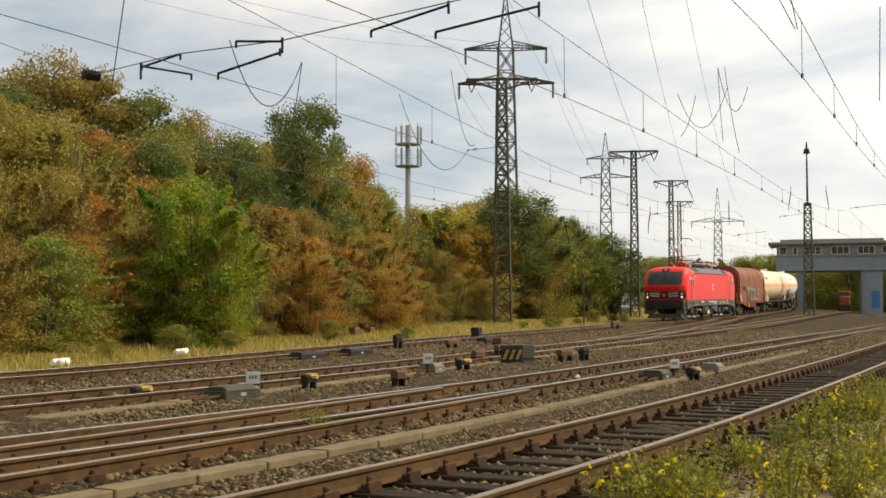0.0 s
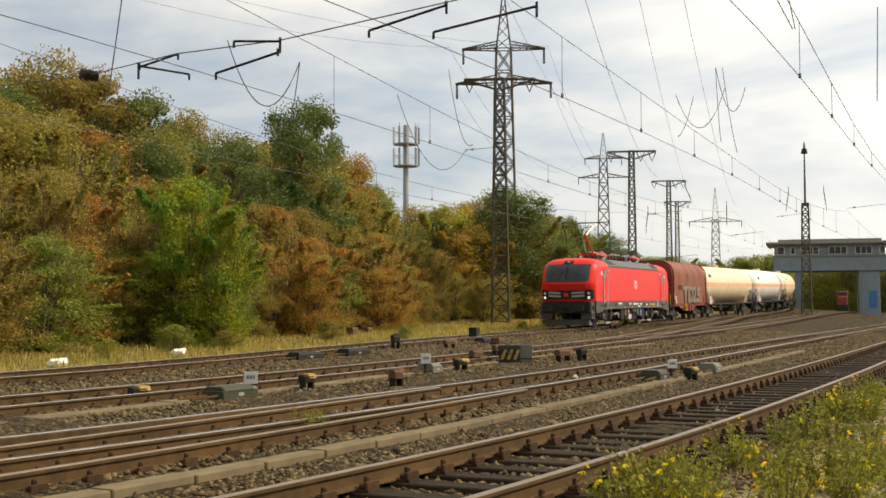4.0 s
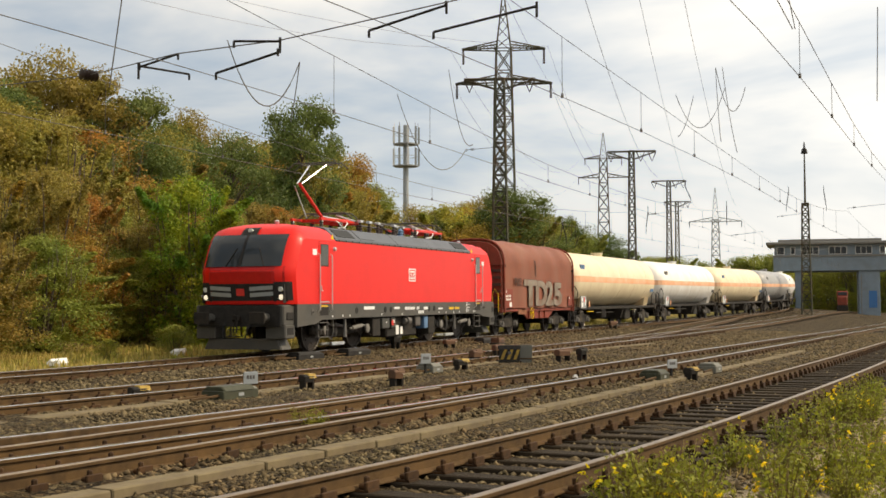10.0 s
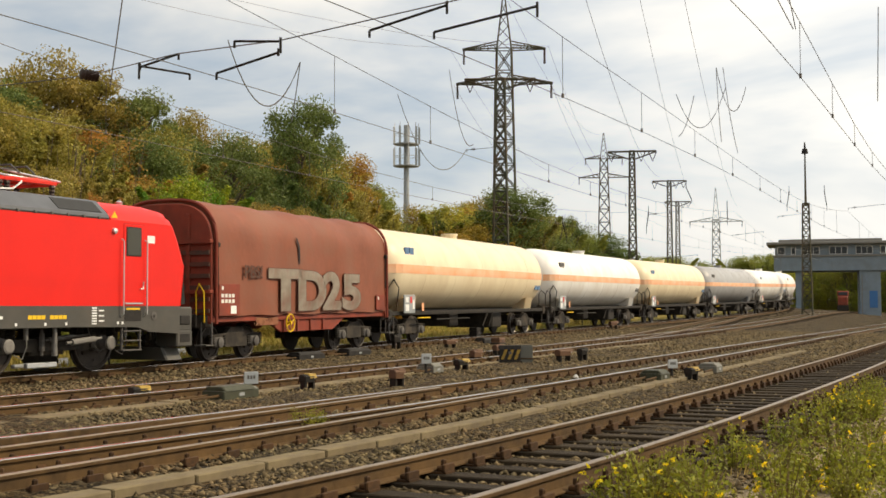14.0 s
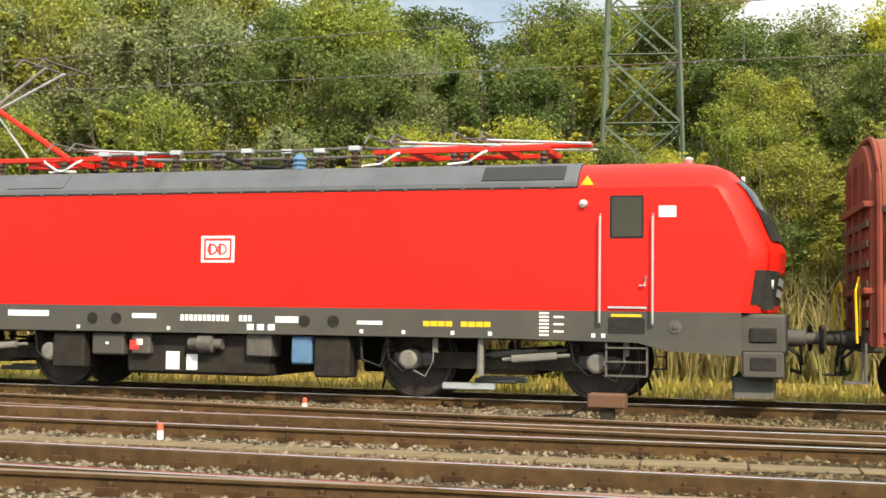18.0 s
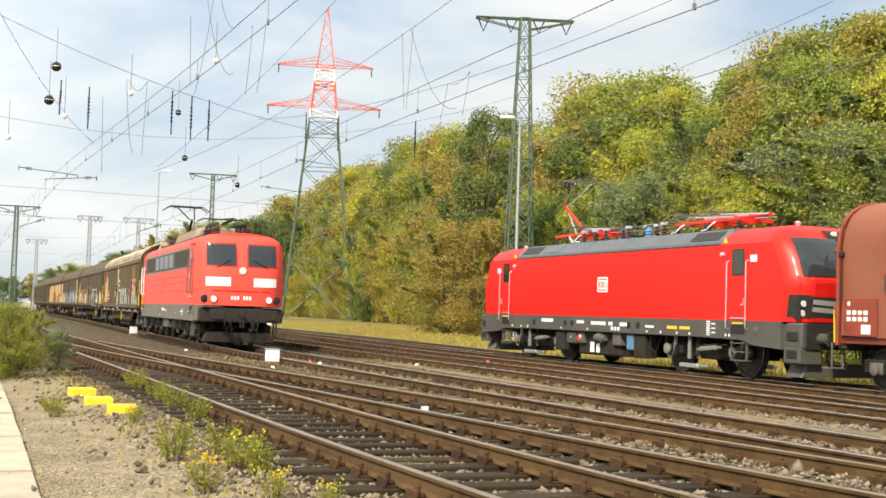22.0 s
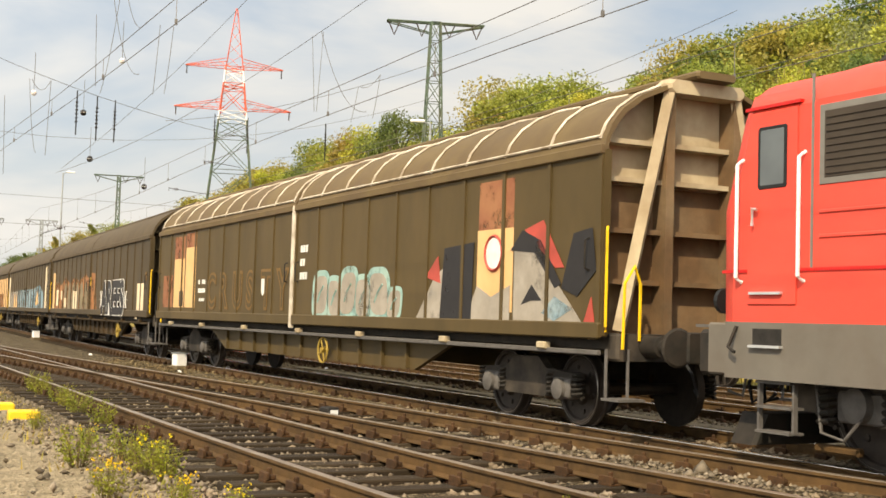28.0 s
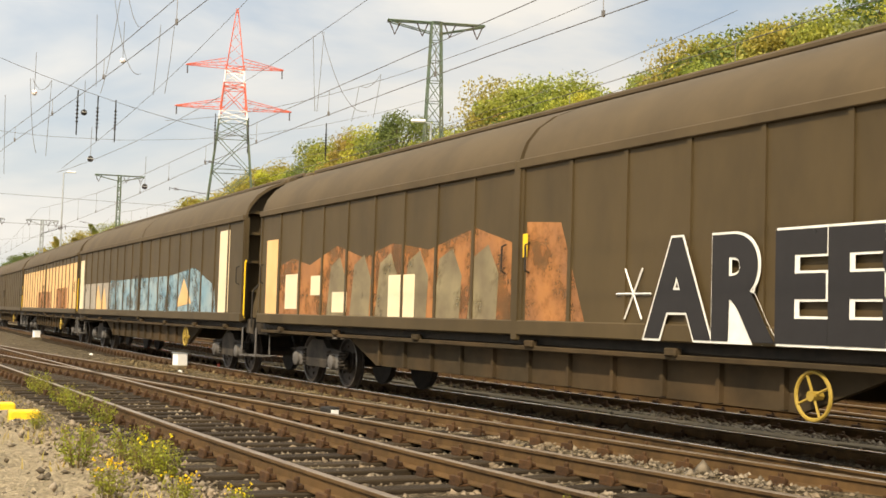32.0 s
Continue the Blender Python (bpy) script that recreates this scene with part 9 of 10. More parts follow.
# ---- beside the tracks ----
M_STRIPEB = mat("weathered_yellow_panel", (0.42, 0.27, 0.05), 0.6, col2=(0.24, 0.15, 0.04), scale=9, mix=0.7)
M_BOXBROWN = mat("rusty_brown_casing", (0.13, 0.066, 0.034), 0.7, col2=(0.12, 0.066, 0.045), scale=6, mix=0.8, dirt=(0.08, 0.055, 0.042), dirt_scale=3, dirt_amt=0.5)
M_BOXGREY = mat("grey_casing", (0.15, 0.145, 0.115), 0.6, col2=(0.15, 0.145, 0.125), scale=6, mix=0.8)
M_BOXGREEN = mat("dull_green_casing", (0.058, 0.060, 0.036), 0.6, col2=(0.036, 0.036, 0.022), scale=5, mix=0.8)
TURN = 20.0


def point_box(x, y, w, d, h, material, label, top=None, plate=None, turn=TURN, category="point machine"):
    """A trackside box on a low base, with a lid and, on some, a coloured top."""
    h = h * 0.85
    t = thing("trackside_box", label, category, "boxes beside the tracks", at=pose(x, y, ground_z(x, y) - 0.01, 0, 0, turn))
    part("base", Build().box(-w * 0.56, w * 0.56, -d * 0.56, d * 0.56, 0, 0.07, 0.01), M_DARKSTEEL, t)
    body = part("casing", Build().box(-w / 2, w / 2, -d / 2, d / 2, 0.07, h * 0.78, 0.015), material, t)
    part("lid", Build().prism([(-d * 0.54, h * 0.78), (d * 0.54, h * 0.78), (d * 0.46, h), (-d * 0.46, h)], -w * 0.54, w * 0.54, 0.02), top or material, t, "weathered yellow lid" if top else "")
    part("latch", Build().box(-0.04, 0.04, -d / 2 - 0.02, -d / 2 + 0.01, h * 0.5, h * 0.66, 0.005), M_BOX, body)
    part("rod", Build().tube([(w / 2, 0, 0.12), (w / 2 + 0.5, 0, 0.11)], 0.02, 5), M_RUST, t)
    return t


def plate_post(x, y, h=0.55):
    t = thing("marker_post", "short post with a grey square number plate beside the track", "marker post", "grey plates beside the tracks", at=pose(x, y, ground_z(x, y) - 0.02, 0, 0, TURN - 40))
    part("post", Build().box(-0.022, 0.022, -0.022, 0.022, 0, h, 0.005), M_BLACK, t)
    p = part("plate", Build().box(-0.12, 0.12, -0.045, -0.024, h * 0.52, h, 0.006), M_GALV, t)
    for k in range(3):
        part("lettering", Build().box(-0.07 + k * 0.05, -0.035 + k * 0.05, -0.049, -0.044, h * 0.72, h * 0.86), M_BOX, p)


def cap_box(x, y, w, h, cap, label):
    """A small lamp-like casing that stands over a rod on two legs."""
    t = thing("point_indicator", label, "point indicator", "indicators beside the tracks", at=pose(x, y, ground_z(x, y) - 0.01, 0, 0, TURN - 30))
    part("casing", Build().prism([(-0.11, h * 0.50), (0.11, h * 0.50), (0.12, h * 0.86), (0.07, h), (-0.07, h), (-0.12, h * 0.86)], -w * 0.5, w * 0.32, 0.015), M_DARKSTEEL if cap is not M_BOXBROWN else cap, t)
    part("cap", Build().prism([(-0.125, h * 0.78), (0.125, h * 0.78), (0.08, h * 1.06), (-0.08, h * 1.06)], -w * 0.15, w * 0.5, 0.015), cap, t)
    for k in (-0.36, 0.30):
        part("leg", Build().box(w * k - 0.022, w * k + 0.022, -0.09, 0.09, 0, h * 0.52, 0.006), M_DARKSTEEL, t)
    part("lens", Build().lathe([(0, 0.035), (0.02, 0.03), (0.022, 0)], (w * 0.5, 0, h * 0.8), "x", 8), M_WHITE, t)


def point_machine(x, y, w, material, label):
    """A flat point machine with a sloping lid, its rods running to the rails."""
    t = thing("point_machine", label, "point machine", "point machines", at=pose(x, y, ground_z(x, y) - 0.01, 0, 0, TURN - 4))
    part("casing", Build().box(-w / 2, w / 2, -0.22, 0.22, 0.0, 0.15, 0.015), material, t)
    part("lid", Build().prism([(-0.23, 0.15), (0.23, 0.15), (0.15, 0.22), (-0.15, 0.22)], -w * 0.46, w * 0.40, 0.02), material, t)
    part("label_plate", Build().box(-0.08, 0.06, -0.228, -0.22, 0.06, 0.11), M_GALV, t)
    part("motor_end", Build().lathe([(0, 0.085), (0.10, 0.085), (0.13, 0.05)], (w / 2, -0.05, 0.10), "x", 10), M_BOXGREY if material is not M_BLACK else M_BLACK, t, smooth=True)
    for k in (-0.12, 0.1):
        part("rod", Build().tube([(-w / 2, k, 0.08), (-w / 2 - 0.7, k, 0.06)], 0.022, 5), M_RUST, t)


def peg(x, y, h=0.42):
    t = thing("marker_peg", "short white peg with a red top between the rails", "marker peg", "red and white pegs", at=pose(x, y, ground_z(x, y) - 0.01, 0, 0, 0))
    part("stem", Build().lathe([(0, 0.045), (0.02, 0.038), (h * 0.6, 0.034)], (0, 0, 0), "z", 10), M_WHITE, t)
    part("cap", Build().lathe([(h * 0.6, 0.036), (h * 0.95, 0.034), (h, 0.03), (h + 0.005, 0)], (0, 0, 0), "z", 10), M_PYRED, t)


def marker_box(x, y):
    t = thing("shunting_signal", "low white shunting signal box beside the track", "signal", "low white signals", at=pose(x, y, -0.22, 0, 0, 15))
    part("body", Build().box(-0.17, 0.17, -0.14, 0.14, 0.12, 0.44, 0.02), M_WHITE, t)
    part("foot", Build().box(-0.26, 0.26, -0.18, 0.18, 0, 0.13, 0.02), M_CONCRETE, t)
    part("hood", Build().box(-0.18, 0.18, -0.17, 0.15, 0.44, 0.46, 0.005), M_GALV, t)


def build_trackside():
    yellow, rusty = "low point indicator with a weathered yellow cap on two legs", "low rusty point indicator on two legs"
    for x, y, w, h, cap, label in ((11.19, 16.71, 0.30, 0.24, M_STRIPEB, yellow), (14.84, 16.9, 0.25, 0.27, M_STRIPEB, yellow), (16.34, 16.13, 0.24, 0.33, M_BOXBROWN, rusty),
                                   (21.71, 19.32, 0.34, 0.26, M_STRIPEB, yellow), (26.95, 20.3, 0.50, 0.34, M_BOXBROWN, rusty), (27.85, 20.34, 0.26, 0.34, M_BLACK, "low black point indicator on two legs"),
                                   (22.37, 13.58, 0.26, 0.26, M_STRIPEB, yellow), (24.5, 21.3, 0.30, 0.36, M_BOXBROWN, rusty), (28.6, 24.0, 0.30, 0.34, M_BOXBROWN, rusty),
                                   (29.98, 29.63, 0.32, 0.5, M_BLACK, "low black point indicator on two legs"), (58, 40.2, 0.6, 0.45, M_BOXBROWN, rusty), (32.0, 29.0, 0.5, 0.3, M_BOXBROWN, rusty)):
        cap_box(x, y, w, h, cap, label)
    for x, y, w, label in ((12.5, 16.1, 0.95, "flat dark green point machine with a sloping lid"), (20.5, 19.2, 0.5, "flat grey-green point machine"), (21.2, 13.71, 0.62, "flat dull green point machine"), (24.86, 14.61, 0.55, "flat grey-green point machine")):
        point_machine(x, y, w, M_BOXGREEN if w > 0.56 else M_BOXGREY, label)
    for x, y in ((23.61, 26.97), (26.2, 27.7), (36.5, 31.2)):
        point_machine(x, y, 1.35, M_BLACK, "long black point machine with its rods beside the track")
    for x, y, h in ((13.05, 16.29, 0.42), (20.06, 18.92, 0.46), (22.49, 14.13, 0.38)):
        plate_post(x, y, h)
    t = point_box(25.49, 20.98, 0.56, 0.4, 0.55, M_BLACK, "black box with yellow diagonal stripes and a grey back plate", turn=-50)
    for k in range(3):
        x0 = -0.24 + k * 0.17
        part("stripe", Build().plate([(x0, 0.1), (x0 + 0.08, 0.1), (x0 + 0.18, 0.36), (x0 + 0.10, 0.36)], -0.204, 0.006), M_STRIPEB, t, "worn yellow stripe")
    part("back_plate", Build().box(0.26, 0.60, 0.0, 0.03, 0.0, 0.48, 0.006), M_BOXGREY, t)
    for x, y, w, h, m in ((38.9, 33.89, 0.42, 0.62, M_BLACK), (39.12, 41.48, 0.5, 0.52, M_BOXBROWN), (42.5, 44.0, 0.4, 0.4, M_BOXBROWN), (36.0, 30.2, 0.6, 0.3, M_BOXBROWN)):
        point_box(x, y, w, 0.35, h, m, "dark rusty trackside box on a stand")
    # brown point machine before the rails, its end black and yellow
    t = point_box(0.5, 8.0, 0.52, 0.42, 0.50, M_BOXBROWN, "brown point machine casing with a yellow and black end", turn=9)
    e = part("end_plate", Build().box(-0.30, -0.27, -0.2, 0.2, 0.08, 0.42, 0.006), M_BLACK, t)
    for k in range(2):
        part("stripe", Build().box(-0.306, -0.296, -0.16 + k * 0.17, -0.08 + k * 0.17, 0.1, 0.4), M_YELLOW, e, "yellow stripe")
    part("grey_side", Build().box(-0.17, 0.2, -0.226, -0.215, 0.12, 0.36, 0.004), M_BOXGREY, t)
    part("drive", Build().lathe([(0, 0.08), (0.12, 0.08), (0.16, 0.05)], (0.27, 0, 0.3), "x", 10), M_BOXGREY, t)
    t = thing("lever_box", "rusty brown box on a small steel stand", "lever box", at=pose(-5.2, 16.7, -0.16, 0, 0, 8))
    part("casing", Build().box(-0.26, 0.26, -0.16, 0.16, 0.16, 0.36, 0.02), M_BOXBROWN, t)
    part("stand", Build().box(-0.09, 0.09, -0.09, 0.09, 0, 0.17, 0.01), M_DARKSTEEL, t)
    part("cable", Build().tube([(-0.26, 0, 0.2), (-0.5, -0.05, 0.05), (-0.9, -0.02, 0.02)], 0.02, 5), M_RUBBER, t)
    for x, y in ((-9.9, 16.4), (-8.0, 6.2), (-8.6, 11.2), (-31, 4.8), (-34.8, 10.6), (-39.4, 17.2)):
        peg(x, y, 0.19)
    for x, y in ((-32.6, 4.05), (-61.5, 0.95)):
        marker_box(x, y)
    for x, y, a in ((-21.1, -0.44, 12), (-19.1, -0.16, 6), (-17.7, 0.17, 3)):
        t = thing("ramp_block", "bright yellow low block with a grey front on the ground", "yellow block", "yellow blocks on the ground", at=pose(x, y, -0.3, 0, 0, a))
        part("body", Build().box(-0.2, 0.2, -0.2, 0.2, 0.0, 0.19, 0.02), M_YELLOW, t)
        part("end", Build().box(0.2, 0.212, -0.17, 0.17, 0.02, 0.08, 0.004), M_WHITE, t)
    t = thing("cable_clamp", "small black and white clamp between the rails", "clamp", at=pose(-17.8, 4.4, -0.2, 0, 0, 20))
    part("block", Build().box(-0.12, 0.12, -0.1, 0.1, 0, 0.16, 0.02), M_BLACK, t)
    part("plate", Build().box(0.12, 0.14, -0.06, 0.06, 0.03, 0.12), M_WHITE, t)
    for x, y, w, h, m, lab in ((-75.8, 24.0, 0.8, 1.9, M_BOXGREY, "grey switch cabinet at the foot of the mast"), (-73.9, 24.3, 0.6, 2.3, M_BOXGREY, "tall grey switch cabinet at the foot of the mast"), (-72.9, 24.7, 0.6, 2.0, M_BOXGREY, "grey switch cabinet at the foot of the mast"), (-76.9, 27.8, 0.75, 1.6, M_WHITE, "white switch cabinet beside the bushes")):
        t = thing("switch_cabinet", lab, "cabinet", "switch cabinets", at=pose(x, y, ground_z(x, y), 0, 0, -15))
        part("body", Build().box(-w / 2, w / 2, -0.25, 0.25, 0.1, h, 0.02), m, t)
        part("plinth", Build().box(-w / 2 - 0.04, w / 2 + 0.04, -0.28, 0.28, -0.1, 0.1, 0.01), M_CONCRETE, t)
        part("lid", Build().box(-w / 2 - 0.03, w / 2 + 0.03, -0.29, 0.28, h, h + 0.05, 0.01), m, t)
        part("door", Build().box(-w / 2 + 0.05, w / 2 - 0.05, -0.262, -0.25, 0.2, h - 0.08, 0.004), m, t)
    t = thing("thin_pole", "thin dark pole beside the far track", "pole", at=pose(65.3, 47.7, -0.2))
    part("pole", Build().tube([(0, 0, 0), (0, 0, 3.6)], 0.06, 6), M_LATTICE, t)
    t = thing("low_wall", "low white wall at the far side of the yard", "wall", at=pose(-117, 12.6, -0.2, 0, 0, 8))
    part("wall", Build().box(-6.0, 6.0, -0.15, 0.15, 0, 0.75, 0.02), M_WHITE, t)
    part("coping", Build().box(-6.05, 6.05, -0.2, 0.2, 0.75, 0.83, 0.01), M_CONCRETE, t)
    for x, y, w in ((17.2, 29.4, 0.55), (23.0, 32.2, 0.5)):
        t = thing("litter_bag", "crumpled white plastic bag lying in the grass", "litter", "litter in the grass", at=pose(x, y, ground_z(x, y), 0, 0, 30))
        part("bag", Build().prism([(-0.14, 0), (0.16, 0), (0.20, 0.09), (0.08, 0.20), (-0.04, 0.15), (-0.13, 0.22), (-0.19, 0.08)], -w / 2, w / 2, 0.05), M_WHITE, t)
    # litter and pale stones
    rng = random.Random(17)
    for k in range(26):
        x, y = rng.uniform(-45, 30), 0
        y = line_y(LINE_B, x) + rng.uniform(-3, 8)
        b = Build().add([(rng.uniform(.7, 1.2) * px, rng.uniform(.7, 1.2) * py, rng.uniform(.7, 1.2) * pz) for px, py, pz in ((-.06, -.05, 0), (.06, -.05, 0), (.06, .05, 0), (-.06, .05, 0), (-.04, -.03, .06), (.04, -.03, .07), (.04, .03, .06), (-.04, .03, .05))],
                        [(0, 3, 2, 1), (4, 5, 6, 7), (0, 1, 5, 4), (1, 2, 6, 5), (2, 3, 7, 6), (3, 0, 4, 7)])
        solid("pale_stone", b, M_WHITE if k % 4 == 0 else M_CONCRETE, "pale loose stone on the ballast", "stone", "loose pale stones", at=pose(x, y, ground_z(x, y) - 0.01, 0, 0, rng.uniform(0, 90)))


build_trackside()


# ---- concrete cable ducts and walkway ----
def slab_row(path, width, length, z, label, name, s0=0.0, s1=None, thick=0.1, end=None, material=None):
    """A row of concrete slabs, each its own piece."""
    t = thing(name, label, "concrete slabs", "rows of concrete slabs", "structure")
    rng = random.Random(len(label))
    me = Build().box(-length / 2 + 0.01, length / 2 - 0.01, -width / 2, width / 2, -thick, 0, 0.012).mesh("slab", material or M_CONCRETE)
    s = s0 + length / 2
    last = end or path[0][-1]
    while s < last - length / 2:
        p, w = on_line(path, s), way_at(path, s)
        part("slab", me, None, t, at=pose(p.x, p.y, z + rise(p.x, p.y) + rng.uniform(-0.008, 0.008), rng.uniform(-.8, .8), 0, math.degrees(math.atan2(w.y, w.x)) + rng.uniform(-.7, .7)))
        s += length
    return t


slab_row(spline([(-34, 7.5), (-20, 8.9), (-10, 10.3), (-5.2, 11.2), (-2.6, 11.8), (3, 13.0), (7.7, 14.5), (10.8, 15.8), (14.7, 17.2), (22.1, 20.0), (33.2, 24.4), (42.5, 27.2)]), 0.34, 1.0, -0.115, "row of worn concrete cable-duct covers between the tracks", "cable_duct")
slab_row(spline([(2.5, 7.9), (5.7, 8.55), (7.4, 8.95), (10.4, 9.8), (15.3, 11.45), (21.6, 13.5), (24.9, 14.6), (40, 19.7)]), 0.24, 1.0, -0.128, "row of worn concrete cable-duct covers beside the running track", "cable_duct")
slab_row(spline([(-40, -4.4), (-24.8, -2.75), (-21, -2.32), (-14.2, -1.65), (-10, -1.2), (-6, -0.8)]), 1.5, 1.5, -0.24, "old concrete slab walkway at the edge of the yard", "walkway", material=M_WALK)


# ---- check rails and their brackets on the running track ----
def check_rails():
    CH = [(-0.03, -0.16), (0.03, -0.16), (0.03, -0.01), (-0.03, -0.01)]
    for line, off, x0, x1 in ((LINE_B, -0.655, -14, 15), (LINE_B, 0.655, -10, 12), (LINE_C, -0.655, -20, 6), (LINE_C, 0.655, -12, 3), (LINE_D, -0.655, -29, -22)):
        s0, s1 = line_s(line, x0), line_s(line, x1)
        t = thing("check_rail", "rusty check rail held by steel brackets beside the running rail", "check rail", "check rails", "structure")
        part("rail", Build().loft(rail_rings(line, off, s0, s1, 1.0, CH)), M_RUST, t)
        s = s0 + 0.3
        br = Build().prism([(-0.02, -0.165), (0.17, -0.165), (0.15, -0.13), (0.05, -0.03), (-0.02, -0.03)], -0.05, 0.05, 0.006).mesh("rail_bracket", M_CHAIR)
        while s < s1:
            p, w = side(line, s, off), way_at(line, s)
            part("rail_bracket", br, None, t, at=pose(p.x, p.y, 0, 0, 0, math.degrees(math.atan2(w.y, w.x)) + (180 if off < 0 else 0)))
            s += 0.63


check_rails()


# ---- ballast stones, weeds and flowers ----
def stones(name, n, area, size, seed, label, z=-0.222, verge=False, paler=False):
    """Angular stones, each of eight faces, lying on the ballast."""
    rng = np.random.default_rng(seed)
    pts = []
    while sum(len(p) for p in pts) < n:
        d = np.sqrt(rng.uniform(area[2] ** 2, area[3] ** 2, n))
        a = np.radians(rng.uniform(area[0], area[1], n))
        x, y = d * np.sin(a), d * np.cos(a)
        ya = np.interp(x, LINE_A[1][:, 0], LINE_A[1][:, 1])
        yv = np.interp(x, LINE_V[1][:, 0], LINE_V[1][:, 1])
        keep = (y < ya - 1.7) & (y > -0.9 + 0.03 * x) if verge else (y > ya - 1.7 - rng.exponential(0.3, n)) & (y < yv + 1.7)
        pts.append(np.stack([x[keep], y[keep]], 1))
    p = np.concatenate(pts)[:n]
    base = np.array([(1, 0, 0), (-1, 0, 0), (0, 1, 0), (0, -1, 0), (0, 0, 1), (0, 0, -1)], float)
    s = size * rng.lognormal(0, 0.32, n)
    v = base[None] * rng.uniform(0.6, 1.2, (n, 6, 1)) + rng.normal(0, 0.22, (n, 6, 3))
    q = rng.random(n) * 6.283
    c, w = np.cos(q), np.sin(q)
    v = v * s[:, None, None] * np.array([1.0, 0.8, 0.62])
    v = np.stack([v[..., 0] * c[:, None] - v[..., 1] * w[:, None], v[..., 0] * w[:, None] + v[..., 1] * c[:, None], v[..., 2]], -1)
    v[..., 0] += p[:, 0, None]
    v[..., 1] += p[:, 1, None]
    yb = np.interp(p[:, 0], LINE_B[1][:, 0], LINE_B[1][:, 1])
    up = 0.066 * np.clip((p[:, 1] - yb + 2.2) / 0.5, 0, 1) * np.clip((p[:, 0] + 45) / 12, 0, 1)
    v[..., 2] += (z + up + rises(p[:, 0], p[:, 1]) + rng.normal(0, 0.008, n))[:, None]
    f = np.array([(0, 2, 4), (2, 1, 4), (1, 3, 4), (3, 0, 4), (2, 0, 5), (1, 2, 5), (3, 1, 5), (0, 3, 5)])
    faces = (f[None] + (np.arange(n) * 6)[:, None, None]).reshape(-1, 3)
    tagged(new(name, fast_mesh(name, v.reshape(-1, 3), faces, M_GRAVEL if verge else M_PALESTONE if paler else M_STONE)), label, "ballast", kind="stuff")


stones("ballast_stones", 55000, (-18, 68, 7.0, 19.0), 0.034, 2, "loose brown and grey ballast stones between the tracks")
stones("ballast_stones", 55000, (-102, -18, 6.0, 21.0), 0.034, 12, "loose pale grey ballast stones between the rusty tracks", paler=True)
stones("ballast_stones", 75000, (-102, 68, 19.0, 38.0), 0.038, 3, "loose brown and grey ballast stones of the far tracks")

stones("ballast_stones", 42000, (38, 69, 38.0, 75.0), 0.050, 8, "loose grey ballast stones of the distant tracks")

M_WEED = leaf_mat("weed_leaves", (0.20, 0.22, 0.026), (0.34, 0.30, 0.035))
M_WEEDDRY = leaf_mat("dry_weed_stems", (0.23, 0.15, 0.07), (0.16, 0.13, 0.05))
M_FLOWER = leaf_mat("yellow_flowers", (0.80, 0.55, 0.02), (0.85, 0.66, 0.04))


def weed_shape(seed, h, spread, n, flowers):
    """A ragwort-like weed: thin stems with small leaves and a few yellow heads."""
    rng = np.random.default_rng(seed)
    stem, cs, rs, heads = Build(), [], [], []
    for i in range(n):
        a, ln = rng.random() * 6.28, spread * math.sqrt(rng.random())
        z = h * rng.uniform(0.5, 1.1)
        tip = (ln * math.cos(a), ln * math.sin(a), z)
        stem.tube([(tip[0] * 0.3, tip[1] * 0.3, -0.03), (tip[0] * 0.6, tip[1] * 0.6, z * 0.6), tip], [0.006, 0.004, 0.002], 3)
        for k in range(4):
            u = 0.25 + 0.2 * k
            cs.append([tip[0] * (0.3 + 0.7 * u), tip[1] * (0.3 + 0.7 * u), z * u])
            rs.append(0.09)
        if rng.random() < flowers:
            for k in range(3):
                heads.append([tip[0] + rng.normal() * 0.05, tip[1] + rng.normal() * 0.05, z + rng.normal() * 0.03])
    v, f = leaves(np.array(cs), np.array(rs), 5, 0.021, rng)
    lm = fast_mesh("leaves", v, f, M_WEED)
    fm = None
    if heads:
        v, f = leaves(np.array(heads), np.array([0.022] * len(heads)), 7, 0.017, rng)
        fm = fast_mesh("flower_heads", v, f, M_FLOWER)
    return stem.mesh("stems", M_WEEDDRY), lm, fm


WEEDS = [weed_shape(s, 0.5, 0.32, 26, fl) for s, fl in ((1, 0.22), (2, 0.08), (3, 0.34), (4, 0.0), (5, 0.0))]


def weed(x, y, k, rng, pool):
    stem, lm, fm = WEEDS[rng.choice(pool)]
    t = thing("weed", "green weed with small yellow flowers" if fm else "green weed growing through the gravel", "weed", "weeds at the edge of the yard", at=pose(x, y, ground_z(x, y), 0, 0, rng.uniform(0, 360)) @ Matrix.Diagonal((k, k, k, 1)))
    tagged(part("weed_stem", stem, None, t), kind="stuff")
    tagged(part("foliage", lm, None, t), kind="stuff")
    if fm:
        tagged(part("flower_head", fm, None, t), kind="stuff")


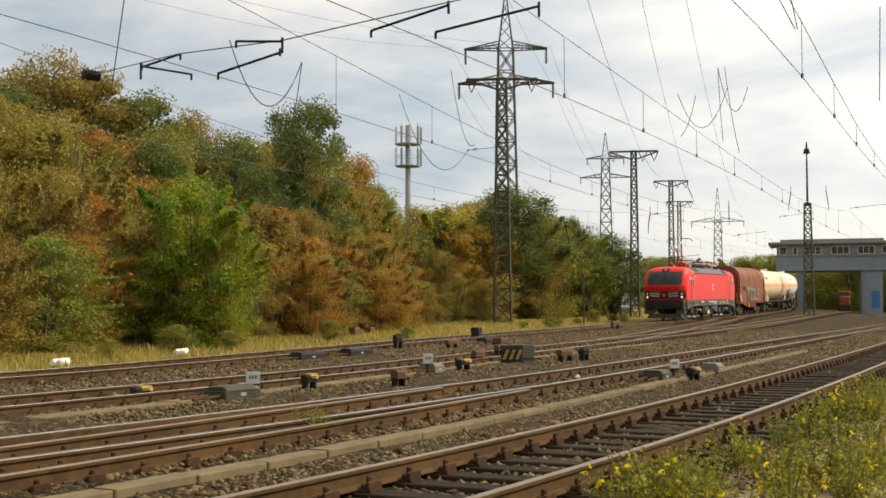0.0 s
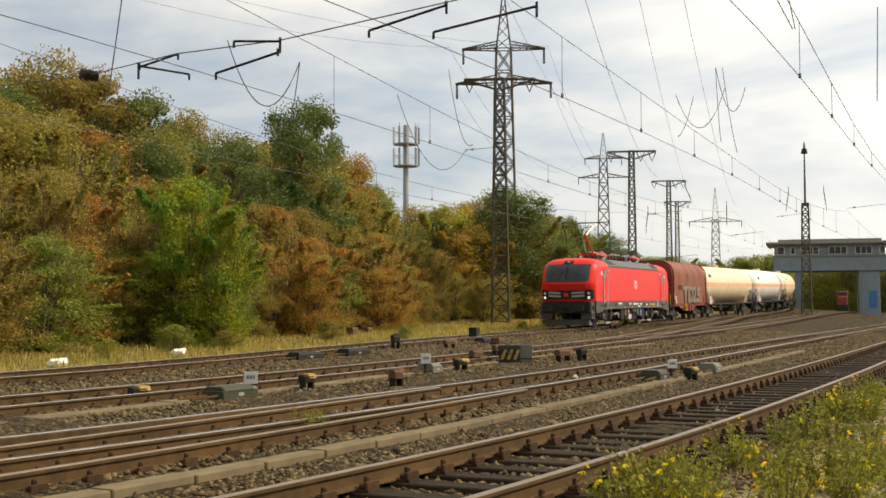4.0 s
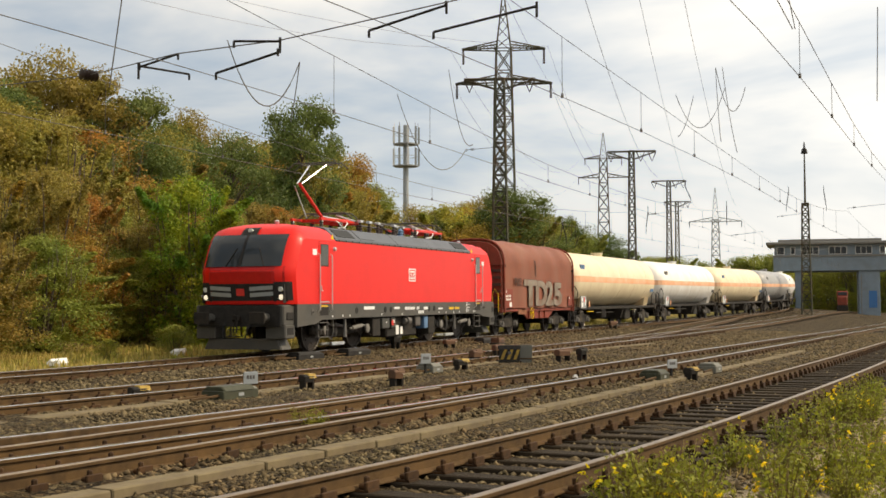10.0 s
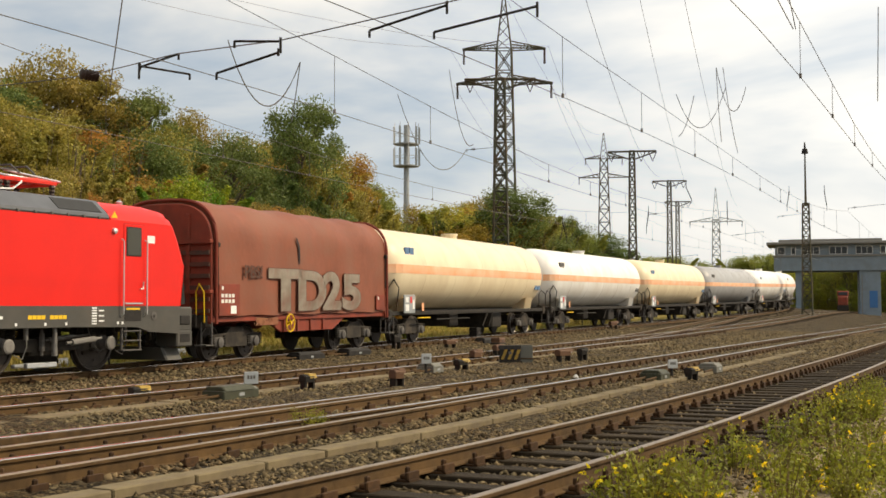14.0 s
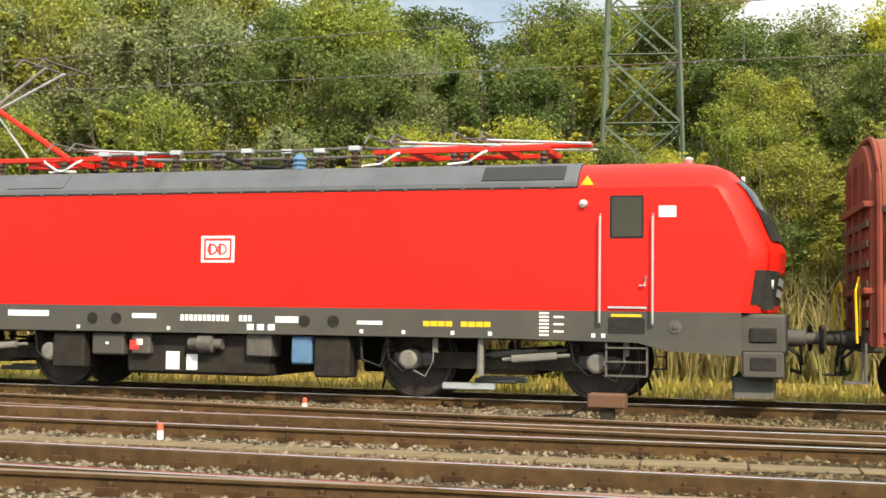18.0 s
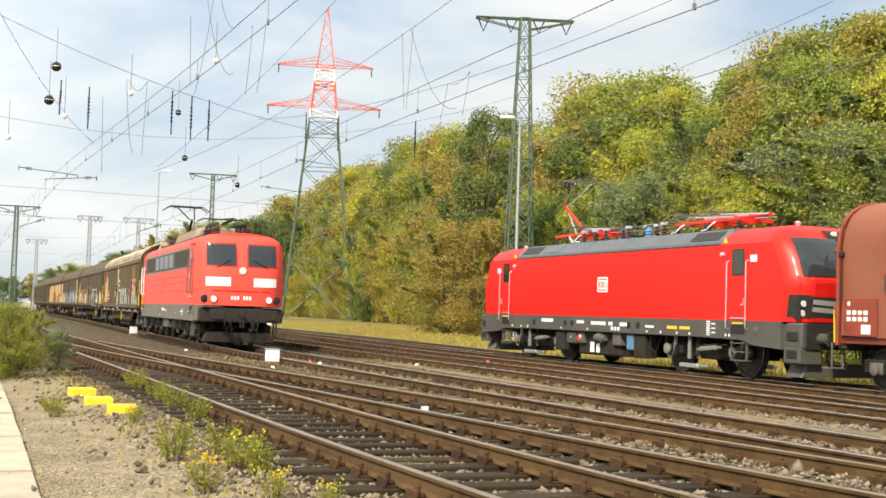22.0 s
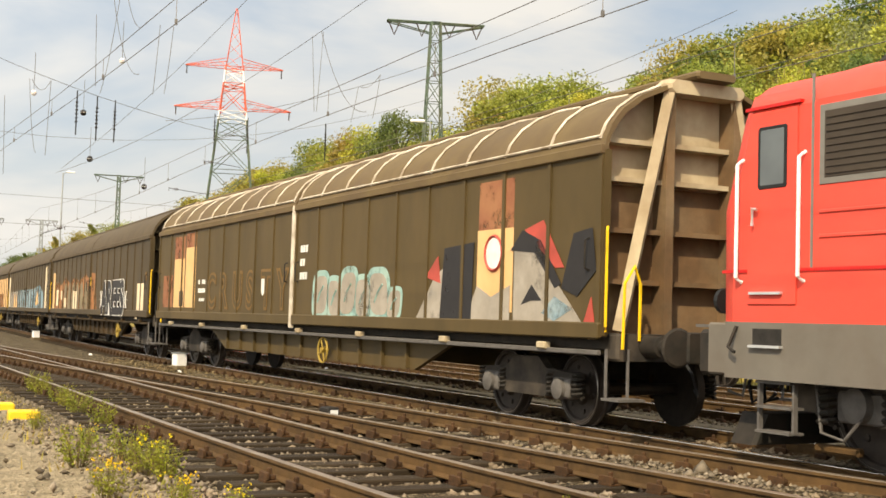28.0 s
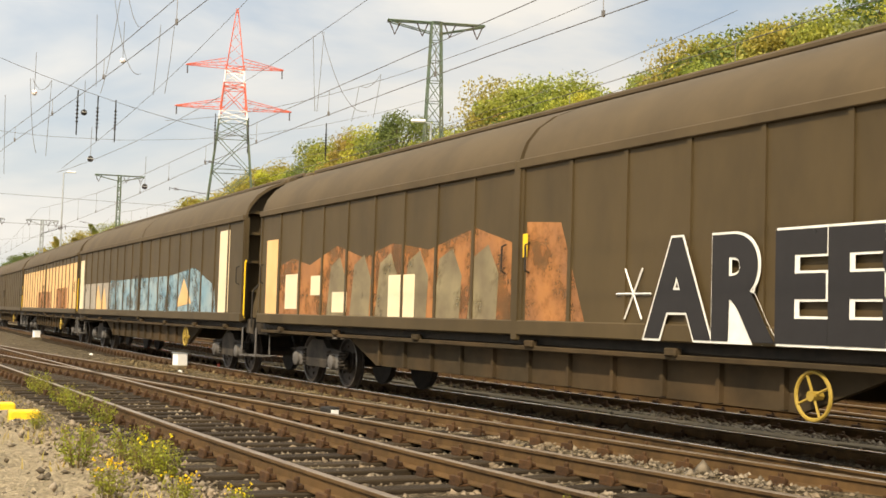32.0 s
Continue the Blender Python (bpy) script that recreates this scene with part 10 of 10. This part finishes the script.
def build_weeds():
    rng = random.Random(23)
    # by the rusty track, where the camera first looks
    for i in range(150):
        az, d = rng.uniform(50, 70), rng.uniform(8.6, 24)
        x, y = d * math.sin(radians(az)), d * math.cos(radians(az))
        if y > line_y(LINE_A, x) - 1.35:
            continue
        weed(x, y, rng.uniform(0.5, 1.0) * (1.0 if d < 15 else 0.9), rng, (0, 1, 1, 3, 4, 3))
    # where it looks at the end
    for i in range(170):
        az, d = rng.uniform(-99, -70), rng.uniform(9, 26)
        x, y = d * math.sin(radians(az)), d * math.cos(radians(az))
        if y > line_y(LINE_A, x) - 1.5 or y < -0.9 + x * 0.03:
            continue
        if az < -87.5 or (d > 15 and rng.random() < 0.8):
            continue
        weed(x, y, rng.uniform(0.35, 0.8), rng, (0, 2, 2, 2, 3, 4))
    for x, y, k in ((9.6, 11.0, 0.6), (9.9, 11.1, 0.5), (-22.2, 0.5, 0.7), (-20.6, 0.7, 0.6), (-18.3, 0.9, 0.7), (-22.8, 0.4, 0.8), (-16.6, 1.1, 0.7), (-19.5, 0.8, 0.7), (-17.4, -0.7, 0.6), (-16.2, 0.3, 0.5), (-18.2, -0.8, 0.5), (-8.2, 3.9, 0.5)):
        weed(x, y, k, rng, (3, 4))
    # low growth in the grass below the bank
    for i in range(15):
        x = rng.uniform(4, 75)
        y = line_y(LINE_V, x) + rng.uniform(2.6, 5.0)
        plant("bush", rng.choice(["green", "lime", "green", "brown"]), x, y, rng.uniform(0.4, 1.0), rng, wide=2.0)
    # bushes at the walkway
    for x, y, h, c in ((-26.0, -1.9, 1.5, "green"), (-27.4, -2.6, 1.7, "lime"), (-29.5, -2.2, 1.3, "green"), (-28.5, -1.2, 0.9, "silver")):
        plant("bush", c, x, y, h, rng, z=ground_z(x, y), wide=1.5)
    spots = []
    g = np.random.default_rng(31)
    while len(spots) < 4500:
        az, d = (g.uniform(48, 70) if g.random() < 0.6 else g.uniform(-100, -60)), math.sqrt(g.uniform(8.5 ** 2, 30 ** 2))
        x, y = d * math.sin(radians(az)), d * math.cos(radians(az))
        if y < line_y(LINE_A, x) - 1.5 and math.sin(x * 1.3) * math.sin(y * 1.9 + x) + g.random() > 0.75:
            spots.append((x, y, ground_z(x, y) - 0.02))
    grass("dry_weeds", spots, 0.09, 0.008, M_BLADE, "short dry grass in the gravel at the edge of the yard", 9)


build_weeds()
stones("gravel", 9000, (-102, 68, 8.5, 24.0), 0.012, 6, "fine gravel beside the rusty track", z=-0.29, verge=True)


build_tracks()


# ---- what moves ----
def along(line, s_mid, gauge_pivots):
    """The pose of a vehicle whose middle is at s_mid: it stands on its two pivots, its own +x up the line."""
    a, b = on_line(line, s_mid - gauge_pivots / 2), on_line(line, s_mid + gauge_pivots / 2)
    d = b - a
    za, zb = rise(a.x, a.y), rise(b.x, b.y)
    return pose((a.x + b.x) / 2, (a.y + b.y) / 2, (za + zb) / 2, 0, -math.degrees(math.atan2(zb - za, d.length)), math.degrees(math.atan2(d.y, d.x)))


V_WAY = [(0, 349.0), (3, 332.45), (6, 315.95), (9, 299.05), (11.5, 285.25), (13, 276.5), (15.5, 262.3), (17, 254.5), (18.2, 248.15), (19, 243.8), (20, 238.5), (20.5, 235.6), (21, 232.75), (23, 221.2), (24, 215.75), (24.5, 212.7), (32, 169.0)]
B_WAY = [(0, 170.0), (20, 335.6), (21, 344.6), (22, 353.4), (23, 361.9), (24, 369.6), (26.5, 388.3), (28, 399.9), (30, 414.8), (32, 429.8)]


def motions():
    for line, way, things in ((LINE_V, V_WAY, TRAIN_V), (LINE_B, B_WAY, TRAIN_B)):
        ts = np.array([w[0] for w in way])
        ss = np.array([w[1] for w in way])
        times = np.linspace(0, 32, 65)
        k = np.gradient(ss, ts)
        pos = []
        for t in times:
            i = min(max(int(np.searchsorted(ts, t, "right")) - 1, 0), len(ts) - 2)
            h = ts[i + 1] - ts[i]
            u = (t - ts[i]) / h
            pos.append((2*u**3-3*u**2+1) * ss[i] + (u**3-2*u**2+u) * h * k[i] + (-2*u**3+3*u**2) * ss[i+1] + (u**3-u**2) * h * k[i+1])
        for ob, offset, pivots in things:
            walk(ob, [(float(t), along(line, s + offset, pivots)) for t, s in zip(times, pos)])
        # the wheels roll
        for wheel, x, r in SPINS:
            if wheel.parent in [o[0] for o in things]:
                fine = np.linspace(0, 32, 225)
                run = np.interp(fine, times, pos)
                walk(wheel, [(float(t), pose(x, 0, r, 0, math.degrees((s - run[0]) / r) % 360, 0)) for t, s in zip(fine, run)])


motions()
